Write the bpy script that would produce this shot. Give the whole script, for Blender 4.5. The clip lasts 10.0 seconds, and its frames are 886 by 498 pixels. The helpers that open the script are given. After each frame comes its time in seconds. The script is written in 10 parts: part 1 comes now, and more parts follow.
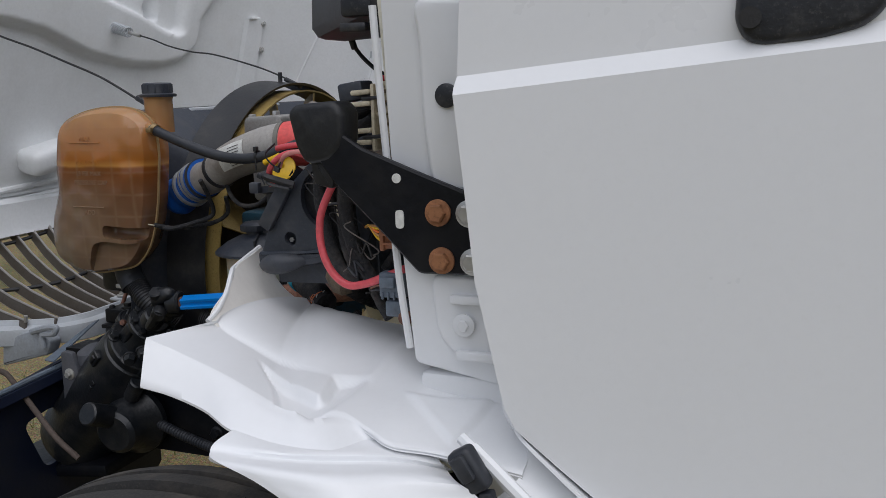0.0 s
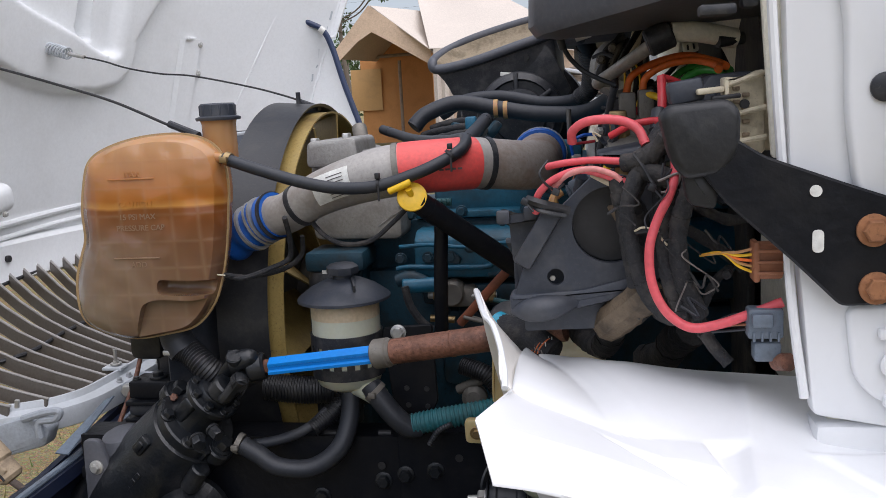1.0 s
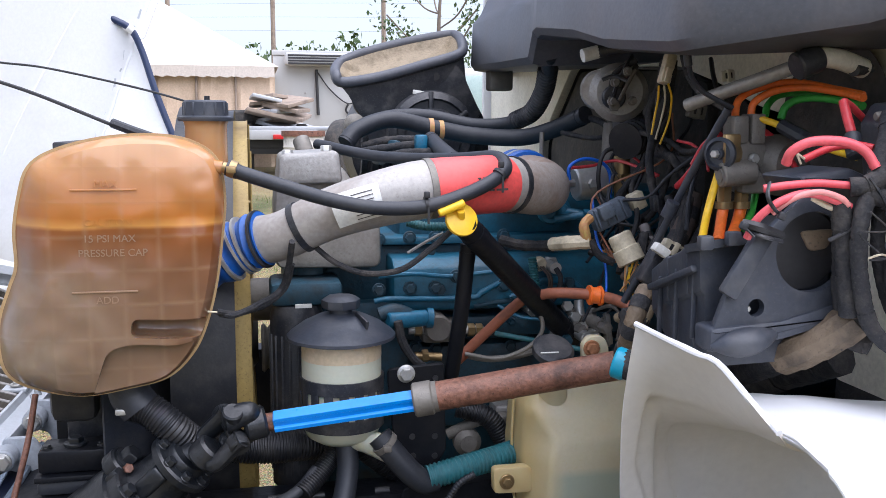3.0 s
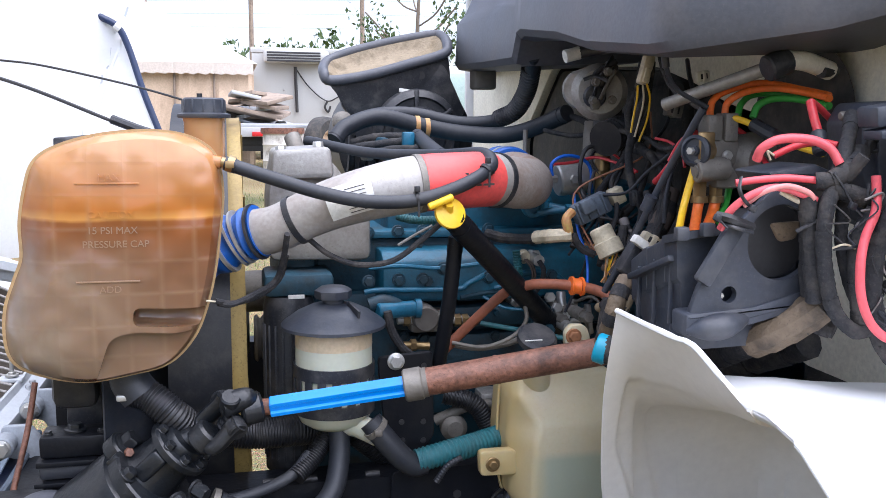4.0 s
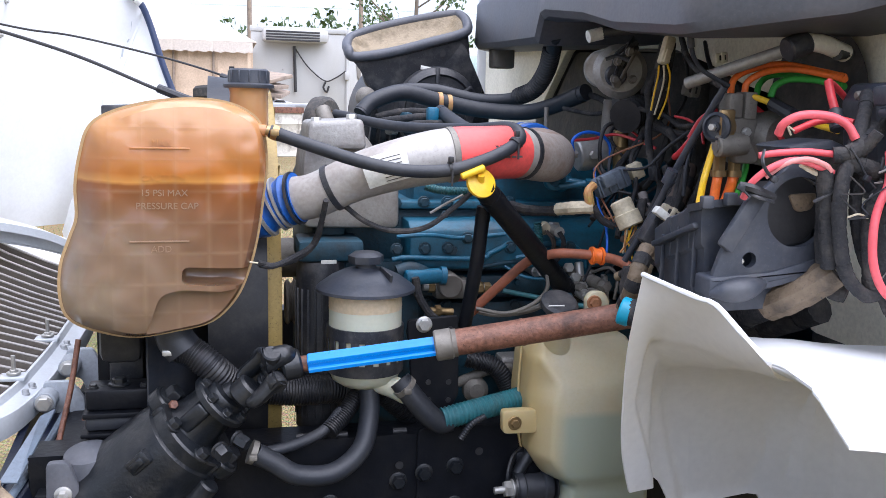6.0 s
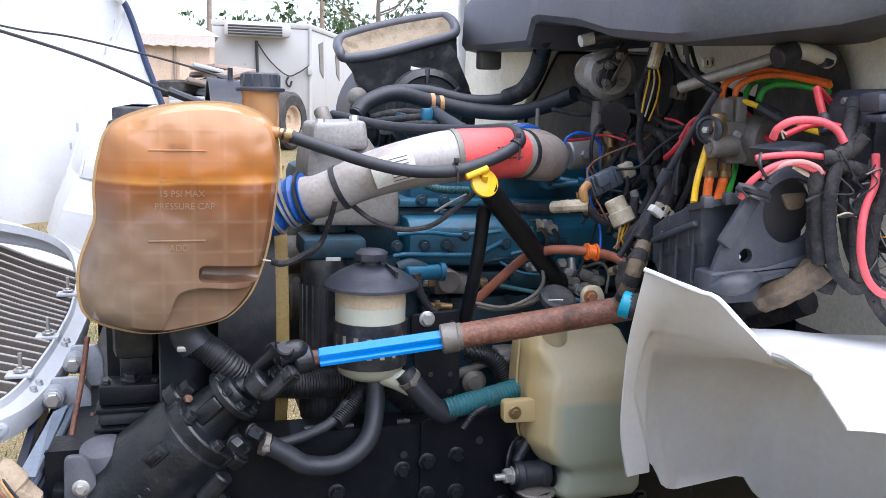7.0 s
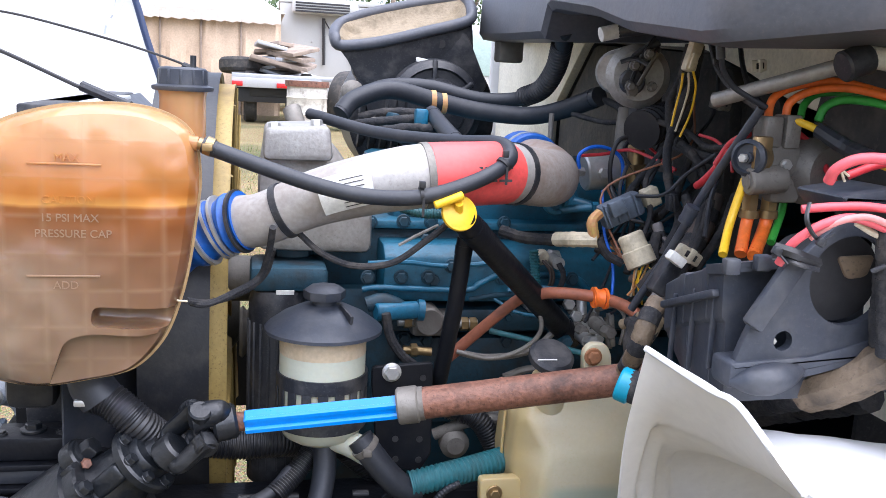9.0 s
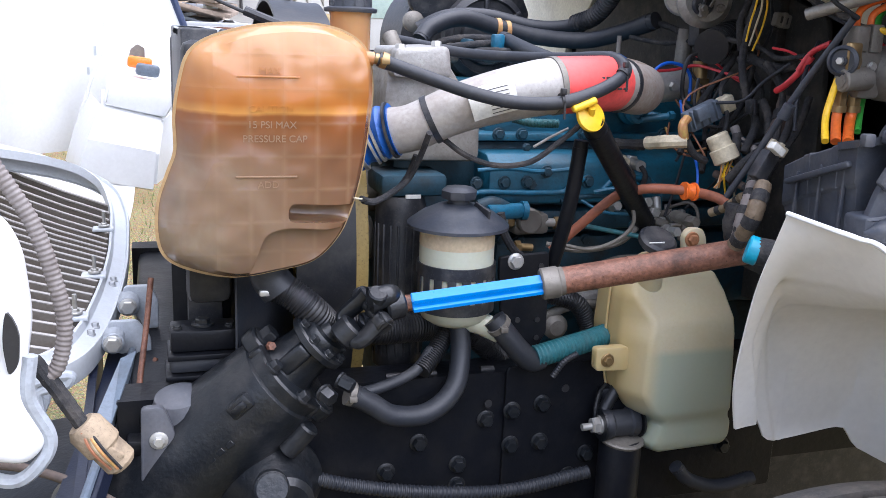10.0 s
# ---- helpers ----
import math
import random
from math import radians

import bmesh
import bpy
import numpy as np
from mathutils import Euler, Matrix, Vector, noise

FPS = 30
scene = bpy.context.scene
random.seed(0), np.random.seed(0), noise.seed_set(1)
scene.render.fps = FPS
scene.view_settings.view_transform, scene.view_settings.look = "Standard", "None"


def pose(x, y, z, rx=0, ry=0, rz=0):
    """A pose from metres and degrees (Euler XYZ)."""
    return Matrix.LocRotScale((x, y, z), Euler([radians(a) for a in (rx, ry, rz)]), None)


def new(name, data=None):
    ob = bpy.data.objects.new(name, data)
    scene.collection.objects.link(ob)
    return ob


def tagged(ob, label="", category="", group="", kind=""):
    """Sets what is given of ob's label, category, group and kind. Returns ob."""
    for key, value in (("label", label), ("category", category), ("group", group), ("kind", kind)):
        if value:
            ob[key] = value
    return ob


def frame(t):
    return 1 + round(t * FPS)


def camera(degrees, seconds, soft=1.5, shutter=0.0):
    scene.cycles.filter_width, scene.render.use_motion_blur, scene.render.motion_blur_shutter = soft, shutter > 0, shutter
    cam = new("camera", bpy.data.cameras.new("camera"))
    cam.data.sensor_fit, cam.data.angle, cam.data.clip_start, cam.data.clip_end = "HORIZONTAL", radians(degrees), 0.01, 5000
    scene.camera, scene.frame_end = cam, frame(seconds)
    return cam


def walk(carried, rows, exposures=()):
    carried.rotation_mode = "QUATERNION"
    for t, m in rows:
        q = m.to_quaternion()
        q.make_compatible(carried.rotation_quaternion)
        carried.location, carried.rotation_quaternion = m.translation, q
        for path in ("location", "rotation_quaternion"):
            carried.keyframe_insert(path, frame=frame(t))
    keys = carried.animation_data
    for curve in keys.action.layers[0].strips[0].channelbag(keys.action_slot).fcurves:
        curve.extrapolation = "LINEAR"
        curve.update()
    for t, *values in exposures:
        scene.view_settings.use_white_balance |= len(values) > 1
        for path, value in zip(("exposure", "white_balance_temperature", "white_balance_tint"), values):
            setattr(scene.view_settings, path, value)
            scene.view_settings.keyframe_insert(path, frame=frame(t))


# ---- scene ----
cam = camera(52.3, 10.0, 0.5)
# The truck is drawn in plan units, of which one is UNIT metres; the yard lies LIFT units below their zero.
UNIT, LIFT = 0.67, 0.45
METRES, EYE, TILT, LEAN, TURN = 3.0 * UNIT, (1.7 + LIFT) * UNIT, -10.5, 1.5, 22.0
ROWS = [
    (0.0, 0.0, 0.0, 0.0, 0.0, 0.0, -0.0),
    (0.5, -0.1364, 0.0662, 0.0005, -6.23, 0.8, 2.55),
    (1.0, -0.2411, 0.1225, 0.0121, -12.4, 1.5, 3.91),
    (1.5, -0.3002, 0.2091, 0.01, -17.97, 1.71, 3.56),
    (2.0, -0.3384, 0.2575, 0.0247, -24.86, 1.94, 3.49),
    (2.5, -0.4082, 0.2779, 0.0313, -30.68, 1.96, 4.15),
    (4.0, -0.4576, 0.2634, 0.0269, -35.07, 1.59, 4.43),
    (4.5, -0.458, 0.2537, 0.0244, -35.12, 1.58, 4.13),
    (5.0, -0.4638, 0.256, 0.024, -35.12, 1.56, 3.87),
    (5.5, -0.4763, 0.2513, 0.0242, -35.19, 1.29, 3.55),
    (6.0, -0.4957, 0.2528, 0.0176, -35.5, 0.49, 3.48),
    (7.5, -0.5416, 0.2488, 0.0248, -38.63, -0.2, 3.86),
    (8.0, -0.5201, 0.2745, 0.0345, -38.28, -0.77, 3.85),
    (8.5, -0.4409, 0.3052, 0.0482, -36.17, -0.93, 2.48),
    (9.0, -0.4089, 0.3158, 0.0535, -33.73, -0.97, 1.58),
    (9.5, -0.4526, 0.3176, 0.047, -34.88, -1.62, 2.07),
    (10.0, -0.5681, 0.3341, 0.0304, -39.31, -4.45, 3.28),
]
walk(cam, [(t, pose(0, 0, EYE, TILT, LEAN, TURN) @ pose(METRES * x, METRES * y, METRES * z, 90 + pitch, roll, yaw)) for t, x, y, z, yaw, pitch, roll in ROWS],
     [(0.0, -0.80, 6200, 12), (0.5, -0.55, 6250, 13), (1.0, -0.02, 6250, 15), (1.5, 0.2, 6150, 17), (2.5, 0.58, 5950, 17), (4.0, 1.0, 5850, 17), (4.5, 1.06, 5850, 17), (5.5, 1.0, 5850, 17), (6.0, 0.96, 5850, 17), (7.5, 1.02, 5850, 17), (8.0, 1.13, 5850, 17), (8.5, 1.24, 5850, 17), (9.0, 1.24, 5850, 17), (9.5, 1.16, 5850, 17), (10.0, 1.09, 5850, 17)])


# ---- daylight: a bright, thinly overcast sky ----
world = bpy.data.worlds.new("overcast_sky")
scene.world = world
world.use_nodes = True
wn = world.node_tree
for n in list(wn.nodes):
    wn.nodes.remove(n)
w_out = wn.nodes.new("ShaderNodeOutputWorld")
w_bg = wn.nodes.new("ShaderNodeBackground")
w_hs = wn.nodes.new("ShaderNodeHueSaturation")
w_sky = wn.nodes.new("ShaderNodeTexSky")
w_sky.sky_type, w_sky.sun_disc = "NISHITA", False
SUN_EL, SUN_AZ = radians(66), radians(128)
w_sky.sun_elevation, w_sky.sun_rotation = SUN_EL, SUN_AZ
w_sky.air_density, w_sky.dust_density, w_sky.ozone_density = 1.0, 2.0, 1.0
w_hs.inputs["Saturation"].default_value = 0.5
w_bg.inputs["Strength"].default_value = 0.15
wn.links.new(w_sky.outputs[0], w_hs.inputs["Color"])
wn.links.new(w_hs.outputs[0], w_bg.inputs["Color"])
wn.links.new(w_bg.outputs[0], w_out.inputs["Surface"])
sun_data = bpy.data.lights.new("sun", "SUN")
sun_data.energy, sun_data.angle, sun_data.color = 3.8, radians(108), (1.0, 0.985, 0.965)
sun = new("sun", sun_data)
sun_dir = Vector((math.sin(SUN_AZ) * math.cos(SUN_EL), math.cos(SUN_AZ) * math.cos(SUN_EL), math.sin(SUN_EL)))
sun.rotation_euler = (-sun_dir).to_track_quat("-Z", "Y").to_euler()
sun.location = (0, 0, 20)


# ---- materials ----
def nodes_of(m):
    return m.node_tree.nodes, m.node_tree.links


def plan_coordinates(nd, ln):
    """Object coordinates, turned back into plan units."""
    tc = nd.new("ShaderNodeTexCoord")
    back = nd.new("ShaderNodeMapping")
    back.inputs["Scale"].default_value = (1 / UNIT, 1 / UNIT, 1 / UNIT)
    back.inputs["Location"].default_value = (0, 0, -LIFT)
    ln.new(tc.outputs["Object"], back.inputs["Vector"])
    return back.outputs[0]


def surface(name, color, rough=0.5, metal=0.0, dirt=None, dirt_amount=0.3, scale=9.0, grain=120.0, bump=0.15, rough_var=0.12,
            spread=0.12, transmission=0.0, specular=0.5, streak=1.0, sss=0.0):
    """A worn surface: base colour with broad and fine variation, dirt patches, uneven gloss, fine relief."""
    m = bpy.data.materials.new(name)
    m.use_nodes = True
    nd, ln = nodes_of(m)
    b = nd["Principled BSDF"]
    mp = nd.new("ShaderNodeMapping")
    mp.inputs["Scale"].default_value = (1, 1, streak)
    pu = plan_coordinates(nd, ln)
    ln.new(pu, mp.inputs["Vector"])
    broad = nd.new("ShaderNodeTexNoise")
    broad.inputs["Scale"].default_value, broad.inputs["Detail"].default_value, broad.inputs["Roughness"].default_value = scale, 6, 0.62
    fine = nd.new("ShaderNodeTexNoise")
    fine.inputs["Scale"].default_value, fine.inputs["Detail"].default_value = grain, 4
    ln.new(mp.outputs[0], broad.inputs["Vector"])
    ln.new(pu, fine.inputs["Vector"])
    ramp = nd.new("ShaderNodeValToRGB")
    ramp.color_ramp.elements[0].position, ramp.color_ramp.elements[1].position = 0.47, 0.66
    ln.new(broad.outputs["Fac"], ramp.inputs["Fac"])
    amt = nd.new("ShaderNodeMath")
    amt.operation = "MULTIPLY"
    amt.inputs[1].default_value = dirt_amount
    ln.new(ramp.outputs["Color"], amt.inputs[0])
    mix = nd.new("ShaderNodeMix")
    mix.data_type = "RGBA"
    mix.inputs["A"].default_value = (*color, 1)
    mix.inputs["B"].default_value = (*(dirt or [c * 0.55 + 0.03 for c in color]), 1)
    speck = nd.new("ShaderNodeTexNoise")
    speck.inputs["Scale"].default_value, speck.inputs["Detail"].default_value, speck.inputs["Roughness"].default_value = grain * 1.6, 3, 0.7
    ln.new(pu, speck.inputs["Vector"])
    dust = nd.new("ShaderNodeMapRange")
    dust.inputs["From Min"].default_value, dust.inputs["From Max"].default_value = 0.56, 0.68
    dust.inputs["To Max"].default_value = 0.7 * dirt_amount
    ln.new(speck.outputs["Fac"], dust.inputs["Value"])
    both = nd.new("ShaderNodeMath")
    both.operation = "MAXIMUM"
    ln.new(amt.outputs[0], both.inputs[0])
    ln.new(dust.outputs[0], both.inputs[1])
    ln.new(both.outputs[0], mix.inputs["Factor"])
    vary = nd.new("ShaderNodeMix")
    vary.data_type, vary.blend_type = "RGBA", "MULTIPLY"
    vary.inputs["Factor"].default_value = 1.0
    ln.new(mix.outputs["Result"], vary.inputs["A"])
    span = nd.new("ShaderNodeMapRange")
    span.inputs["From Min"].default_value, span.inputs["From Max"].default_value = 0.25, 0.75
    span.inputs["To Min"].default_value, span.inputs["To Max"].default_value = 1 - spread, 1 + spread
    ln.new(fine.outputs["Fac"], span.inputs["Value"])
    ln.new(span.outputs[0], vary.inputs["B"])
    ln.new(vary.outputs["Result"], b.inputs["Base Color"])
    rr = nd.new("ShaderNodeMapRange")
    rr.inputs["To Min"].default_value, rr.inputs["To Max"].default_value = max(0.03, rough - rough_var), min(1, rough + rough_var)
    ln.new(broad.outputs["Fac"], rr.inputs["Value"])
    ln.new(rr.outputs[0], b.inputs["Roughness"])
    b.inputs["Metallic"].default_value = metal
    b.inputs["Specular IOR Level"].default_value = specular
    if transmission:
        b.inputs["Transmission Weight"].default_value = transmission
    if sss:
        b.inputs["Subsurface Weight"].default_value = sss
        b.inputs["Subsurface Radius"].default_value = (0.03, 0.02, 0.012)
    if bump:
        bp = nd.new("ShaderNodeBump")
        bp.inputs["Strength"].default_value, bp.inputs["Distance"].default_value = bump, 0.002
        ln.new(fine.outputs["Fac"], bp.inputs["Height"])
        ln.new(bp.outputs[0], b.inputs["Normal"])
    return m


WHITE = surface("white_truck_paint", (0.78, 0.79, 0.8), 0.32, dirt=(0.66, 0.66, 0.64), dirt_amount=0.10, scale=2.5, grain=60, bump=0.015, spread=0.008)
HOOD_WHITE = surface("hood_inside_paint", (0.83, 0.845, 0.85), 0.42, dirt=(0.62, 0.62, 0.60), dirt_amount=0.22, scale=4, grain=80, bump=0.05, spread=0.03)
FENDER_INNER = surface("fender_plastic", (0.86, 0.835, 0.79), 0.35, dirt=(0.68, 0.65, 0.6), dirt_amount=0.2, scale=6, grain=60, bump=0.03, spread=0.03)
CREAM = surface("cream_primer", (0.82, 0.79, 0.67), 0.5, dirt=(0.46, 0.41, 0.31), dirt_amount=0.28, scale=7, bump=0.08)
BLACK = surface("black_plastic", (0.017, 0.019, 0.024), 0.46, dirt=(0.10, 0.095, 0.09), dirt_amount=0.55, scale=20, bump=0.2)
COWL_M = surface("cowl_plastic", (0.078, 0.083, 0.098), 0.5, dirt=(0.14, 0.13, 0.13), dirt_amount=0.4, scale=8, bump=0.12)
BLACKPAINT = surface("black_chassis_paint", (0.006, 0.007, 0.010), 0.42, specular=0.22, dirt=(0.02, 0.019, 0.018), dirt_amount=0.35, scale=14, bump=0.35, grain=70)
CASTBLACK = surface("black_painted_casting", (0.008, 0.010, 0.013), 0.36, dirt=(0.045, 0.043, 0.042), dirt_amount=0.4, scale=16, bump=0.35, grain=110)
RUBBER = surface("rubber_hose", (0.019, 0.022, 0.029), 0.5, dirt=(0.07, 0.07, 0.07), dirt_amount=0.3, scale=14, bump=0.1)
HOSEBLACK = surface("black_convoluted_plastic", (0.010, 0.011, 0.014), 0.42, dirt=(0.045, 0.042, 0.038), dirt_amount=0.45, scale=26, bump=0.12)
CYANCAP = surface("cyan_plastic", (0.008, 0.30, 0.46), 0.4, dirt=(0.02, 0.15, 0.2), dirt_amount=0.4, scale=30)
TAPE = surface("cloth_wrap", (0.018, 0.019, 0.022), 0.85, dirt=(0.12, 0.105, 0.09), dirt_amount=0.42, scale=30, bump=0.8, grain=160)
BLUE_ENGINE = surface("engine_blue_paint", (0.015, 0.115, 0.185), 0.42, dirt=(0.03, 0.036, 0.038), dirt_amount=0.6, scale=10, bump=0.35, grain=90)
# darker copy of the engine blue: shade put into the colour, plus grime
BLUE_DARK = surface("engine_blue_shaded_grimy", (0.012, 0.055, 0.085), 0.55, dirt=(0.022, 0.02, 0.018), dirt_amount=0.8, scale=11, bump=0.4, grain=90)
BLUE_PIPE = surface("blue_pipe_paint", (0.015, 0.14, 0.24), 0.4, dirt=(0.03, 0.05, 0.06), dirt_amount=0.5, scale=18)
CHARGE_RUSTY = surface("stained_pipe_elbow", (0.34, 0.30, 0.27), 0.55, metal=0.1, dirt=(0.22, 0.13, 0.08), dirt_amount=0.7, scale=11, bump=0.2)
SEAM_M = surface("pale_tank_seam", (0.40, 0.27, 0.13), 0.35, dirt=(0.3, 0.2, 0.1), dirt_amount=0.4, scale=20, sss=0.2)
CHARGE = surface("grey_pipe_paint", (0.40, 0.38, 0.355), 0.5, metal=0.15, dirt=(0.23, 0.19, 0.155), dirt_amount=0.5, scale=9, bump=0.15)
TANK_TEXT = surface("raised_letters", (0.25, 0.152, 0.088), 0.4, bump=0)
CASE = surface("blower_plastic", (0.034, 0.040, 0.054), 0.46, dirt=(0.10, 0.098, 0.095), dirt_amount=0.35, scale=20, bump=0.15)
ALU = surface("cast_aluminium", (0.36, 0.35, 0.33), 0.52, metal=0.55, dirt=(0.2, 0.18, 0.15), dirt_amount=0.55, scale=13, bump=0.3)
ALU_DARK = surface("grimy_aluminium", (0.22, 0.205, 0.18), 0.6, metal=0.4, dirt=(0.09, 0.075, 0.06), dirt_amount=0.6, scale=15, bump=0.3)
STEEL = surface("zinc_steel", (0.52, 0.52, 0.50), 0.38, metal=0.6, dirt=(0.25, 0.2, 0.15), dirt_amount=0.4, scale=30)
BRASS = surface("brass_fitting", (0.36, 0.25, 0.12), 0.38, metal=0.8, dirt=(0.22, 0.17, 0.1), dirt_amount=0.5, scale=30)
RUST = surface("rusty_steel", (0.20, 0.088, 0.055), 0.55, metal=0.0, dirt=(0.035, 0.016, 0.011), dirt_amount=0.95, scale=17, bump=0.7, spread=0.35)
SLATEBAR = surface("slate_painted_bar", (0.13, 0.165, 0.21), 0.4, dirt=(0.07, 0.07, 0.07), dirt_amount=0.4, scale=14)
# near-black colour that stands in for the unlit depth at the firewall
VOID_M = surface("dark_firewall_void", (0.042, 0.041, 0.041), 0.8, dirt=(0.13, 0.115, 0.095), dirt_amount=0.6, scale=12, bump=0.8, grain=60)
PAD_RUBBER = surface("scuffed_rubber", (0.007, 0.008, 0.010), 0.5, dirt=(0.05, 0.048, 0.045), dirt_amount=0.3, scale=30, bump=0.15)
RUST_BOLT = surface("rusted_bolt", (0.32, 0.14, 0.06), 0.8, dirt=(0.14, 0.06, 0.03), dirt_amount=0.7, scale=60, bump=0.5, spread=0.25)
GREYBRACKET = surface("grey_bracket_paint", (0.36, 0.39, 0.43), 0.42, dirt=(0.2, 0.2, 0.19), dirt_amount=0.4, scale=14)
PINK = surface("faded_red_cable", (0.72, 0.10, 0.12), 0.45, dirt=(0.5, 0.1, 0.1), dirt_amount=0.4, scale=20, bump=0.1)
REDHOSE = surface("red_air_line", (0.62, 0.04, 0.05), 0.4, dirt=(0.3, 0.03, 0.03), dirt_amount=0.4, scale=20)
ORANGE = surface("orange_air_line", (0.85, 0.17, 0.02), 0.45, dirt=(0.5, 0.12, 0.03), dirt_amount=0.4, scale=24)
YELLOW = surface("yellow_plastic", (0.85, 0.52, 0.015), 0.4, dirt=(0.5, 0.3, 0.03), dirt_amount=0.3, scale=30)
GREEN = surface("green_air_line", (0.05, 0.38, 0.05), 0.45, dirt=(0.03, 0.18, 0.03), dirt_amount=0.4, scale=24)
TEALHOSE = surface("teal_convoluted_hose", (0.02, 0.13, 0.15), 0.5, dirt=(0.05, 0.09, 0.09), dirt_amount=0.5, scale=24)
BLUESIL = surface("blue_silicone_hose", (0.01, 0.10, 0.42), 0.42, dirt=(0.02, 0.05, 0.16), dirt_amount=0.35, scale=18, bump=0.25)
BLUESHAFT = surface("blue_painted_shaft", (0.003, 0.22, 0.68), 0.32, dirt=(0.01, 0.12, 0.45), dirt_amount=0.25, scale=20, bump=0.05, spread=0.05)
REDLABEL = surface("red_label", (0.82, 0.10, 0.09), 0.45, dirt=(0.55, 0.1, 0.09), dirt_amount=0.3, scale=25, bump=0.05)
PAPER = surface("white_paper_label", (0.7, 0.7, 0.66), 0.6, dirt=(0.4, 0.38, 0.33), dirt_amount=0.4, scale=25, bump=0.05)
INK = surface("label_ink", (0.06, 0.05, 0.05), 0.6, bump=0)
IVORY = surface("ivory_plastic", (0.62, 0.55, 0.4), 0.5, dirt=(0.25, 0.2, 0.13), dirt_amount=0.5, scale=40)
GREYCONN = surface("grey_connector_plastic", (0.13, 0.16, 0.2), 0.45, dirt=(0.05, 0.05, 0.05), dirt_amount=0.4, scale=40)
BROWNCONN = surface("brown_connector_plastic", (0.3, 0.12, 0.06), 0.5)
COPPER = surface("copper_wires", (0.5, 0.24, 0.1), 0.45, dirt=(0.5, 0.38, 0.1), dirt_amount=0.8, scale=80)
RUSTHOSE = surface("orange_brown_hose", (0.28, 0.09, 0.045), 0.6, dirt=(0.1, 0.045, 0.03), dirt_amount=0.5, scale=20)
FAN_YELLOW = surface("aged_nylon_fan", (0.33, 0.235, 0.075), 0.5, dirt=(0.10, 0.06, 0.02), dirt_amount=0.8, scale=5, streak=0.3, sss=0.15)
DUSTY = surface("dusty_old_plastic", (0.31, 0.24, 0.16), 0.8, dirt=(0.12, 0.09, 0.065), dirt_amount=0.7, scale=25, bump=0.5)
PSUPPER = surface("tan_canister_top", (0.60, 0.48, 0.32), 0.42, dirt=(0.45, 0.34, 0.2), dirt_amount=0.4, scale=10, bump=0.05, sss=0.3)
PSBODY = surface("aged_white_canister", (0.52, 0.53, 0.42), 0.42, dirt=(0.5, 0.48, 0.36), dirt_amount=0.4, scale=8, bump=0.05, sss=0.4, spread=0.04)
CANVAS = surface("tan_canvas", (0.56, 0.42, 0.30), 0.9, dirt=(0.42, 0.31, 0.22), dirt_amount=0.5, scale=2.5, grain=25, bump=0.5)
CANVAS_ROOF = surface("pale_canvas_roof", (0.52, 0.46, 0.40), 0.9, dirt=(0.58, 0.51, 0.44), dirt_amount=0.4, scale=1.5, grain=25)
# lining: the orange light inside the awning is put into its colour
CANVAS_LIT = surface("canvas_lining_lit_orange", (0.55, 0.26, 0.09), 0.9, dirt=(0.4, 0.18, 0.06), dirt_amount=0.5, scale=2)
BOXWHITE = surface("box_body_white", (0.40, 0.40, 0.39), 0.45, dirt=(0.34, 0.33, 0.30), dirt_amount=0.4, scale=1.5, streak=0.3)
FARBLACK = surface("dark_trim", (0.02, 0.02, 0.022), 0.5)
WOOD = surface("weathered_timber", (0.28, 0.22, 0.17), 0.9, dirt=(0.15, 0.12, 0.1), dirt_amount=0.7, scale=5, bump=0.8)
LEAF = surface("leaves", (0.06, 0.10, 0.03), 0.7, dirt=(0.03, 0.055, 0.02), dirt_amount=0.6, scale=0.8)
BARK = surface("bark", (0.16, 0.13, 0.1), 0.95, scale=4, bump=1.0)
TYRE_M = surface("tyre_rubber", (0.035, 0.034, 0.033), 0.85, dirt=(0.13, 0.11, 0.09), dirt_amount=0.5, scale=9, bump=0.6)
GRILLE_EDGE = surface("bright_slat_edge", (0.42, 0.40, 0.38), 0.4, metal=0.3)
GREYWHITE = surface("grey_white_moulding", (0.52, 0.55, 0.58), 0.38, dirt=(0.36, 0.36, 0.35), dirt_amount=0.25, scale=12, bump=0.04, spread=0.05)
GRILLE_M = surface("grille_slat", (0.12, 0.105, 0.09), 0.45, metal=0.3, dirt=(0.1, 0.08, 0.06), dirt_amount=0.6, scale=12)
NAVY = surface("navy_bumper_plastic", (0.006, 0.010, 0.026), 0.35, dirt=(0.02, 0.02, 0.022), dirt_amount=0.4, scale=8)
GREYLOOM = surface("grey_loom", (0.2, 0.18, 0.17), 0.6, dirt=(0.1, 0.08, 0.07), dirt_amount=0.5, scale=20)
TANTAPE = surface("old_tan_tape", (0.28, 0.22, 0.14), 0.6, dirt=(0.12, 0.09, 0.05), dirt_amount=0.7, scale=22, bump=0.8)
GRUBBY = surface("grubby_brown_tape", (0.17, 0.125, 0.080), 0.65, dirt=(0.045, 0.036, 0.027), dirt_amount=0.75, scale=30, bump=0.9)
WIREBLUE = surface("blue_wire", (0.01, 0.12, 0.6), 0.4)
GALV = surface("galvanised", (0.45, 0.46, 0.47), 0.5, metal=0.6)
BROWNRUB = surface("weathered_rubber", (0.10, 0.075, 0.062), 0.8, dirt=(0.05, 0.042, 0.037), dirt_amount=0.5, scale=14)
PINKPALE = surface("pale_pink_cable", (0.75, 0.28, 0.26), 0.45, bump=0.1)
NAVYTUBE = surface("navy_tube", (0.015, 0.03, 0.085), 0.4)
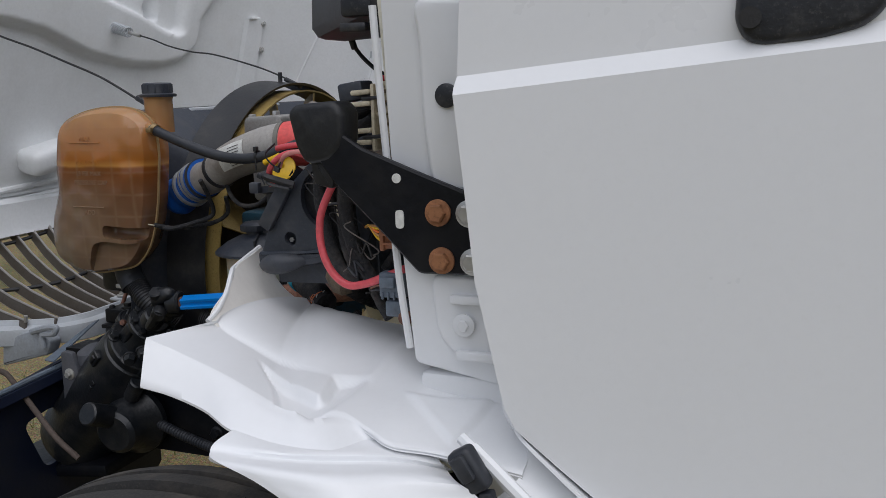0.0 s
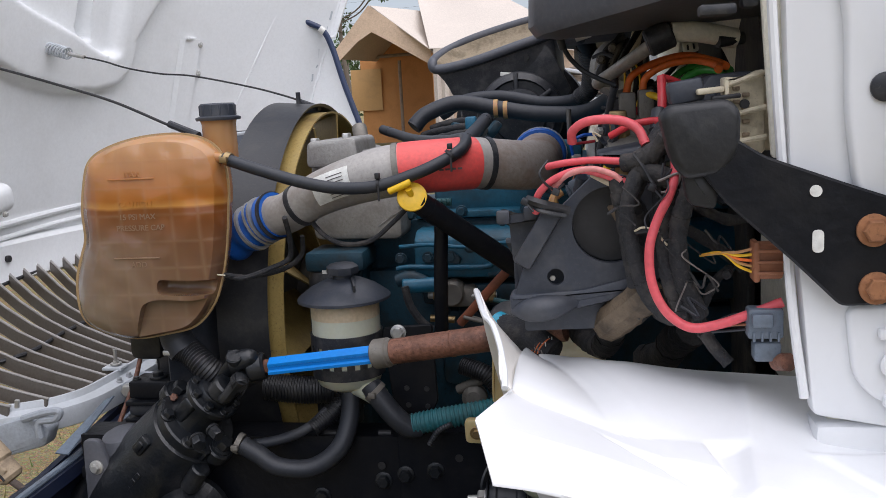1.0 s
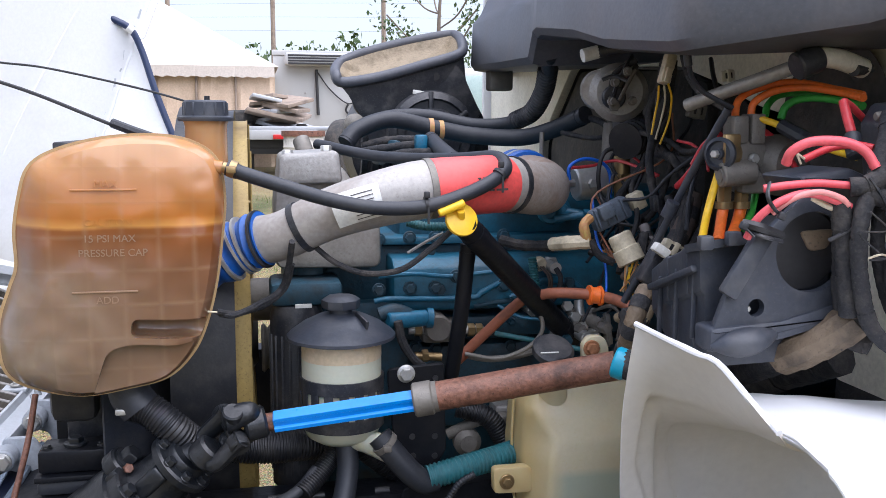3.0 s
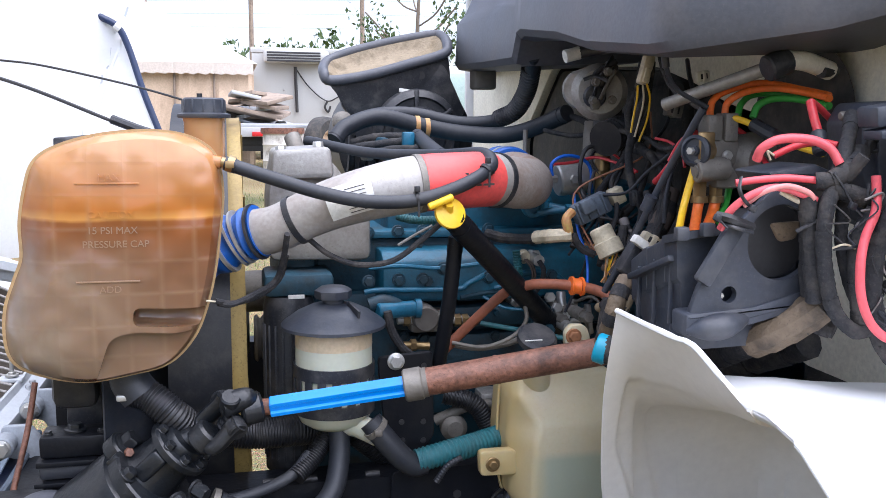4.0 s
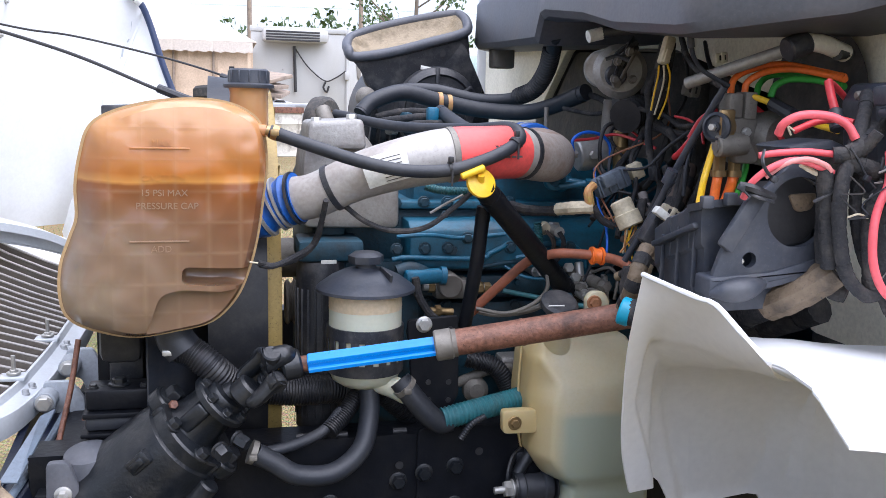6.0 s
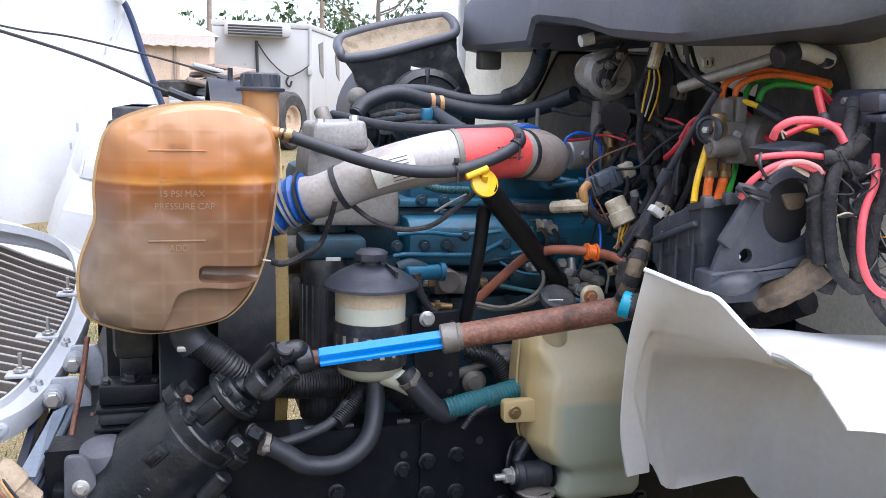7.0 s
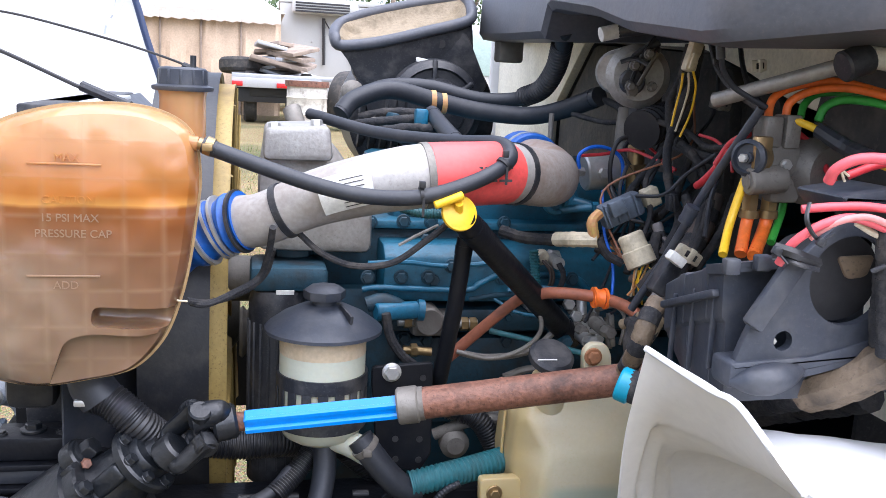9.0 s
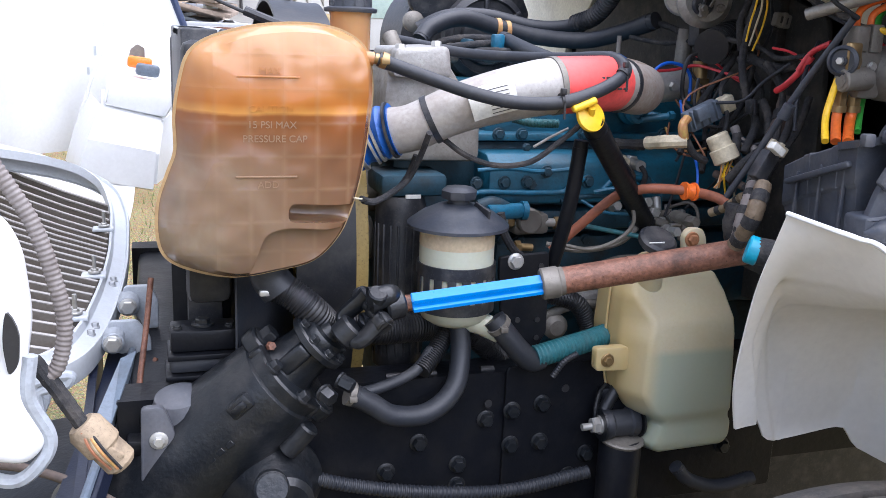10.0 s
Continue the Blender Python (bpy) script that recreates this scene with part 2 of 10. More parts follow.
# sunlight on the window flap is likewise part of this colour
CANVAS_WIN = surface("sunlit_canvas_window", (0.5, 0.3, 0.12), 0.9, scale=3)
SCREEN = surface("pale_windscreen", (0.35, 0.45, 0.42), 0.12, bump=0)
GRASS = surface("grass_blades", (0.10, 0.14, 0.03), 0.8, dirt=(0.3, 0.22, 0.1), dirt_amount=0.8, scale=2)
RUSTSTRAND = surface("faded_orange_strand", (0.55, 0.15, 0.05), 0.7)
REDLENS = surface("red_lens", (0.55, 0.02, 0.02), 0.25)
ORANGELENS = surface("amber_lens", (0.9, 0.22, 0.02), 0.3)
DRUM_M = surface("chipped_white_drum_paint", (0.60, 0.57, 0.50), 0.5, dirt=(0.16, 0.13, 0.10), dirt_amount=0.7, scale=6)
DARKGLASS = surface("dark_glass", (0.02, 0.025, 0.03), 0.08, bump=0, rough_var=0.02)


def ground_material():
    m = bpy.data.materials.new("dry_grass_and_gravel")
    m.use_nodes = True
    nd, ln = nodes_of(m)
    b = nd["Principled BSDF"]
    pu = plan_coordinates(nd, ln)
    a = nd.new("ShaderNodeTexNoise")
    a.inputs["Scale"].default_value, a.inputs["Detail"].default_value = 0.5, 8
    f = nd.new("ShaderNodeTexNoise")
    f.inputs["Scale"].default_value, f.inputs["Detail"].default_value = 45, 6
    v = nd.new("ShaderNodeTexVoronoi")
    v.inputs["Scale"].default_value = 70
    for n in (a, f, v):
        ln.new(pu, n.inputs["Vector"])
    r = nd.new("ShaderNodeValToRGB")
    r.color_ramp.elements[0].position, r.color_ramp.elements[0].color = 0.35, (0.30, 0.22, 0.09, 1)
    r.color_ramp.elements[1].position, r.color_ramp.elements[1].color = 0.7, (0.10, 0.12, 0.035, 1)
    e = r.color_ramp.elements.new(0.5)
    e.color = (0.38, 0.30, 0.14, 1)
    ln.new(a.outputs["Fac"], r.inputs["Fac"])
    mx = nd.new("ShaderNodeMix")
    mx.data_type, mx.blend_type = "RGBA", "OVERLAY"
    mx.inputs["Factor"].default_value = 0.8
    ln.new(r.outputs["Color"], mx.inputs["A"])
    ln.new(f.outputs["Color"], mx.inputs["B"])
    ln.new(mx.outputs["Result"], b.inputs["Base Color"])
    b.inputs["Roughness"].default_value = 0.95
    bp = nd.new("ShaderNodeBump")
    bp.inputs["Distance"].default_value = 0.03
    ln.new(v.outputs["Distance"], bp.inputs["Height"])
    ln.new(bp.outputs[0], b.inputs["Normal"])
    return m


def tank_material():
    """Amber header tank: clear above the coolant, brown where it is filled, with paler moulded ribs."""
    m = bpy.data.materials.new("amber_translucent_tank")
    m.use_nodes = True
    nd, ln = nodes_of(m)
    b = nd["Principled BSDF"]
    pu = plan_coordinates(nd, ln)
    sep = nd.new("ShaderNodeSeparateXYZ")
    ln.new(pu, sep.inputs[0])
    ns = nd.new("ShaderNodeTexNoise")
    ns.inputs["Scale"].default_value, ns.inputs["Detail"].default_value = 7, 5
    ln.new(pu, ns.inputs["Vector"])
    wob = nd.new("ShaderNodeMath")
    wob.operation = "MULTIPLY_ADD"
    wob.inputs[1].default_value = 0.02
    ln.new(ns.outputs["Fac"], wob.inputs[0])
    ln.new(sep.outputs["Z"], wob.inputs[2])
    mr = nd.new("ShaderNodeMapRange")
    mr.inputs["From Min"].default_value, mr.inputs["From Max"].default_value = 1.18, 1.66
    ln.new(wob.outputs[0], mr.inputs["Value"])
    r = nd.new("ShaderNodeValToRGB")
    el = r.color_ramp.elements
    el[0].position, el[0].color = 0.0, (0.146, 0.080, 0.045, 1)
    el[1].position, el[1].color = 1.0, (0.430, 0.238, 0.108, 1)
    for p, c in ((0.22, (0.159, 0.086, 0.048, 1)), (0.42, (0.168, 0.082, 0.042, 1)), (0.56, (0.172, 0.070, 0.029, 1)), (0.66, (0.215, 0.067, 0.014, 1)),
                 (0.690, (0.224, 0.070, 0.014, 1)), (0.703, (0.516, 0.238, 0.056, 1)), (0.735, (0.396, 0.135, 0.021, 1)), (0.85, (0.396, 0.176, 0.060, 1))):
        el.new(p).color = c
    ln.new(mr.outputs[0], r.inputs["Fac"])

    def rib(axis, pitch, width, offset):
        ad = nd.new("ShaderNodeMath")
        ad.operation = "ADD"
        ad.inputs[1].default_value = offset
        ln.new(sep.outputs[axis], ad.inputs[0])
        pp = nd.new("ShaderNodeMath")
        pp.operation = "PINGPONG"
        pp.inputs[1].default_value = pitch / 2
        ln.new(ad.outputs[0], pp.inputs[0])
        q = nd.new("ShaderNodeMapRange")
        q.inputs["From Min"].default_value, q.inputs["From Max"].default_value = 0, width
        q.inputs["To Min"].default_value, q.inputs["To Max"].default_value = 1, 0
        ln.new(pp.outputs[0], q.inputs["Value"])
        return q
    ra, rb = rib("X", 0.058, 0.0070, 0.010), rib("Z", 0.058, 0.0055, 0.02)
    mx = nd.new("ShaderNodeMath")
    mx.operation = "MAXIMUM"
    ln.new(ra.outputs[0], mx.inputs[0])
    ln.new(rb.outputs[0], mx.inputs[1])
    ml = nd.new("ShaderNodeMath")
    ml.operation = "MULTIPLY"
    ln.new(mx.outputs[0], ml.inputs[0])
    fade = nd.new("ShaderNodeMapRange")
    fade.inputs["From Min"].default_value, fade.inputs["From Max"].default_value = 0.36, 0.62
    fade.inputs["To Min"].default_value, fade.inputs["To Max"].default_value = 0.02, 0.34
    ln.new(ns.outputs["Fac"], fade.inputs["Value"])
    wet = nd.new("ShaderNodeMapRange")
    wet.inputs["From Min"].default_value, wet.inputs["From Max"].default_value = 1.56, 1.49
    wet.inputs["To Min"].default_value, wet.inputs["To Max"].default_value = 0.3, 1.0
    ln.new(sep.outputs["Z"], wet.inputs["Value"])
    faint = nd.new("ShaderNodeMath")
    faint.operation = "MULTIPLY"
    ln.new(fade.outputs[0], faint.inputs[0])
    ln.new(wet.outputs[0], faint.inputs[1])
    ln.new(faint.outputs[0], ml.inputs[1])
    mix = nd.new("ShaderNodeMix")
    mix.data_type = "RGBA"
    mix.inputs["B"].default_value = (0.31, 0.20, 0.115, 1)
    ln.new(ml.outputs[0], mix.inputs["Factor"])
    ln.new(r.outputs["Color"], mix.inputs["A"])
    cloud = nd.new("ShaderNodeTexNoise")
    cloud.inputs["Scale"].default_value, cloud.inputs["Detail"].default_value, cloud.inputs["Distortion"].default_value = 8, 7, 0.6
    ln.new(pu, cloud.inputs["Vector"])
    cr = nd.new("ShaderNodeMapRange")
    cr.inputs["From Min"].default_value, cr.inputs["From Max"].default_value = 0.43, 0.70
    cr.inputs["To Min"].default_value, cr.inputs["To Max"].default_value = 0.45, 0.9
    ln.new(cloud.outputs["Fac"], cr.inputs["Value"])
    # clouded greyer tone, stronger towards the bottom and the west side
    bloom = nd.new("ShaderNodeMix")
    bloom.data_type = "RGBA"
    bloom.inputs["B"].default_value = (0.235, 0.178, 0.125, 1)
    west = nd.new("ShaderNodeMapRange")
    west.inputs["From Min"].default_value, west.inputs["From Max"].default_value = -1.66, -1.90
    west.inputs["To Min"].default_value, west.inputs["To Max"].default_value = 0.15, 1.3
    ln.new(sep.outputs["X"], west.inputs["Value"])
    low = nd.new("ShaderNodeMapRange")
    low.inputs["From Min"].default_value, low.inputs["From Max"].default_value = 1.50, 1.40
    low.inputs["To Min"].default_value, low.inputs["To Max"].default_value = 0.12, 1.0
    ln.new(sep.outputs["Z"], low.inputs["Value"])
    low_west = nd.new("ShaderNodeMath")
    low_west.operation = "MULTIPLY"
    ln.new(west.outputs[0], low_west.inputs[0])
    ln.new(low.outputs[0], low_west.inputs[1])
    both = nd.new("ShaderNodeMath")
    both.operation = "MULTIPLY"
    both.use_clamp = True
    ln.new(cr.outputs[0], both.inputs[0])
    ln.new(low_west.outputs[0], both.inputs[1])
    ln.new(both.outputs[0], bloom.inputs["Factor"])
    ln.new(mix.outputs["Result"], bloom.inputs["A"])
    ln.new(bloom.outputs["Result"], b.inputs["Base Color"])
    b.inputs["Roughness"].default_value = 0.17
    b.inputs["Subsurface Weight"].default_value = 0.25
    b.inputs["Subsurface Radius"].default_value = (0.05, 0.02, 0.006)
    bp = nd.new("ShaderNodeBump")
    bp.inputs["Strength"].default_value, bp.inputs["Distance"].default_value = 0.05, 0.003
    ln.new(mx.outputs[0], bp.inputs["Height"])
    swell = nd.new("ShaderNodeTexNoise")
    swell.inputs["Scale"].default_value, swell.inputs["Detail"].default_value = 11, 1
    ln.new(pu, swell.inputs["Vector"])
    bs = nd.new("ShaderNodeBump")
    bs.inputs["Strength"].default_value, bs.inputs["Distance"].default_value = 0.8, 0.018
    ln.new(swell.outputs["Fac"], bs.inputs["Height"])
    ln.new(bp.outputs[0], bs.inputs["Normal"])
    ln.new(bs.outputs[0], b.inputs["Normal"])
    return m


def jug_material():
    """Yellowed washer tank: thin clear plastic, with blue-green fluid standing in its lower part."""
    m = surface("aged_translucent_tank", (0.54, 0.49, 0.34), 0.34, dirt=(0.50, 0.42, 0.24), dirt_amount=0.5, scale=6, bump=0.04, sss=0.4, spread=0.03)
    nd, ln = nodes_of(m)
    b = nd["Principled BSDF"]
    sep = nd.new("ShaderNodeSeparateXYZ")
    ln.new(plan_coordinates(nd, ln), sep.inputs[0])
    fluid = []
    for axis, lo, hi in (("Z", 1.022, 1.004), ("X", -1.006, -0.955)):
        r = nd.new("ShaderNodeMapRange")
        r.inputs["From Min"].default_value, r.inputs["From Max"].default_value = lo, hi
        ln.new(sep.outputs[axis], r.inputs["Value"])
        fluid.append(r)
    both = nd.new("ShaderNodeMath")
    both.operation = "MULTIPLY"
    ln.new(fluid[0].outputs[0], both.inputs[0])
    ln.new(fluid[1].outputs[0], both.inputs[1])
    part_of = nd.new("ShaderNodeMath")
    part_of.operation = "MULTIPLY"
    part_of.inputs[1].default_value = 0.75
    ln.new(both.outputs[0], part_of.inputs[0])
    mix = nd.new("ShaderNodeMix")
    mix.data_type = "RGBA"
    mix.inputs["B"].default_value = (0.30, 0.36, 0.29, 1)
    old = b.inputs["Base Color"].links[0].from_socket
    ln.new(part_of.outputs[0], mix.inputs["Factor"])
    ln.new(old, mix.inputs["A"])
    aged = nd.new("ShaderNodeMix")
    aged.data_type = "RGBA"
    aged.inputs["B"].default_value = (0.50, 0.37, 0.15, 1)
    edge = nd.new("ShaderNodeMapRange")
    edge.inputs["From Min"].default_value, edge.inputs["From Max"].default_value = -0.965, -1.02
    edge.inputs["To Max"].default_value = 0.75
    ln.new(sep.outputs["X"], edge.inputs["Value"])
    ln.new(edge.outputs[0], aged.inputs["Factor"])
    ln.new(mix.outputs["Result"], aged.inputs["A"])
    ln.new(aged.outputs["Result"], b.inputs["Base Color"])
    return m


GROUND_M, TANK_M, JUG = ground_material(), tank_material(), jug_material()


# ---- mesh helpers ----
PLAN = Matrix.Scale(UNIT, 4) @ Matrix.Translation((0, 0, LIFT))


def link(name, bm, material, sharp=38):
    bmesh.ops.transform(bm, matrix=PLAN, verts=bm.verts)
    bmesh.ops.recalc_face_normals(bm, faces=bm.faces)
    for f in bm.faces:
        f.smooth = True
    for e in bm.edges:
        if len(e.link_faces) == 2 and e.calc_face_angle(0) > radians(sharp):
            e.smooth = False
    me = bpy.data.meshes.new(name)
    bm.to_mesh(me)
    bm.free()
    if material:
        me.materials.append(material)
    return new(name, me)


def part(name, bm, material, parent, label="", sharp=38):
    ob = link(name, bm, material, sharp)
    ob.parent = parent
    ob.matrix_parent_inverse = Matrix.Translation(-Vector(parent.location))
    return tagged(ob, label)


def thing(name, bm, material, label, category, group="", kind="", sharp=38):
    return tagged(link(name, bm, material, sharp), label, category, group, kind)


def base(name, place, label, category, group="", kind=""):
    e = new(name)
    e.location = PLAN @ Vector(place)
    e.empty_display_size = 0.05
    return tagged(e, label, category, group, kind)


def join(*bms):
    out = bmesh.new()
    for b in bms:
        me = bpy.data.meshes.new("tmp")
        b.to_mesh(me)
        b.free()
        out.from_mesh(me)
        bpy.data.meshes.remove(me)
    return out


def box(center, size, bevel=0.004, turn=(0, 0, 0), segments=2):
    bm = bmesh.new()
    bmesh.ops.create_cube(bm, size=1)
    bmesh.ops.scale(bm, vec=size, verts=bm.verts)
    if bevel:
        bmesh.ops.bevel(bm, geom=list(bm.edges), offset=min(bevel, min(size) * 0.45), segments=segments, affect="EDGES", profile=0.5)
    bmesh.ops.transform(bm, matrix=pose(*center, *turn), verts=bm.verts)
    return bm


def smooth_path(pts, steps=8, closed=False):
    pts = [Vector(p) for p in pts]
    n = len(pts)
    if n == 2:
        return [pts[0].lerp(pts[1], k / steps) for k in range(steps + 1)]
    out = []
    for i in range(n if closed else n - 1):
        if closed:
            a, b, c, d = pts[i - 1], pts[i], pts[(i + 1) % n], pts[(i + 2) % n]
        else:
            b, c = pts[i], pts[i + 1]
            a = pts[i - 1] if i else b * 2 - c
            d = pts[i + 2] if i + 2 < n else c * 2 - b
        for k in range(steps):
            t = k / steps
            out.append(0.5 * (2 * b + (c - a) * t + (2 * a - 5 * b + 4 * c - d) * t * t + (3 * b - a - 3 * c + d) * t ** 3))
    if not closed:
        out.append(pts[-1])
    return out


def resample(path, gap):
    out, left = [path[0]], gap
    for a, b in zip(path, path[1:]):
        d = (b - a).length
        at = left
        while at <= d and d > 0:
            out.append(a.lerp(b, at / d))
            at += gap
        left = at - d
    if (out[-1] - path[-1]).length > gap * 0.3:
        out.append(path[-1])
    return out


def sweep(path, radius, segs=10, closed=False, flat=1.0):
    """A round bar along a path; radius: a number or a function of (index, fraction)."""
    bm = bmesh.new()
    n = len(path)
    rings, normal = [], None
    for i, p in enumerate(path):
        if closed:
            t = (path[(i + 1) % n] - path[i - 1]).normalized()
        else:
            t = (path[min(i + 1, n - 1)] - path[max(i - 1, 0)]).normalized()
        if normal is None:
            normal = t.orthogonal().normalized()
        normal = (normal - t * normal.dot(t)).normalized()
        side = t.cross(normal)
        r = radius(i, i / max(1, n - 1)) if callable(radius) else radius
        rings.append([bm.verts.new(p + (normal * math.cos(a) + side * math.sin(a) * flat) * r) for a in (2 * math.pi * k / segs for k in range(segs))])
    for i in range(n if closed else n - 1):
        a, b = rings[i], rings[(i + 1) % n]
        for k in range(segs):
            bm.faces.new((a[k], a[(k + 1) % segs], b[(k + 1) % segs], b[k]))
    if not closed:
        bm.faces.new(list(reversed(rings[0])))
        bm.faces.new(rings[-1])
    return bm


def pipe(pts, r, segs=10, steps=8, closed=False):
    return sweep(smooth_path(pts, steps, closed), r, segs, closed)


def corrugated(pts, r, pitch=0.008, depth=0.1, segs=12):
    path = resample(smooth_path(pts, 12), pitch / 4)
    wave = (1.0, 1.0, 1 - depth, 1 - depth)
    return sweep(path, lambda i, f: r * wave[i % 4], segs)


def wrapped(pts, r, seed=0, segs=9):
    path = resample(smooth_path(pts, 10), max(0.004, r * 0.3))
    rnd = random.Random(seed)
    slow = [rnd.uniform(0.93, 1.07) for _ in range(len(path) // 5 + 3)]
    jit = [(slow[i // 5] * (1 - i % 5 / 5) + slow[i // 5 + 1] * (i % 5 / 5)) * (0.97 + 0.06 * (i % 4) / 3) for i in range(len(path))]
    return sweep(path, lambda i, f: r * jit[i], segs)


def lathe(profile, center, axis=(0, 0, 1), segs=32, arc=1.0):
    """A turned body: profile of (radius, height) along the axis."""
    bm = bmesh.new()
    rings = []
    for r, h in profile:
        if r < 1e-5:
            rings.append([bm.verts.new((0, 0, h))])
        else:
            rings.append([bm.verts.new((r * math.cos(a), r * math.sin(a), h)) for a in (2 * math.pi * k / segs for k in range(segs))])
    for a, b in zip(rings, rings[1:]):
        for k in range(segs):
            q = [a[k % len(a)], a[(k + 1) % len(a)], b[(k + 1) % len(b)], b[k % len(b)]]
            u = list(dict.fromkeys(q))
            if len(u) > 2:
                bm.faces.new(u)
    if profile[0] == profile[-1]:
        bmesh.ops.remove_doubles(bm, verts=bm.verts, dist=1e-6)
    else:
        for ring, rev in ((rings[0], True), (rings[-1], False)):
            if len(ring) > 2:
                bm.faces.new(list(reversed(ring)) if rev else ring)
    q = Vector((0, 0, 1)).rotation_difference(Vector(axis).normalized())
    bmesh.ops.transform(bm, matrix=Matrix.LocRotScale(center, q, None), verts=bm.verts)
    return bm


def rod(a, b, r, segs=12, bevel=0.0):
    a, b = Vector(a), Vector(b)
    h = (b - a).length
    prof = [(r, 0), (r, h)] if not bevel else [(r - bevel, 0), (r, bevel), (r, h - bevel), (r - bevel, h)]
    return lathe(prof, a, b - a, segs)


def slab(outline, axis, a, b, bevel=0.0, segments=2):
    """An outline in the plane across axis ('x', 'y' or 'z'), thickened from a to b."""
    i = "xyz".index(axis)
    bm = bmesh.new()

    def at(p, v):
        c = list(p)
        c.insert(i, v)
        return bm.verts.new(c)
    lo, hi = [at(p, a) for p in outline], [at(p, b) for p in outline]
    n = len(outline)
    bm.faces.new(lo)
    bm.faces.new(hi)
    for k in range(n):
        bm.faces.new((lo[k], lo[(k + 1) % n], hi[(k + 1) % n], hi[k]))
    bmesh.ops.recalc_face_normals(bm, faces=bm.faces)
    if bevel:
        caps = [e for e in bm.edges if abs(e.verts[0].co[i] - e.verts[1].co[i]) < 1e-6]
        bmesh.ops.bevel(bm, geom=caps, offset=bevel, segments=segments, affect="EDGES", profile=0.5)
    return bm


def round_outline(pts, radius=0.01, steps=3):
    """Rounds the corners of a closed outline."""
    out, n = [], len(pts)
    for i in range(n):
        p, a, b = Vector(pts[i]), Vector(pts[i - 1]), Vector(pts[(i + 1) % n])
        da, db = (a - p), (b - p)
        r = min(radius, da.length * 0.45, db.length * 0.45)
        s, e = p + da.normalized() * r, p + db.normalized() * r
        for k in range(steps + 1):
            t = k / steps
            out.append(tuple(s * (1 - t) ** 2 + p * 2 * t * (1 - t) + e * t * t))
    return out


def xz(pts):
    return [(p[0], p[2]) for p in pts]


def grid_sheet(rows, thick=0.004):
    """A sheet through rows of points, given a thickness."""
    bm = bmesh.new()
    vs = [[bm.verts.new(p) for p in row] for row in rows]
    for a, b in zip(vs, vs[1:]):
        for k in range(len(a) - 1):
            bm.faces.new((a[k], a[k + 1], b[k + 1], b[k]))
    bmesh.ops.recalc_face_normals(bm, faces=bm.faces)
    if thick:
        bmesh.ops.solidify(bm, geom=bm.faces[:], thickness=thick)
    return bm


def laid_sheet(rows, thick=0.004):
    """A sheet through rows of points with its underside straight below it."""
    bm = bmesh.new()
    top = [[bm.verts.new(p) for p in row] for row in rows]
    low = [[bm.verts.new((p[0], p[1], p[2] - thick)) for p in row] for row in rows]
    for g in (top, low):
        for a, b in zip(g, g[1:]):
            for k in range(len(a) - 1):
                bm.faces.new((a[k], a[k + 1], b[k + 1], b[k]))
    for t, l in ((top[0], low[0]), (top[-1], low[-1]), ([r[0] for r in top], [r[0] for r in low]), ([r[-1] for r in top], [r[-1] for r in low])):
        for k in range(len(t) - 1):
            bm.faces.new((t[k], t[k + 1], l[k + 1], l[k]))
    bmesh.ops.recalc_face_normals(bm, faces=bm.faces)
    return bm


def hexbolt(place, axis, across=0.019, height=0.012, washer=0.0):
    r = across / 2 / math.cos(math.pi / 6)
    parts = [lathe([(r, 0), (r, height * 0.85), (r * 0.85, height)], place, axis, 6)]
    if washer:
        parts.append(lathe([(washer, -0.001), (washer, 0.003), (washer * 0.92, 0.004)], place, axis, 20))
    return join(*parts)


def lettering(text, size, m, material, name="lettering", extrude=0.0006):
    cu = bpy.data.curves.new("text", "FONT")
    cu.body, cu.size, cu.extrude, cu.align_x, cu.align_y = text, size, extrude, "CENTER", "CENTER"
    tmp = bpy.data.objects.new("text", cu)
    scene.collection.objects.link(tmp)
    bpy.context.view_layer.update()
    me = bpy.data.meshes.new_from_object(tmp)
    bpy.data.objects.remove(tmp)
    bpy.data.curves.remove(cu)
    bm = bmesh.new()
    bm.from_mesh(me)
    bpy.data.meshes.remove(me)
    bmesh.ops.transform(bm, matrix=m, verts=bm.verts)
    return bm


def hose(name, pts, r, material, label, category="hose", segs=12, group=""):
    """A hose or line: its run and a collar at each end."""
    e = base(name, tuple(pts[0]), label, category, group)
    path = smooth_path(pts, 8)
    part("run", sweep(path, r, segs), material, e)
    if r > 0.006:
        for k in (1, len(path) - 3):
            part("end_collar", sweep(path[k:k + 2], r * 1.05, segs), material, e)
    return e


def loom(pts, r, seed, material, label, group="", name="wrapped_loom", category="cable"):
    """A cloth-wrapped loom with a few tighter bands of tape."""
    e = base(name, tuple(pts[0]), label, category, group)
    path = resample(smooth_path(pts, 10), max(0.0035, r * 0.3))
    rnd_ = random.Random(seed)
    slow = [rnd_.uniform(0.94, 1.06) for _ in range(len(path) // 6 + 3)]
    jit = [(slow[i // 6] * (1 - i % 6 / 6) + slow[i // 6 + 1] * (i % 6 / 6)) * (0.965 + 0.07 * (i % 4) / 3) for i in range(len(path))]
    part("sheath", sweep(path, lambda i, f: r * jit[i], 10), material, e)
    for k in range(5, len(path) - 5, max(10, len(path) // 4)):
        part("tape_band", sweep(path[k:k + 5], r * 1.07, 10), TAPE, e)
    return e


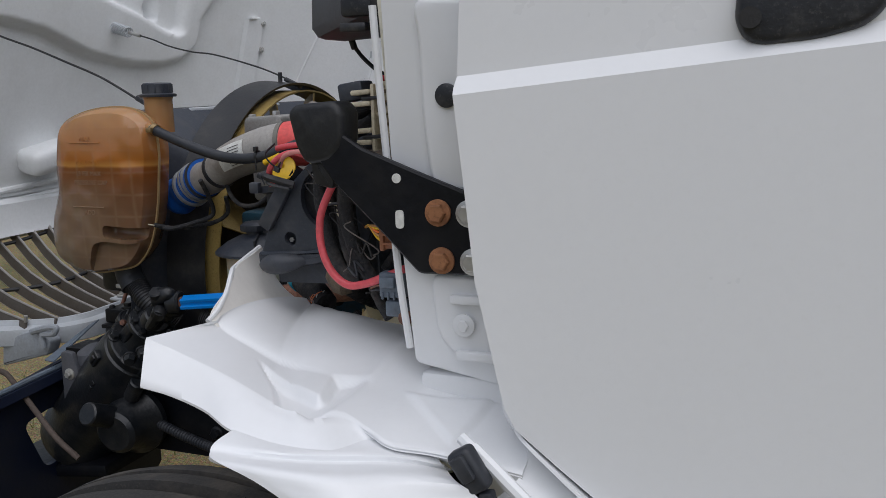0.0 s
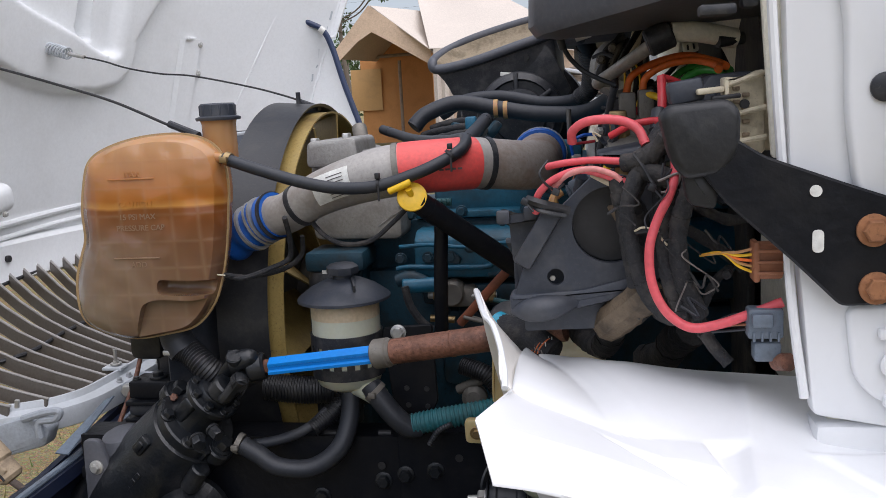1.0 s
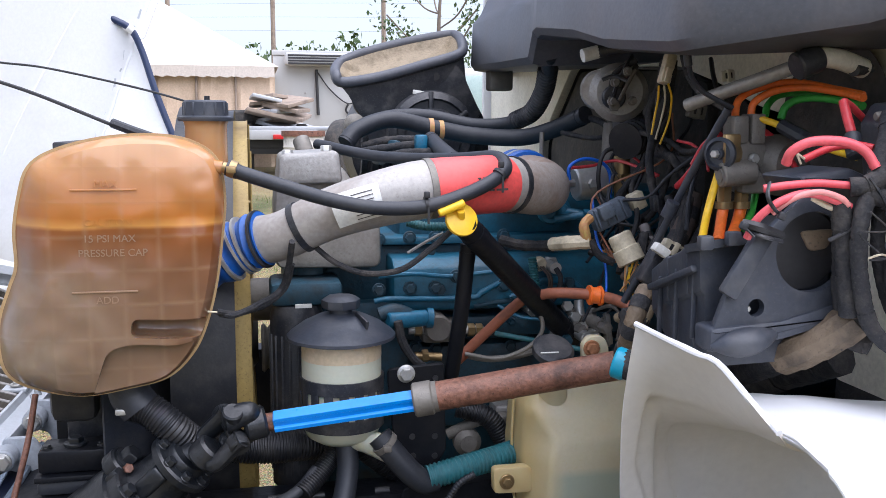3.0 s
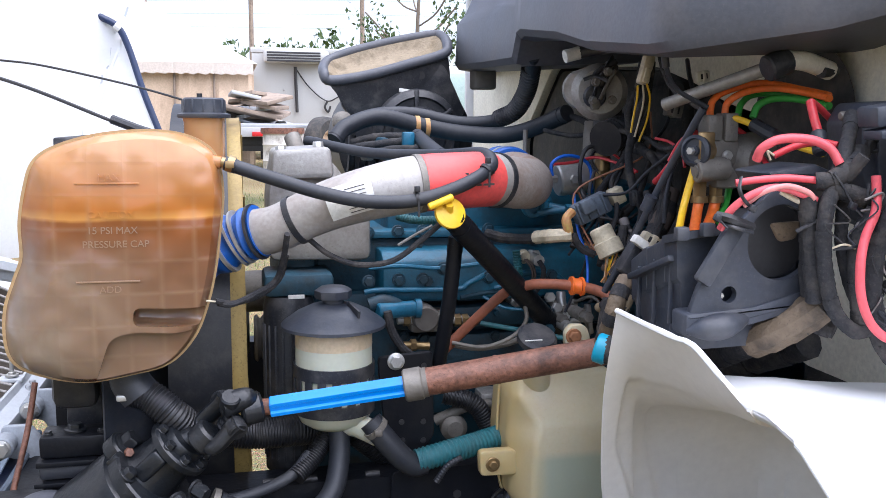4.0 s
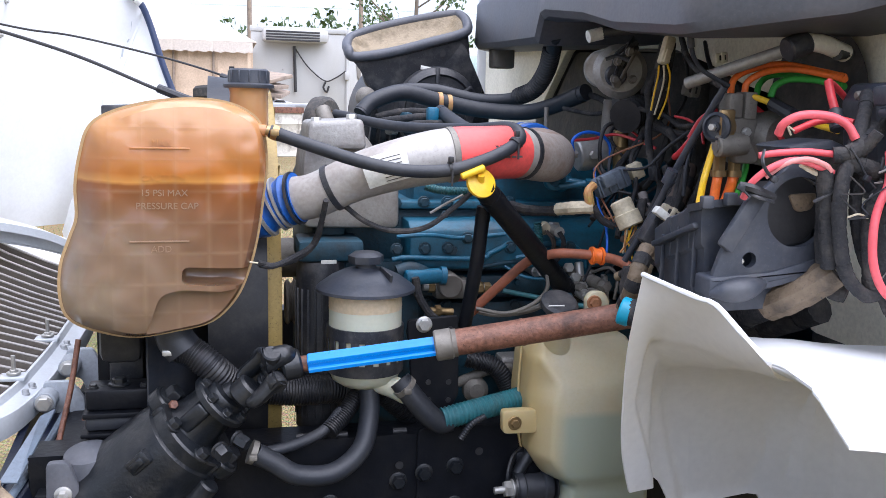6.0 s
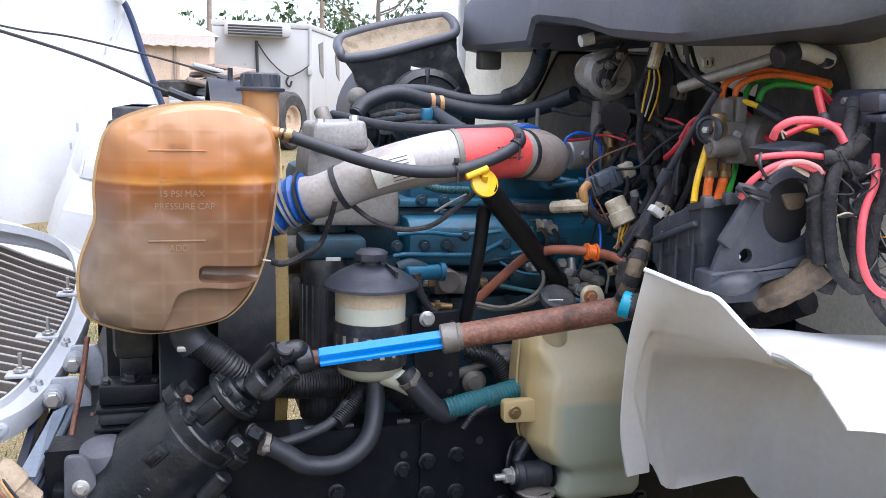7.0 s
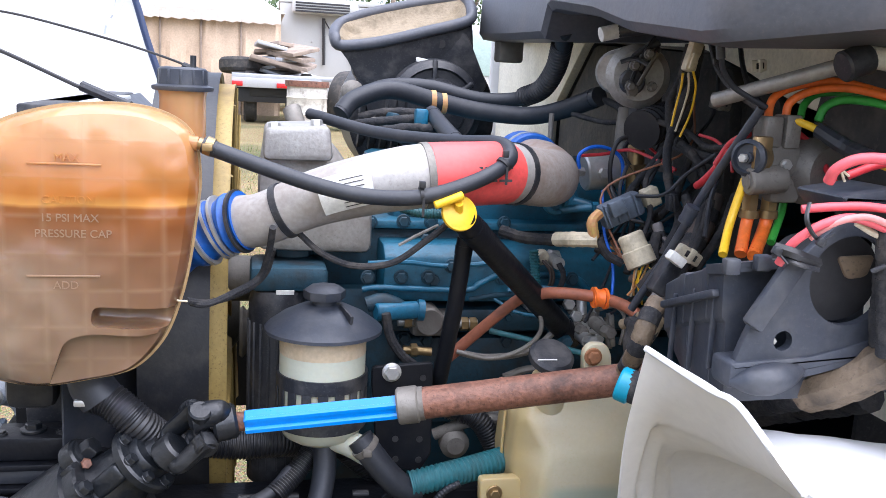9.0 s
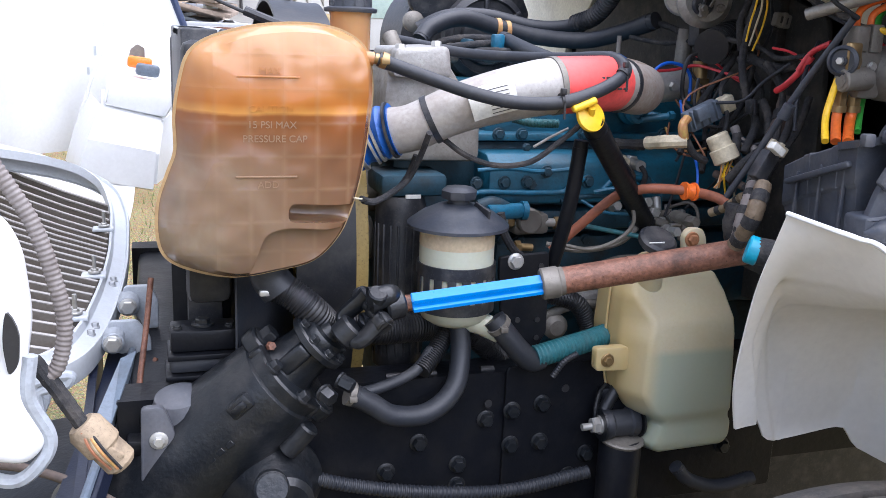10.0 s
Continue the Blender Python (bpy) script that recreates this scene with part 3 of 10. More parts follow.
def arc_patch(path, f0, f1, a0, a1, r, thick=0.0012):
    """A label bent round a pipe: along the path from f0 to f1, round it from a0 to a1 degrees (0 faces the near side)."""
    n = len(path)
    rows_ = []
    i0, i1 = int(f0 * n), int(f1 * n)
    for i in range(i0, i1 + 1):
        t = (path[min(i + 1, n - 1)] - path[max(i - 1, 0)]).normalized()
        near = Vector((0, -1, 0))
        near = (near - t * near.dot(t)).normalized()
        up = t.cross(near)
        if up.z < 0:
            up = -up
        rows_.append([path[i] + (near * math.cos(radians(a)) + up * math.sin(radians(a))) * r for a in [a0 + (a1 - a0) * k / 8 for k in range(9)]])
    return grid_sheet(rows_, thick)


def cut_out(ob, cutter):
    c = bpy.data.objects.new("cut", bpy.data.meshes.new("cut"))
    bmesh.ops.recalc_face_normals(cutter, faces=cutter.faces)
    bmesh.ops.transform(cutter, matrix=PLAN, verts=cutter.verts)
    cutter.to_mesh(c.data)
    cutter.free()
    scene.collection.objects.link(c)
    md = ob.modifiers.new("cut", "BOOLEAN")
    md.object, md.operation, md.solver = c, "DIFFERENCE", "EXACT"
    bpy.context.view_layer.update()
    me = bpy.data.meshes.new_from_object(ob.evaluated_get(bpy.context.evaluated_depsgraph_get()))
    ob.modifiers.clear()
    if len(me.polygons) > 20:
        ob.data = me
    bpy.data.objects.remove(c)


# ---- the ground: level under the truck, with a low bank up to the yard behind it ----
YARD = 0.62


def rise(y):
    f = max(0.0, min(1.0, (y - 4.5) / 10.5))
    return f * f * (3 - 2 * f)


g = bmesh.new()
bmesh.ops.create_grid(g, x_segments=60, y_segments=60, size=900)
for cut in (4.5, 6, 7.5, 9, 10.5, 12, 13.5, 15):
    bmesh.ops.bisect_plane(g, geom=g.verts[:] + g.edges[:] + g.faces[:], plane_co=(0, cut, 0), plane_no=(0, 1, 0))
for v in g.verts:
    d = max(0.0, v.co.length - 60)
    v.co.z = 0.02 * d * max(0, v.co.y / 900) - LIFT + (LIFT + YARD) * rise(v.co.y)
tagged(link("ground", g, GROUND_M), "dry trampled grass and gravel yard", "ground", kind="structure")

# ---- chassis ----
RAIL_Y = 1.99
frame_e = base("chassis_frame", (-1.0, 2.4, 0.5), "black painted steel truck chassis frame with bolted rails", "chassis")
TOPR = 0.945
rail = slab([(RAIL_Y, TOPR), (RAIL_Y + 0.09, TOPR), (RAIL_Y + 0.09, TOPR - 0.008), (RAIL_Y + 0.008, TOPR - 0.008), (RAIL_Y + 0.008, TOPR - 0.272),
             (RAIL_Y + 0.09, TOPR - 0.272), (RAIL_Y + 0.09, TOPR - 0.28), (RAIL_Y, TOPR - 0.28)], "x", -2.05, 4.0, 0.002, 1)
part("rail", rail, BLACKPAINT, frame_e)
rail2 = slab([(5.32 - RAIL_Y, TOPR), (5.23 - RAIL_Y, TOPR), (5.23 - RAIL_Y, TOPR - 0.28), (5.32 - RAIL_Y, TOPR - 0.28)], "x", -2.05, 4.0, 0.002, 1)
part("rail", rail2, BLACKPAINT, frame_e)
plate = slab(round_outline([(-1.26, 0.6), (-0.55, 0.6), (-0.55, 0.96), (-1.26, 0.96)], 0.015), "y", RAIL_Y - 0.012, RAIL_Y - 0.001, 0.002, 1)
part("reinforcing_plate", plate, BLACKPAINT, frame_e)
part("cross_member", box((-1.95, 2.66, 0.8), (0.16, 1.34, 0.26), 0.02), BLACKPAINT, frame_e)
for x, z in ((-1.36, 0.74), (-1.245, 0.78), (-1.175, 0.87), (-1.245, 0.86), (-1.175, 0.78), (-1.06, 0.74), (-0.95, 0.86), (-0.95, 0.76),
             (-1.45, 0.80), (-1.52, 0.74), (-1.30, 0.84), (-0.8, 0.8), (-0.7, 0.72), (-1.36, 0.69), (-1.1, 0.69)):
    part("bolt", hexbolt((x, RAIL_Y - 0.012 if x > -1.26 else RAIL_Y, z), (0, -1, 0), 0.026, 0.018, 0.02), CASTBLACK, frame_e)
for x in (-1.52, -1.44, -1.31):
    part("punched_hole", rod((x, RAIL_Y + 0.02, TOPR + 0.001), (x + 0.03, RAIL_Y + 0.02, TOPR + 0.001), 0.008, 10), FARBLACK, frame_e)
for x, z in ((-1.12, 0.90), (-1.30, 0.88), (-1.02, 0.81)):
    part("punched_hole", rod((x, RAIL_Y - 0.0135, z), (x, RAIL_Y - 0.0115, z), 0.009, 12), FARBLACK, frame_e)

# ---- engine ----
eng = base("diesel_engine", (-1.0, 2.45, 0.8), "blue painted diesel truck engine, grimy, with pipes and sensors", "engine")
part("block", box((-0.72, 2.62, 1.0), (1.35, 0.66, 0.56), 0.02), BLUE_DARK, eng)
part("cylinder_head", box((-0.72, 2.62, 1.34), (1.32, 0.62, 0.13), 0.012), BLUE_DARK, eng)
part("valve_cover", box((-0.70, 2.64, 1.46), (1.02, 0.60, 0.13), 0.025), BLUE_ENGINE, eng)
part("cover_flange", box((-0.70, 2.62, 1.415), (1.1, 0.66, 0.018), 0.004), BLUE_ENGINE, eng)
part("intake_manifold", slab(round_outline([(2.20, 1.27), (2.20, 1.365), (2.235, 1.385), (2.40, 1.385), (2.40, 1.25)], 0.012), "x", -1.24, -0.45, 0.006), BLUE_ENGINE, eng)
part("fuel_gallery", box((-0.74, 2.27, 1.225), (0.98, 0.1, 0.05), 0.01), BLUE_DARK, eng)
part("side_cover", box((-0.72, 2.285, 1.08), (0.95, 0.06, 0.2), 0.02), BLUE_DARK, eng)
part("oil_pan", box((-0.7, 2.62, 0.66), (1.3, 0.5, 0.2), 0.04), BLACKPAINT, eng)
part("timing_cover", box((-1.42, 2.6, 1.12), (0.08, 0.7, 0.72), 0.03), BLUE_DARK, eng)
part("top_cover", box((-0.93, 2.42, 1.555), (0.2, 0.2, 0.05), 0.01), BLUE_ENGINE, eng)
for i in range(7):
    x = -1.16 + i * 0.14
    part("bolt", hexbolt((x, 2.19, 1.405), (0, -1, 0), 0.016, 0.012), BLUE_DARK, eng)
    part("bolt", hexbolt((x + 0.05, 2.222, 1.235), (0, -1, 0), 0.014, 0.02), BLUE_DARK, eng)

# ---- thermostat housing, oil filters ----
th = base("thermostat_housing", (-1.36, 2.25, 1.3), "grey cast aluminium thermostat housing with bolted cover", "engine part")
part("body", slab(round_outline(xz([(-1.491, 2.200, 1.373), (-1.266, 2.200, 1.369), (-1.268, 2.200, 1.473), (-1.352, 2.200, 1.593), (-1.479, 2.200, 1.598), (-1.491, 2.200, 1.513)]), 0.02), "y", 2.2, 2.42, 0.012), ALU, th)
part("cover", slab(round_outline(xz([(-1.484, 2.170, 1.554), (-1.351, 2.170, 1.555), (-1.359, 2.170, 1.623), (-1.480, 2.170, 1.616)]), 0.014), "y", 2.16, 2.36, 0.008), ALU, th)
for c in [(-1.463, 2.180, 1.603), (-1.384, 2.180, 1.612)]:
    part("bolt", hexbolt((c[0], c[1], c[2] + 0.005), (0, 0, 1), 0.02, 0.016), STEEL, th)
part("inlet", rod((-1.421, 2.450, 1.640), (-1.399, 2.400, 1.570), 0.02), ALU_DARK, th)
OILX, OILY = -1.45, 2.19
of = base("oil_filter", (OILX, OILY, 0.95), "black spin-on oil filter canister with ribbed sides", "oil filter")
part("can", lathe([(0.0, 0), (0.045, 0), (0.056, 0.012), (0.056, 0.38), (0.05, 0.40), (0, 0.40)], (OILX, OILY, 0.9), segs=28), BLACK, of)
for k in range(20):
    a = 2 * math.pi * k / 20
    part("rib", box((OILX + 0.056 * math.cos(a), OILY + 0.056 * math.sin(a), 1.09), (0.005, 0.005, 0.3), 0.001), BLACK, of)
part("label", box((OILX + 0.012, OILY - 0.0575, 1.325 - 0.02), (0.034, 0.003, 0.008), 0), PAPER, of, "small white printed marks")
part("head", box((OILX + 0.02, OILY + 0.03, 1.325), (0.15, 0.14, 0.05), 0.012), BLUE_DARK, of)

# ---- fan, shroud, radiator ----
FANC = Vector((-1.60, 2.62, 1.15))
fan = base("radiator_fan", tuple(FANC), "yellowed nylon ring fan behind the radiator shroud", "fan")
part("hub", lathe([(0, -0.05), (0.12, -0.05), (0.13, -0.03), (0.13, 0.03), (0.08, 0.07), (0, 0.07)], tuple(FANC), (1, 0, 0), 32), ALU_DARK, fan)
for k in range(14):
    a = 2 * math.pi * k / 14 + math.pi
    rows = []
    for s in range(7):
        rr = 0.13 + 0.397 * s / 6
        tw = radians(52 - 12 * s / 6)
        row = []
        for c in range(5):
            u = (c / 4 - 0.5) * (0.14 + 0.05 * s / 6)
            ang = a + u * math.cos(tw) / rr
            row.append((FANC.x + u * math.sin(tw), FANC.y + rr * math.cos(ang), FANC.z + rr * math.sin(ang)))
        rows.append(row)
    part("blade", grid_sheet(rows, 0.004), FAN_YELLOW, fan)
part("tip_ring", lathe([(0.530, -0.05), (0.528, 0.05), (0.531, 0.056), (0.536, 0.056), (0.534, 0.05), (0.536, -0.05), (0.530, -0.05)], tuple(FANC), (1, 0, 0), 72), FAN_YELLOW, fan)
shroud = base("fan_shroud", (-1.75, 2.41, 0.85), "dark grey moulded plastic fan shroud", "shroud")
part("collar", lathe([(0.560, -0.06), (0.556, -0.02), (0.550, 0.04), (0.552, 0.06), (0.560, 0.065), (0.559, 0.04), (0.565, -0.02), (0.569, -0.06), (0.560, -0.06)],
                     (-1.64, 2.62, 1.15), (1, 0, 0), 84), HOSEBLACK, shroud)
part("stud", rod((-1.64, 2.62, 1.70), (-1.64, 2.62, 1.745), 0.007, 10), BLACK, shroud)
sq = [(2.03, 0.62), (3.21, 0.62), (3.21, 1.64), (2.03, 1.64)]
plen = bmesh.new()
ring_o = [plen.verts.new((-1.82, *p)) for p in round_outline(sq, 0.06, 4)]
ring_i = [plen.verts.new((-1.69, 2.62 + 0.562 * math.cos(math.atan2(p[1] - 1.15, p[0] - 2.62)), 1.15 + 0.562 * math.sin(math.atan2(p[1] - 1.15, p[0] - 2.62)))) for p in round_outline(sq, 0.06, 4)]
for k in range(len(ring_o)):
    n = (k + 1) % len(ring_o)
    plen.faces.new((ring_o[k], ring_o[n], ring_i[n], ring_i[k]))
bmesh.ops.recalc_face_normals(plen, faces=plen.faces)
bmesh.ops.solidify(plen, geom=plen.faces[:], thickness=0.005)
part("plenum", plen, CASE, shroud)
rad = base("radiator", (-1.97, 2.41, 0.7), "black radiator with side tanks ahead of the engine", "radiator")
part("core", box((-1.875, 2.66, 1.18), (0.07, 1.02, 0.92), 0.004), BLACK, rad)
part("side_tank", box((-1.872, 2.045, 1.37), (0.085, 0.06, 0.50), 0.02), HOSEBLACK, rad)
part("side_plate", box((-1.88, 2.20, 1.0), (0.12, 0.01, 0.5), 0.003), BLACKPAINT, rad)
part("side_tank", box((-1.872, 3.19, 1.20), (0.085, 0.06, 0.84), 0.02), HOSEBLACK, rad)
part("top_plate", box((-1.86, 2.62, 1.63), (0.10, 0.52, 0.02), 0.004), GREYWHITE, rad)
# ---- header tank ----
OUT = smooth_path([(p[0], p[2], 0) for p in [(-1.920, 1.885, 1.552), (-1.903, 1.885, 1.601), (-1.863, 1.885, 1.629), (-1.787, 1.885, 1.650), (-1.699, 1.885, 1.656), (-1.635, 1.885, 1.644), (-1.595, 1.885, 1.612), (-1.584, 1.885, 1.548), (-1.590, 1.885, 1.481), (-1.601, 1.885, 1.402), (-1.618, 1.885, 1.334), (-1.643, 1.885, 1.277), (-1.688, 1.885, 1.232), (-1.753, 1.885, 1.215), (-1.833, 1.885, 1.205), (-1.906, 1.885, 1.220), (-1.950, 1.885, 1.244), (-1.964, 1.885, 1.284), (-1.961, 1.885, 1.344), (-1.943, 1.885, 1.397), (-1.930, 1.885, 1.435), (-1.930, 1.885, 1.494)]], 5, True)


def inset(outline, d):
    n, out = len(outline), []
    for i in range(n):
        t = (outline[(i + 1) % n] - outline[i - 1]).normalized()
        out.append(outline[i] + Vector((-t.y, t.x, 0)) * d)
    return out


def area2(o):
    return sum(a.x * b.y - b.x * a.y for a, b in zip(o, o[1:] + o[:1]))


if area2(OUT) < 0:
    OUT.reverse()
TANK_MID = 1.918
tank = base("coolant_reservoir", (-1.78, TANK_MID, 1.2), "large amber translucent plastic coolant header tank, half full, black cap", "coolant tank")
tb = bmesh.new()
prev = None
cen = sum(OUT, Vector()) / len(OUT)
for y, d in ((1.858, None), (1.859, 0.10), (1.861, 0.06), (1.865, 0.035), (1.876, 0.014), (1.893, 0.004), (TANK_MID, 0.0), (1.95, 0.003), (1.975, 0.012), (1.988, 0.035), (1.99, 0.08)):
    if d is None:
        pts = [cen.lerp(o, 0.25) for o in OUT]
    else:
        pts = inset(OUT, d) if d < 0.05 else [cen.lerp(o, 1 - d / 0.2) for o in OUT]
        if y < TANK_MID:
            for p in pts:
                p.x += (TANK_MID - y) * 0.5 * max(0.0, min(1.0, (-1.80 - p.x) / 0.12))
    ring = [tb.verts.new((p.x, y, p.y)) for p in pts]
    if prev:
        for k in range(len(ring)):
            n = (k + 1) % len(ring)
            tb.faces.new((prev[k], prev[n], ring[n], ring[k]))
    else:
        tb.faces.new(ring)
    prev = ring
tb.faces.new(prev)
bmesh.ops.recalc_face_normals(tb, faces=tb.faces)
body = part("body", tb, TANK_M, tank, sharp=60)
NOTCH = (-1.687, 1.875, 1.330)
cut_out(body, box((NOTCH[0] + 0.01, 1.868, NOTCH[2] - 0.003), (0.13, 0.07, 0.034), 0.012, (0, 3, 0), 4))
cut_out(body, slab(round_outline(xz([(-1.782, 1.870, 1.295), (-1.741, 1.870, 1.304), (-1.666, 1.870, 1.297), (-1.578, 1.870, 1.312), (-1.612, 1.870, 1.151), (-1.837, 1.870, 1.164), (-1.812, 1.870, 1.208)]), 0.018, 4), "y", 1.80, 1.884))
cutmesh = body.data
sb = bmesh.new()
sb.from_mesh(cutmesh)
for f in sb.faces:
    f.smooth = True
for e in sb.edges:
    e.smooth = not (len(e.link_faces) == 2 and e.calc_face_angle(0) > radians(28))
sb.to_mesh(cutmesh)
sb.free()
fl = bmesh.new()
a_, b_ = inset(OUT, -0.0035), inset(OUT, 0.004)
loops = [[fl.verts.new((p.x, y, p.y)) for p in o] for o, y in ((b_, TANK_MID - 0.003), (a_, TANK_MID - 0.003), (a_, TANK_MID + 0.003), (b_, TANK_MID + 0.003))]
for i in range(3):
    for k in range(len(OUT)):
        n = (k + 1) % len(OUT)
        fl.faces.new((loops[i][k], loops[i][n], loops[i + 1][n], loops[i + 1][k]))
part("seam_flange", fl, SEAM_M, tank, "pale moulded seam")
NECK = Vector((-1.614, 1.970, 1.657))
part("filler_neck", lathe([(0.037, -0.05), (0.037, 0.035), (0.040, 0.045)], (NECK.x, NECK.y, NECK.z - 0.02), segs=28), TANK_M, tank)
capob = part("cap", lathe([(0.047, 0.028), (0.049, 0.031), (0.049, 0.035), (0.039, 0.038), (0.038, 0.062), (0.035, 0.065), (0, 0.066)], (NECK.x, NECK.y, NECK.z - 0.005), segs=30), CASE, tank, "black screw cap")
for k in range(12):
    a = 2 * math.pi * k / 12
    part("grip", box((NECK.x + 0.038 * math.cos(a), NECK.y + 0.038 * math.sin(a), NECK.z + 0.045), (0.004, 0.004, 0.022), 0.001), CASE, capob)
part("outlet", rod((-1.585, 1.90, 1.60), (-1.63, 1.905, 1.607), 0.012), TANK_M, tank)
for txt, px in (("MAX", (-1.773, 1.857, 1.576)), ("CAUTION", (-1.771, 1.857, 1.512)), ("15 PSI MAX", (-1.770, 1.857, 1.485)), ("PRESSURE CAP", (-1.765, 1.857, 1.461)), ("ADD", (-1.777, 1.857, 1.381))):
    part("lettering", lettering(txt, 0.017, Matrix.Translation((px[0], 1.8575, px[2])) @ pose(0, 0, 0, 90, 0, 0), TANK_M), TANK_M if txt in ("MAX", "CAUTION") else TANK_TEXT, tank, "raised moulded lettering")
for lx, lz in ((-1.780, 1.396), (-1.776, 1.567)):
    part("level_line", box((lx, 1.857, lz), (0.105, 0.002, 0.003), 0.0005), TANK_M if lz > 1.5 else TANK_TEXT, tank)
sen = base("level_sensor", (-1.643, 1.880, 1.355), "black level sensor plug with two bare wires in the tank recess", "sensor")
part("plug", rod((-1.671, 1.875, 1.353), (-1.631, 1.895, 1.352), 0.009, 12, 0.002), BLACK, sen)
part("wire", pipe([(-1.633, 1.895, 1.353), (-1.617, 1.895, 1.349), (-1.601, 1.900, 1.346)], 0.0018, 6), IVORY, sen)
part("lead", wrapped([(-1.603, 1.900, 1.347), (-1.568, 1.950, 1.332), (-1.511, 2.020, 1.336), (-1.476, 2.050, 1.362), (-1.464, 2.030, 1.409)], 0.006, 4), TAPE, sen)

# ---- charge air pipe ----
cp = base("charge_air_pipe", (-1.25, 1.95, 1.45), "grey painted charge air pipe with a red warning label", "air pipe")
CPATH = [Vector(p) for p in [(-1.525, 2.020, 1.458), (-1.481, 2.000, 1.468), (-1.395, 1.970, 1.510), (-1.308, 1.950, 1.538), (-1.219, 1.945, 1.556), (-1.123, 1.960, 1.561), (-1.053, 2.000, 1.560)]] + [Vector((-0.945, 2.08, 1.545)), Vector((-0.93, 2.17, 1.555)), Vector((-0.93, 2.26, 1.555))]


def cpr(i, f):
    return 0.046 if f < 0.12 else 0.046 + min(1, (f - 0.12) / 0.25) * 0.009
cpath = resample(smooth_path(CPATH, 10), 0.012)
cut_i = int(len(cpath) * 0.63)
part("tube", sweep(cpath[:cut_i + 1], lambda i, f: cpr(i, i / (len(cpath) - 1)), 28), CHARGE, cp, sharp=50)
part("elbow", sweep(cpath[cut_i:], lambda i, f: 0.0545, 28), CHARGE_RUSTY, cp, "stained brownish elbow", sharp=50)


def band_on(path, f0, f1, r, segs=28):
    n = len(path)
    seg = path[int(f0 * n): max(int(f1 * n) + 1, int(f0 * n) + 2)]
    return sweep(seg, r, segs)
part("red_label", band_on(cpath, 0.415, 0.605, 0.0562), REDLABEL, cp, "red warning label with printed lines")
for k in range(2):
    p = cpath[int(0.51 * len(cpath))]
    for s in range(9):
        part("print_mark", box((p.x - 0.055 + s * 0.013, p.y - 0.0556, p.z + 0.014 - 0.022 * k + 0.0005 * s), (0.009, 0.002, 0.004), 0, (0, -2, 0)), INK, cp)
part("paper_label", arc_patch(cpath, 0.20, 0.30, -28, 40, 0.0535), PAPER, cp, "peeling white paper label")
for k in range(7):
    part("print_line", arc_patch(cpath, 0.245 + 0.003 * (k % 2), 0.292, -22 + 8 * k, -20.4 + 8 * k, 0.0552, 0.0006), INK, cp)
part("weld_bead", band_on(cpath, 0.40, 0.412, 0.0575), ALU_DARK, cp)
for f, r in ((0.10, 0.049), (0.625, 0.0575)):
    part("tie_band", band_on(cpath, f, f + 0.012, r), BLACK, cp)
bh = base("blue_hose_coupling", (-1.58, 2.05, 1.36), "blue silicone hose coupling with wire clamps", "hose")
HP = smooth_path([(-1.648, 2.060, 1.398), (-1.586, 2.040, 1.429), (-1.547, 2.030, 1.450), (-1.514, 2.015, 1.462)], 8)
part("sleeve", sweep(HP, lambda i, f: 0.05 + 0.004 * math.sin(f * 26), 26), BLUESIL, bh)
for f in (0.35, 0.5, 0.62, 0.9):
    k = int(f * len(HP))
    part("wire_clamp", sweep(HP[k:k + 2], 0.0565, 26), STEEL if f < 0.8 else BLACK, bh)
bh2 = base("blue_hose_joint", (-0.93, 2.25, 1.55), "blue silicone joint at the engine inlet", "hose")
part("sleeve", rod((-0.93, 2.24, 1.557), (-0.93, 2.33, 1.557), 0.064, 26, 0.004), BLUESIL, bh2)
part("band", rod((-0.93, 2.262, 1.557), (-0.93, 2.274, 1.557), 0.066, 26), STEEL, bh2)

# ---- steering shaft, gear ----
sh = base("steering_shaft", (-1.2, 1.85, 1.15), "steering shaft with a blue splined end and rusty tube", "steering shaft")
SA, SB, SC, SD = Vector((-1.533, 1.885, 1.144)), Vector((-1.506, 1.880, 1.147)), Vector((-1.254, 1.830, 1.187)), Vector((-0.866, 1.750, 1.258))
sdir = (SD - SC).normalized()
part("spline", join(rod(SB, SC, 0.0205, 6, 0.002), *[rod(SB + Vector((0, -0.017, o)), SC + Vector((0, -0.017, o)), 0.006, 6) for o in (-0.010, 0.008)]), BLUESHAFT, sh, "bright blue coated splined shaft")
part("stub", rod(SA, SB, 0.016, 14), RUST, sh)
part("collar", join(rod(SC - sdir * 0.008, SC + sdir * 0.028, 0.031, 24, 0.003), rod(SC + sdir * 0.028, SC + sdir * 0.036, 0.028, 24)), ALU_DARK, sh, "worn steel end collar")
part("tube", rod(SC + sdir * 0.03, SD, 0.0265, 24), RUST, sh, "rusty brown steel tube")
part("tube_seam", rod(SC + sdir * 0.165, SC + sdir * 0.171, 0.0275, 24), RUST, sh)


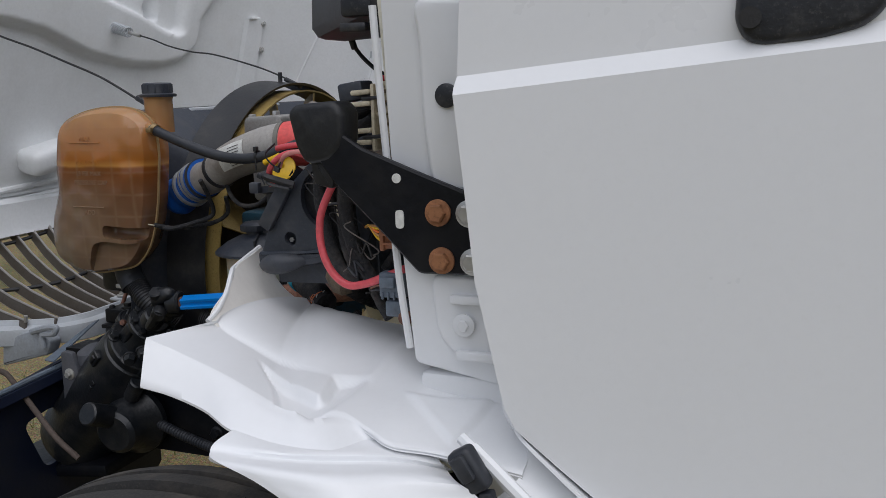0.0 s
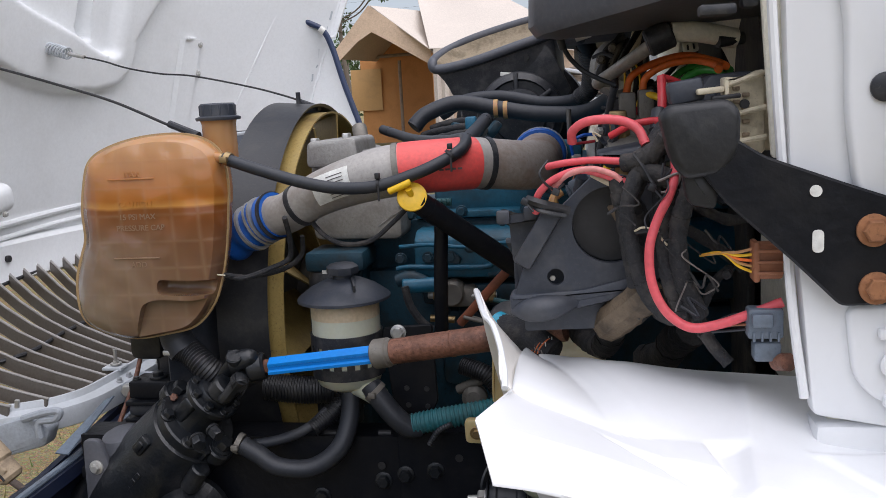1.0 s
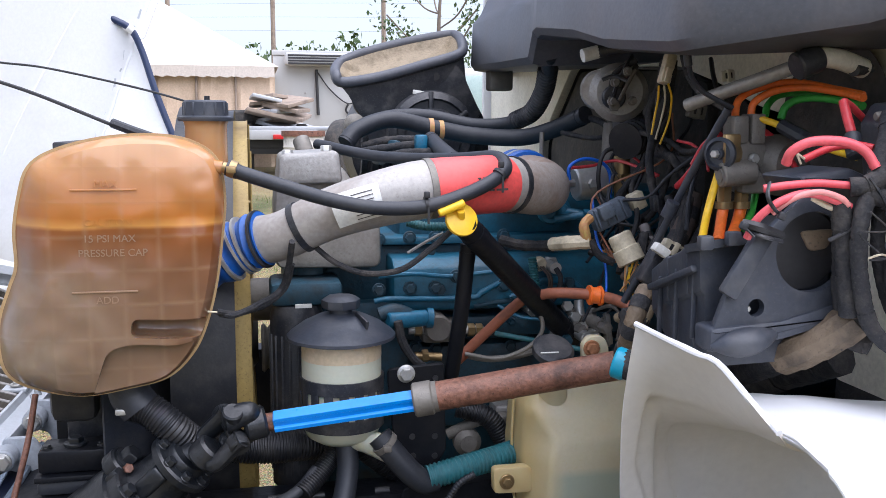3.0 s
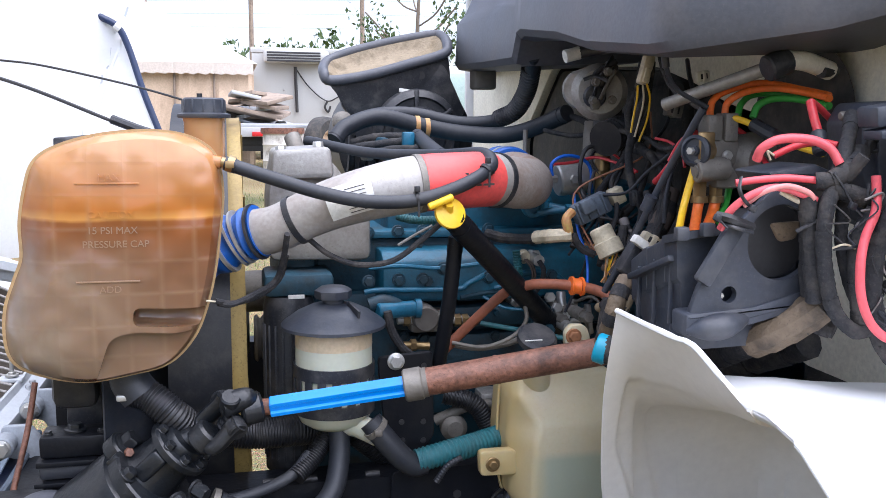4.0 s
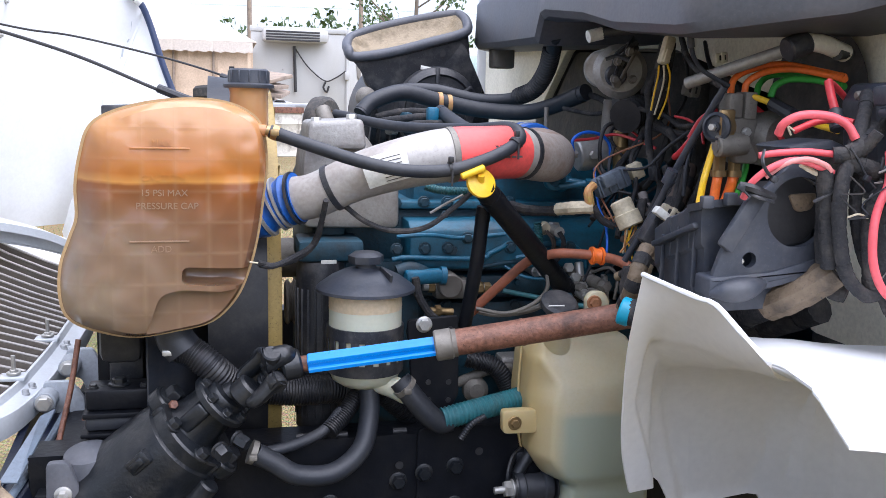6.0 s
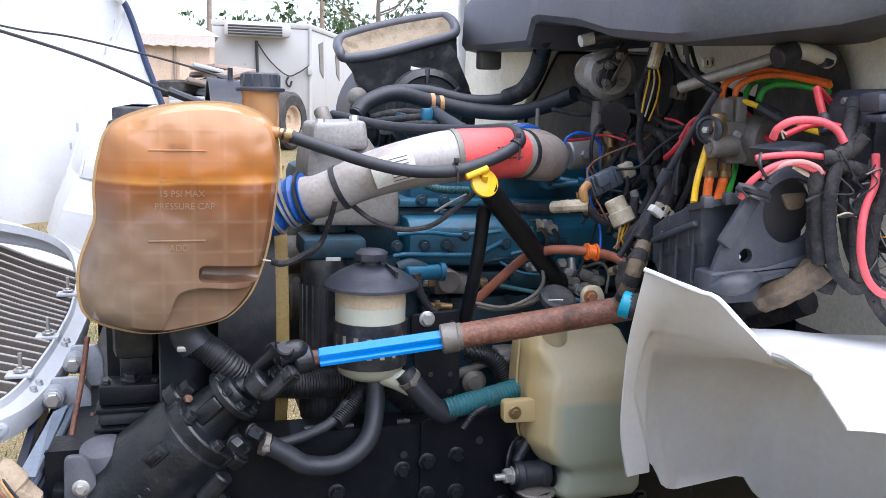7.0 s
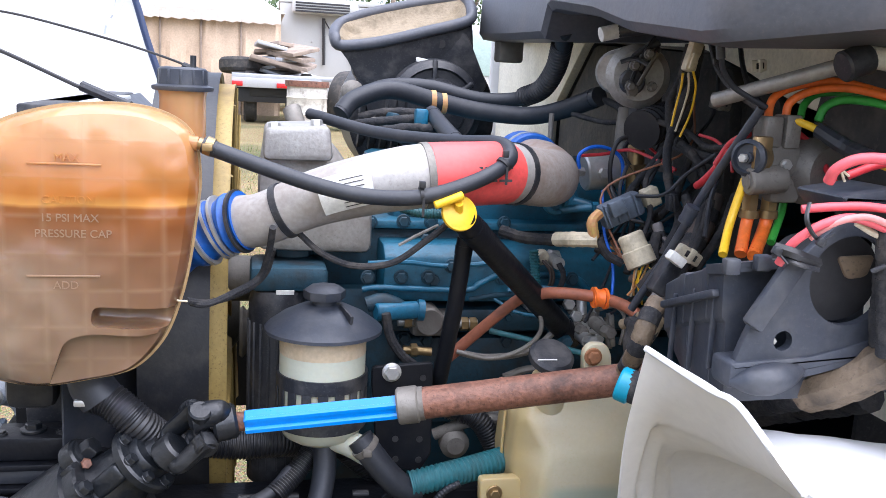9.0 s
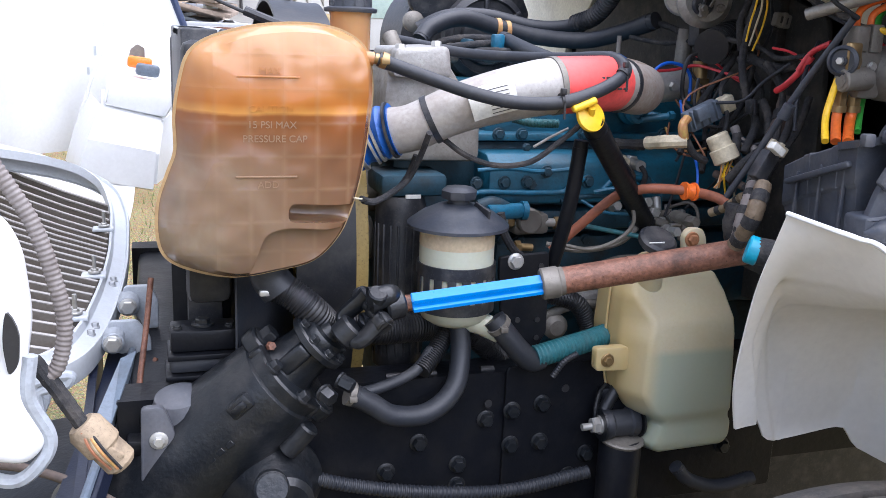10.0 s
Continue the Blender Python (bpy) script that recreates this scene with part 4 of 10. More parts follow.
def yoke(parent, hub, tip, wide, spread_dir):
    hub, tip, w = Vector(hub), Vector(tip), Vector(spread_dir).normalized()
    d = (tip - hub).normalized()
    part("yoke_hub", rod(hub - d * 0.02, hub + d * 0.02, 0.030, 20, 0.005), CASTBLACK, parent)
    for s in (-1, 1):
        arm = [hub + w * s * 0.016, hub + w * s * (wide + 0.002) + d * 0.012, tip + w * s * wide - d * 0.004, tip + w * s * wide + d * 0.012]
        part("yoke_arm", sweep(smooth_path(arm, 5), lambda i, f: 0.016 + 0.010 * f, 12, flat=0.7), CASTBLACK, parent)
        part("bearing_cap", rod(tip + w * s * (wide - 0.008), tip + w * s * (wide + 0.019), 0.019, 18, 0.003), CASTBLACK, parent)


uj = base("universal_joint", (-1.57, 1.88, 1.12), "black forged universal joint with bearing caps", "universal joint")
J = Vector((-1.583, 1.880, 1.137))
yoke(uj, (-1.541, 1.885, 1.144), J, 0.032, (0.1, -0.55, 0.85))
yoke(uj, (-1.626, 1.890, 1.092), J, 0.032, (-0.35, 0.85, 0.45))
part("cross", join(rod(J + Vector((0.003, -0.02, 0.03)), J - Vector((0.003, -0.02, 0.03)), 0.012), rod(J + Vector((-0.012, 0.03, 0.015)), J - Vector((-0.012, 0.03, 0.015)), 0.012)), CASTBLACK, uj)

sg = base("steering_gear", (-1.75, 1.9, 0.7), "black cast steering gear box with bolted end cover", "steering gear")
gd = Vector((-0.701, 0.213, -0.680)).normalized()
GA = Vector((-1.665, 1.935, 1.07))
GL = 0.62
gu = gd.cross(Vector((0, 0, 1))).normalized()
gv = gd.cross(gu)
if gu.y > 0:
    gu, gv = -gu, -gv
GTURN = tuple(math.degrees(a_) for a_ in Matrix((gu, gv, gd)).transposed().to_euler())


def gear_at(along, side, up):
    return GA + gd * along + gu * side + gv * up


GO = gv * -0.012 if gv.z > 0 else gv * 0.012
part("input_cap", lathe([(0.018, -0.03), (0.024, -0.014), (0.040, -0.012), (0.044, -0.006), (0.044, 0.006)], GA, gd, 28), CASTBLACK, sg)
part("bearing_cover", lathe([(0.030, 0.004), (0.060, 0.004), (0.064, 0.008), (0.064, 0.020), (0.056, 0.024)], GA, gd, 36), CASTBLACK, sg)
part("valve_body", lathe([(0.050, 0.018), (0.050, 0.040), (0.053, 0.070), (0.062, 0.092)], GA, gd, 32), CASTBLACK, sg)
part("valve_flat", box(gear_at(0.055, 0.036, 0.012), (0.05, 0.034, 0.066), 0.008, GTURN, 3), CASTBLACK, sg)
part("mount_flange", join(lathe([(0.05, 0.088), (0.088, 0.090), (0.092, 0.094), (0.092, 0.118), (0.086, 0.122)], GA + GO, gd, 40),
     *[rod(GA + GO + gv * (e * 0.082) + gd * 0.089, GA + GO + gv * (e * 0.082) + gd * 0.122, 0.034, 22, 0.004) for e in (-1, 1)],
     box(GA + GO + gd * 0.106, (0.10, 0.17, 0.032), 0.006, GTURN, 2)), CASTBLACK, sg)
part("cylinder", lathe([(0.088, 0.115), (0.098, 0.122), (0.102, 0.15), (0.108, 0.25), (0.116, 0.40), (0.122, GL - 0.06), (0.128, GL - 0.05), (0.128, GL), (0.08, GL + 0.02), (0, GL + 0.02)], GA + GO, gd, 48), CASTBLACK, sg)
for e in (-1, 1):
    part("flange_bolt", hexbolt(GA + GO + gv * (e * 0.084) + gd * 0.089, -gd, 0.032, 0.024, 0.024), CASTBLACK, sg)
    part("flange_bolt", hexbolt(GA + GO + gv * (e * 0.040) + gu * 0.072 + gd * 0.090, -gd, 0.022, 0.016, 0.017), CASTBLACK, sg)
for k in range(8):
    a = k * math.pi / 4 + 0.3
    part("cap_bolt", hexbolt(gear_at(0.006, 0.052 * math.cos(a), 0.052 * math.sin(a)), -gd, 0.017, 0.013, 0.011), CASTBLACK, sg)
part("port_boss", join(box(GA + GO + gd * 0.175 + gu * 0.098 + gv * 0.03, (0.026, 0.03, 0.05), 0.006, GTURN, 2), box(GA + GO + gd * 0.175 + gu * 0.108 + gv * 0.03, (0.016, 0.016, 0.03), 0.004, GTURN, 2)), CASTBLACK, sg)
part("bleed_boss", rod(GA + GO + gd * 0.125 + gu * 0.05 - gv * 0.095, GA + GO + gd * 0.195 + gu * 0.05 - gv * 0.105, 0.022, 18, 0.004), CASTBLACK, sg)
for k in range(7):
    part("casting_mark", box(GA + GO + gd * (0.24 + 0.024 * k) + gu * 0.1075 - gv * 0.012, (0.003, 0.012, 0.016), 0.001, GTURN, 1), CASTBLACK, sg)
part("port_nut", hexbolt((-1.679, 1.850, 0.991), (0.5, -0.8, -0.3), 0.028, 0.026, 0.018), CASTBLACK, sg)
part("port_nut", hexbolt((-1.647, 1.860, 1.009), (0.7, -0.6, -0.3), 0.024, 0.03, 0.016), CASTBLACK, sg)
part("bleed_plug", hexbolt(GA + GO + gd * 0.080 + gu * 0.030 + gv * 0.070, (0.3, -1, 0.3), 0.016, 0.012), RUST, sg)
part("sector_cover", lathe([(0.10, 0.0), (0.10, 0.02), (0.07, 0.05), (0.062, 0.10), (0.05, 0.11), (0, 0.11)], (-1.765, 1.950, 0.770), (0.1, -1, -0.05), 30), CASTBLACK, sg)
part("pitman_shaft", rod((-1.775, 1.860, 0.806), (-1.783, 1.780, 0.842), 0.032, 20, 0.004), CASTBLACK, sg)

# ---- power steering reservoir ----
PC = Vector((-1.372, 2.02, 1.0))
ps = base("steering_fluid_reservoir", (PC.x, PC.y, 1.06), "yellowed white fluid canister with a black domed lid", "fluid reservoir")
part("canister", lathe([(0.0, 0.055), (0.05, 0.057), (0.07, 0.07), (0.078, 0.09), (0.078, 0.225)], PC, segs=40), PSBODY, ps)
part("upper_canister", lathe([(0.078, 0.225), (0.0785, 0.228), (0.078, 0.27), (0.07, 0.275)], PC, segs=40), PSUPPER, ps, "tan stained upper part above the fluid")
lid = part("lid", lathe([(0.10, 0.262), (0.106, 0.264), (0.106, 0.270), (0.100, 0.276), (0.075, 0.294), (0.045, 0.308), (0.022, 0.312), (0.022, 0.325)], PC, segs=40), CASE, ps, "grey-black domed lid")
part("knob", lathe([(0.036, 0.322), (0.038, 0.326), (0.038, 0.338), (0.028, 0.345), (0, 0.346)], PC, (0, 0, 1), 8), CASE, lid)
part("rib", box((PC.x + 0.035, PC.y - 0.045, PC.z + 0.302), (0.006, 0.05, 0.022), 0.002, (15, 0, 20)), BLACK, lid)
part("strap", lathe([(0.079, 0.165), (0.083, 0.165), (0.083, 0.19), (0.079, 0.19), (0.079, 0.165)], PC, segs=40), BLACK, ps, "black band strap")
part("lower_ring", lathe([(0.079, 0.09), (0.083, 0.09), (0.083, 0.115), (0.079, 0.115), (0.079, 0.09)], PC, segs=40), BLACK, ps)
for k in range(9):
    a = -math.pi * 0.98 + k * math.pi / 9 * 1.05
    part("cage_bar", box((PC.x + 0.081 * math.cos(a), PC.y + 0.081 * math.sin(a), PC.z + 0.14), (0.018, 0.003, 0.06), 0.001, (0, 0, math.degrees(a) + 90)), BLACK, ps)
part("outlet_spout", pipe([(PC.x + 0.01, PC.y - 0.02, PC.z + 0.07), (PC.x + 0.05, PC.y - 0.04, PC.z + 0.06), (PC.x + 0.085, PC.y - 0.055, PC.z + 0.045)], 0.024, 14), PSBODY, ps)
br = base("reservoir_bracket", (-1.24, 2.0, 0.95), "black perforated steel bracket behind the fluid canister", "bracket")
part("plate", slab(round_outline(xz([(-1.283, 2.000, 1.198), (-1.170, 2.000, 1.205), (-1.165, 2.000, 1.026), (-1.186, 2.000, 0.989), (-1.267, 2.000, 1.008), (-1.283, 2.000, 1.168)]), 0.008), "y", 2.0, 2.012, 0.002, 1), BLACKPAINT, br)
for c in [(-1.235, 1.998, 1.058), (-1.189, 1.998, 1.056), (-1.189, 1.998, 1.015), (-1.233, 1.998, 1.018), (-1.188, 1.998, 1.176)]:
    part("hole", rod((c[0], 1.9995, c[2]), (c[0], 1.997, c[2]), 0.006, 12), FARBLACK, br)
part("bolt", hexbolt((-1.247, 2.000, 1.188), (0, -1, 0), 0.024, 0.014, 0.018), STEEL, br)

# ---- washer tank ----
wt = base("washer_fluid_tank", (-0.98, 1.95, 0.7), "yellowed translucent plastic washer tank, partly filled", "fluid tank")
jug = bmesh.new()
last = None
for z, xl, yb, xc, yc, xr in ((1.162, -1.008, 1.950, -0.992, 1.935, -0.800), (1.125, -1.025, 1.932, -1.014, 1.902, -0.790), (1.076, -1.028, 1.926, -0.977, 1.864, -0.785), (1.040, -1.031, 1.925, -0.990, 1.858, -0.783),
                              (0.915, -1.022, 1.925, -0.994, 1.857, -0.775), (0.866, -0.988, 1.928, -0.958, 1.860, -0.770), (0.846, -0.955, 1.940, -0.930, 1.872, -0.768), (0.828, -0.962, 1.935, -0.935, 1.876, -0.755), (0.785, -0.965, 1.935, -0.945, 1.880, -0.752), (0.764, -0.945, 1.945, -0.925, 1.892, -0.765)):
    ring = [jug.verts.new(p) for p in ((xl, 2.05, z - 0.006), (xl, yb, z - 0.006), (xc, yc, z), (xr, yc, z + 0.004), (xr, 2.05, z + 0.004))]
    if last:
        for k in range(5):
            jug.faces.new((last[k], last[(k + 1) % 5], ring[(k + 1) % 5], ring[k]))
    else:
        jug.faces.new(ring)
    last = ring
jug.faces.new(last)
bmesh.ops.recalc_face_normals(jug, faces=jug.faces)
bmesh.ops.bevel(jug, geom=[e for e in jug.edges if e.calc_face_angle(0) > 0.15], offset=0.011, segments=3, affect="EDGES", profile=0.5)
part("body", jug, JUG, wt, sharp=70)
part("moulded_seam", pipe([(-1.0315, 1.975, 1.14), (-1.035, 1.975, 1.04), (-1.026, 1.975, 0.915), (-0.99, 1.975, 0.863)], 0.003, 6), JUG, wt)
ear = part("ear", slab(round_outline(xz([(-1.093, 1.900, 1.017), (-1.016, 1.900, 1.017), (-1.014, 1.900, 0.963), (-1.091, 1.900, 0.966)]), 0.01), "y", 1.9, 1.925, 0.004), JUG, wt)
part("bolt", hexbolt((-1.066, 1.900, 0.990), (0, -1, 0), 0.016, 0.01, 0.015), BRASS, ear)
wcap = part("cap", lathe([(0.036, 0.0), (0.04, 0.004), (0.04, 0.016), (0.034, 0.022), (0, 0.023)], (-0.983, 1.890, 1.241), (0.05, -0.5, 0.87), 24), BLACK, wt, "black flip cap with moulded text")
part("neck", rod((-0.973, 1.920, 1.204), (-0.957, 1.950, 1.089), 0.03, 20), JUG, wt)
WC = (-0.997, 1.866, 1.252)
for k in range(3):
    part("print_mark", box((WC[0], 1.862, WC[2] - 0.008 * k), (0.035 - k * 0.006, 0.002, 0.003), 0, (30, 0, 0)), PAPER, wcap)
tabp = part("mount_tab", slab(round_outline(xz([(-0.925, 1.885, 1.217), (-0.928, 1.885, 1.263), (-0.915, 1.885, 1.278), (-0.887, 1.885, 1.277), (-0.876, 1.885, 1.258), (-0.872, 1.885, 1.215)]), 0.008), "y", 1.87, 1.89, 0.003), JUG, wt)
part("bolt", hexbolt((-0.911, 1.870, 1.255), (0, -1, 0), 0.02, 0.012, 0.016), RUST_BOLT, tabp)

# ---- bolts and small fittings on the engine's side ----
fit = base("fuel_line_fittings", (-0.820, 2.150, 1.247), "cluster of grimy steel fuel line fittings on the engine side", "pipe fittings")
for a_, b_, r_, m_ in (((-0.859, 2.160, 1.280), (-0.847, 2.140, 1.256), 0.010, ALU_DARK), ((-0.830, 2.160, 1.290), (-0.830, 2.140, 1.229), 0.011, STEEL), ((-0.851, 2.130, 1.248), (-0.807, 2.130, 1.260), 0.008, ALU_DARK),
                       ((-0.802, 2.150, 1.273), (-0.798, 2.140, 1.207), 0.009, ALU), ((-0.830, 2.120, 1.227), (-0.782, 2.120, 1.231), 0.006, STEEL), ((-0.777, 2.140, 1.254), (-0.771, 2.130, 1.188), 0.007, ALU_DARK)):
    part("fitting", rod(a_, b_, r_, 14, 0.002), m_, fit)
for c in [(-0.852, 2.128, 1.259), (-0.834, 2.128, 1.237), (-0.804, 2.128, 1.247), (-0.803, 2.125, 1.211), (-0.862, 2.150, 1.279)]:
    part("union_nut", hexbolt(c, (0, -1, 0.2), 0.022, 0.014), STEEL, fit)
part("bleed_pipe", pipe([(-0.803, 2.140, 1.268), (-0.778, 2.100, 1.286), (-0.764, 2.080, 1.265), (-0.778, 2.060, 1.218)], 0.004, 8), ALU_DARK, fit)
part("mount_tab", box((-0.771, 2.130, 1.229), (0.012, 0.02, 0.07), 0.003, (0, -8, 0)), ALU, fit)
boss = base("thermostat_boss", (-0.909, 2.150, 1.491), "blue painted round boss with a hose stub on the engine", "engine boss")
part("ring", lathe([(0.026, 0.0), (0.028, 0.008), (0.026, 0.016), (0.018, 0.018), (0.016, 0.008), (0, 0.008)], (-0.906, 2.160, 1.490), (0.1, -1, 0.1), 26), BLUE_PIPE, boss)
part("stub", rod((-0.895, 2.150, 1.474), (-0.835, 2.130, 1.484), 0.008, 12), BLUE_PIPE, boss)
part("nut", hexbolt((-0.835, 2.130, 1.484), (1, 0, 0), 0.02, 0.014), BLUE_PIPE, boss)
sw = base("oil_pressure_switch", (-0.920, 2.170, 1.373), "white-collared sender with two wires on the engine side", "sensor")
part("collar", lathe([(0.016, 0.0), (0.017, 0.01), (0.012, 0.014), (0.011, 0.026), (0, 0.027)], (-0.917, 2.190, 1.370), (0.1, -1, 0.1), 20), IVORY, sw)
for k in range(2):
    part("wire", pipe([Vector(p) + Vector((0.006 * k, 0, 0)) for p in [(-0.919, 2.165, 1.367), (-0.906, 2.150, 1.349), (-0.900, 2.160, 1.321), (-0.908, 2.180, 1.298)]], 0.0028, 7), BROWNRUB, sw)
eng = bpy.data.objects["diesel_engine"]
for c in [(-1.190, 2.288, 1.423), (-1.131, 2.288, 1.423), (-0.970, 2.288, 1.424), (-0.752, 2.288, 1.424), (-1.260, 2.288, 1.420), (-1.205, 2.196, 1.323), (-1.149, 2.196, 1.323), (-1.273, 2.196, 1.322), (-0.994, 2.196, 1.323), (-0.841, 2.196, 1.322), (-1.182, 2.262, 1.175), (-1.134, 2.262, 1.170), (-0.958, 2.262, 1.166), (-1.102, 2.196, 1.347)]:
    part("head_bolt", hexbolt(c, (0, -1, 0), 0.02, 0.012, 0.015), BLUE_DARK, eng)
for k, (pts, r_) in enumerate((([(-1.274, 2.190, 1.352), (-1.197, 2.185, 1.356), (-1.117, 2.190, 1.348), (-1.011, 2.185, 1.357)], 0.005), ([(-0.984, 2.180, 1.300), (-0.933, 2.170, 1.310), (-0.867, 2.160, 1.307), (-0.818, 2.160, 1.299)], 0.005), ([(-1.006, 2.200, 1.277), (-0.956, 2.180, 1.252), (-0.876, 2.170, 1.245)], 0.004))):
    part("injection_line", pipe(pts, r_, 8), BLUE_PIPE, eng)


# ---- cab ----
cab = base("truck_cab", (0.6, 2.4, 1.0), "white truck cab with a dark plastic cowl, driver's door shut", "truck cab")
part("side_panel", slab(round_outline([(-0.585, 1.9), (-0.575, 1.60), (-0.545, 1.28), (-0.40, 1.255), (0.4, 1.255), (0.4, 2.9), (-0.2, 2.9), (-0.60, 2.05)], 0.01), "y", 1.205, 1.235, 0.006), WHITE, cab)
part("pillar_pressing", slab(round_outline(xz([(-0.528, 1.190, 1.817), (-0.517, 1.190, 1.759), (-0.515, 1.190, 1.653), (-0.502, 1.190, 1.547), (-0.407, 1.190, 1.545), (-0.415, 1.190, 1.807)]), 0.03, 4), "y", 1.188, 1.21, 0.008, 3), WHITE, cab)
part("lower_pressing", slab(round_outline(xz([(-0.511, 1.190, 1.423), (-0.393, 1.190, 1.420), (-0.379, 1.190, 1.284), (-0.476, 1.190, 1.303), (-0.501, 1.190, 1.333)]), 0.02, 4), "y", 1.192, 1.21, 0.006, 3), WHITE, cab)
for b in ([(-0.476, 1.186, 1.389), (-0.395, 1.186, 1.390)], [(-0.469, 1.186, 1.305), (-0.386, 1.186, 1.306)]):
    part("rib", box(((b[0][0] + b[1][0]) / 2, 1.186, (b[0][2] + b[1][2]) / 2), (abs(b[1][0] - b[0][0]), 0.014, 0.014), 0.004), WHITE, cab)
part("edge_trim", pipe([(-0.596, 1.210, 1.811), (-0.590, 1.210, 1.706), (-0.580, 1.210, 1.568), (-0.569, 1.210, 1.418), (-0.554, 1.210, 1.302)], 0.006, 8), WHITE, cab, "folded panel edge")
part("pillar_flange", slab(round_outline(xz([(-0.606, 1.24, 1.865), (-0.55, 1.24, 1.865), (-0.55, 1.24, 1.60), (-0.588, 1.24, 1.60)]), 0.006, 3), "y", 1.238, 1.252, 0.003), CREAM, cab, "cream painted pillar flange")
pl = (-0.474, 1.187, 1.681)
part("plug", lathe([(0.017, 0), (0.017, 0.004), (0.012, 0.006), (0, 0.006)], pl, (0, -1, 0), 22), BLACK, cab, "round black rubber plug")
for c in [(-0.456, 1.186, 1.351), (-0.389, 1.190, 1.348)]:
    part("bolt", hexbolt(c, (0, -1, 0), 0.016, 0.008, 0.017), WHITE, cab)
fire = slab(round_outline([(1.235, 1.225), (1.70, 1.225), (1.70, 1.56), (1.80, 1.68), (2.0, 1.72), (2.15, 1.77), (2.35, 1.82), (3.1, 1.86), (3.4, 1.62), (3.4, 0.95), (4.1, 0.95), (4.1, 2.3), (1.235, 2.3)], 0.03), "x", -0.52, -0.49, 0.004)
part("firewall", fire, CREAM, cab)
part("tunnel", grid_sheet([[(x, y, z) for y, z in ((1.71, 0.95), (1.71, 1.60), (1.83, 1.75), (2.2, 1.81), (3.1, 1.87), (3.41, 1.62), (3.41, 0.95))] for x in (-0.49, 0.2)], 0.01), BLACK, cab)
part("tunnel_back", box((0.2, 2.55, 1.4), (0.02, 1.75, 1.0), 0.004), BLACK, cab)
# added dark sheets: the void's shade is put into their colour
part("dark_bulkhead", slab(round_outline([(2.02, 1.00), (3.38, 1.00), (3.38, 1.62), (3.1, 1.85), (2.35, 1.81), (2.06, 1.72)], 0.03), "x", -0.488, -0.470, 0.004), VOID_M, cab, "dark sheet standing in for the shaded depth behind the firewall")
part("insulation_pad", slab(round_outline([(2.2, 1.42), (2.62, 1.42), (2.62, 1.76), (2.2, 1.78)], 0.04, 4), "x", -0.515, -0.487, 0.004), VOID_M, cab, "dark sheet standing in for the black void")
# flat disc in front of the firewall, its dark colour standing for shade
part("firewall_pocket", lathe([(0.0, 0.0), (0.14, 0.0), (0.155, 0.004)], (-0.535, 1.710, 1.673), (-1, 0, 0), 32), VOID_M, cab, "flat dark disc standing in for a shaded opening")
part("sill", box((-0.23, 1.245, 1.205), (0.62, 0.07, 0.12), 0.01), WHITE, cab)
part("floor_pan", box((0.3, 2.66, 0.98), (1.4, 2.85, 0.03), 0.005), BLACKPAINT, cab)
part("far_side", box((0.1, 4.13, 1.9), (1.3, 0.03, 1.9), 0.01), WHITE, cab)
part("rear_wall", box((1.5, 2.66, 1.9), (0.03, 2.92, 1.9), 0.01), WHITE, cab)
part("roof", box((0.55, 2.66, 2.92), (1.9, 2.94, 0.03), 0.01), WHITE, cab)
part("windscreen", grid_sheet([[(-0.62, 1.3, 2.2), (-0.80, 2.0, 2.2), (-0.80, 3.2, 2.2), (-0.62, 4.05, 2.2)], [(-0.25, 1.35, 2.9), (-0.4, 2.0, 2.9), (-0.4, 3.2, 2.9), (-0.25, 4.0, 2.9)]], 0.006), DARKGLASS, cab)
# cowl: dark moulded plastic under the windscreen
ck = [(-0.56, 1.27, 1.86, 2.2), (-0.72, 1.40, 1.81, 2.2), (-0.89, 1.545, 1.785, 2.2), (-0.905, 1.60, 1.783, 2.2)]
ck += [(-0.905, p[1], p[2], 2.2) for p in [(-0.905, 1.753, 1.799), (-0.905, 1.867, 1.811), (-0.905, 2.028, 1.844), (-0.905, 2.270, 1.873)]]
ck += [(-0.885, p[1], p[2], 2.2) for p in [(-0.885, 2.358, 1.874), (-0.885, 2.392, 1.817), (-0.885, 2.666, 1.823), (-0.885, 2.969, 1.834)]] + [(-0.72, 3.45, 1.86, 2.2), (-0.45, 4.05, 1.88, 2.2)]
rows = []
for x, y, zl, zh in ck:
    rows.append([(-0.45, y, zl + 0.02), (x + 0.05, y + 0.01, zl), (x + 0.012, y, zl + 0.004), (x, y, zl + 0.02), (x + 0.005, y, zl + 0.14), (x + 0.03, y, zl + 0.17), (x + 0.12, y, zh), (-0.3, y, zh + 0.05)])
part("cowl", grid_sheet(rows, 0.006), COWL_M, cab, "dark grey moulded plastic cowl")
part("cowl_bracket", box((-0.815, 2.900, 1.812), (0.07, 0.06, 0.07), 0.008), ALU_DARK, cab)
part("cowl_foot", box((-0.62, 1.26, 1.86), (0.09, 0.06, 0.05), 0.01), BLACK, cab)
part("cowl_clip", join(box((-0.640, 1.262, 1.815), (0.06, 0.03, 0.03), 0.006), box((-0.650, 1.262, 1.785), (0.045, 0.03, 0.014), 0.004), box((-0.612, 1.262, 1.83), (0.02, 0.03, 0.09), 0.005)), BLACK, cab)
dl = base("drain_lead", (-0.855, 1.635, 1.79), "black rubber drain tube curling down from the cowl", "tube")
part("sleeve", rod((-0.858, 1.635, 1.80), (-0.850, 1.64, 1.768), 0.0065, 12, 0.002), RUBBER, dl)
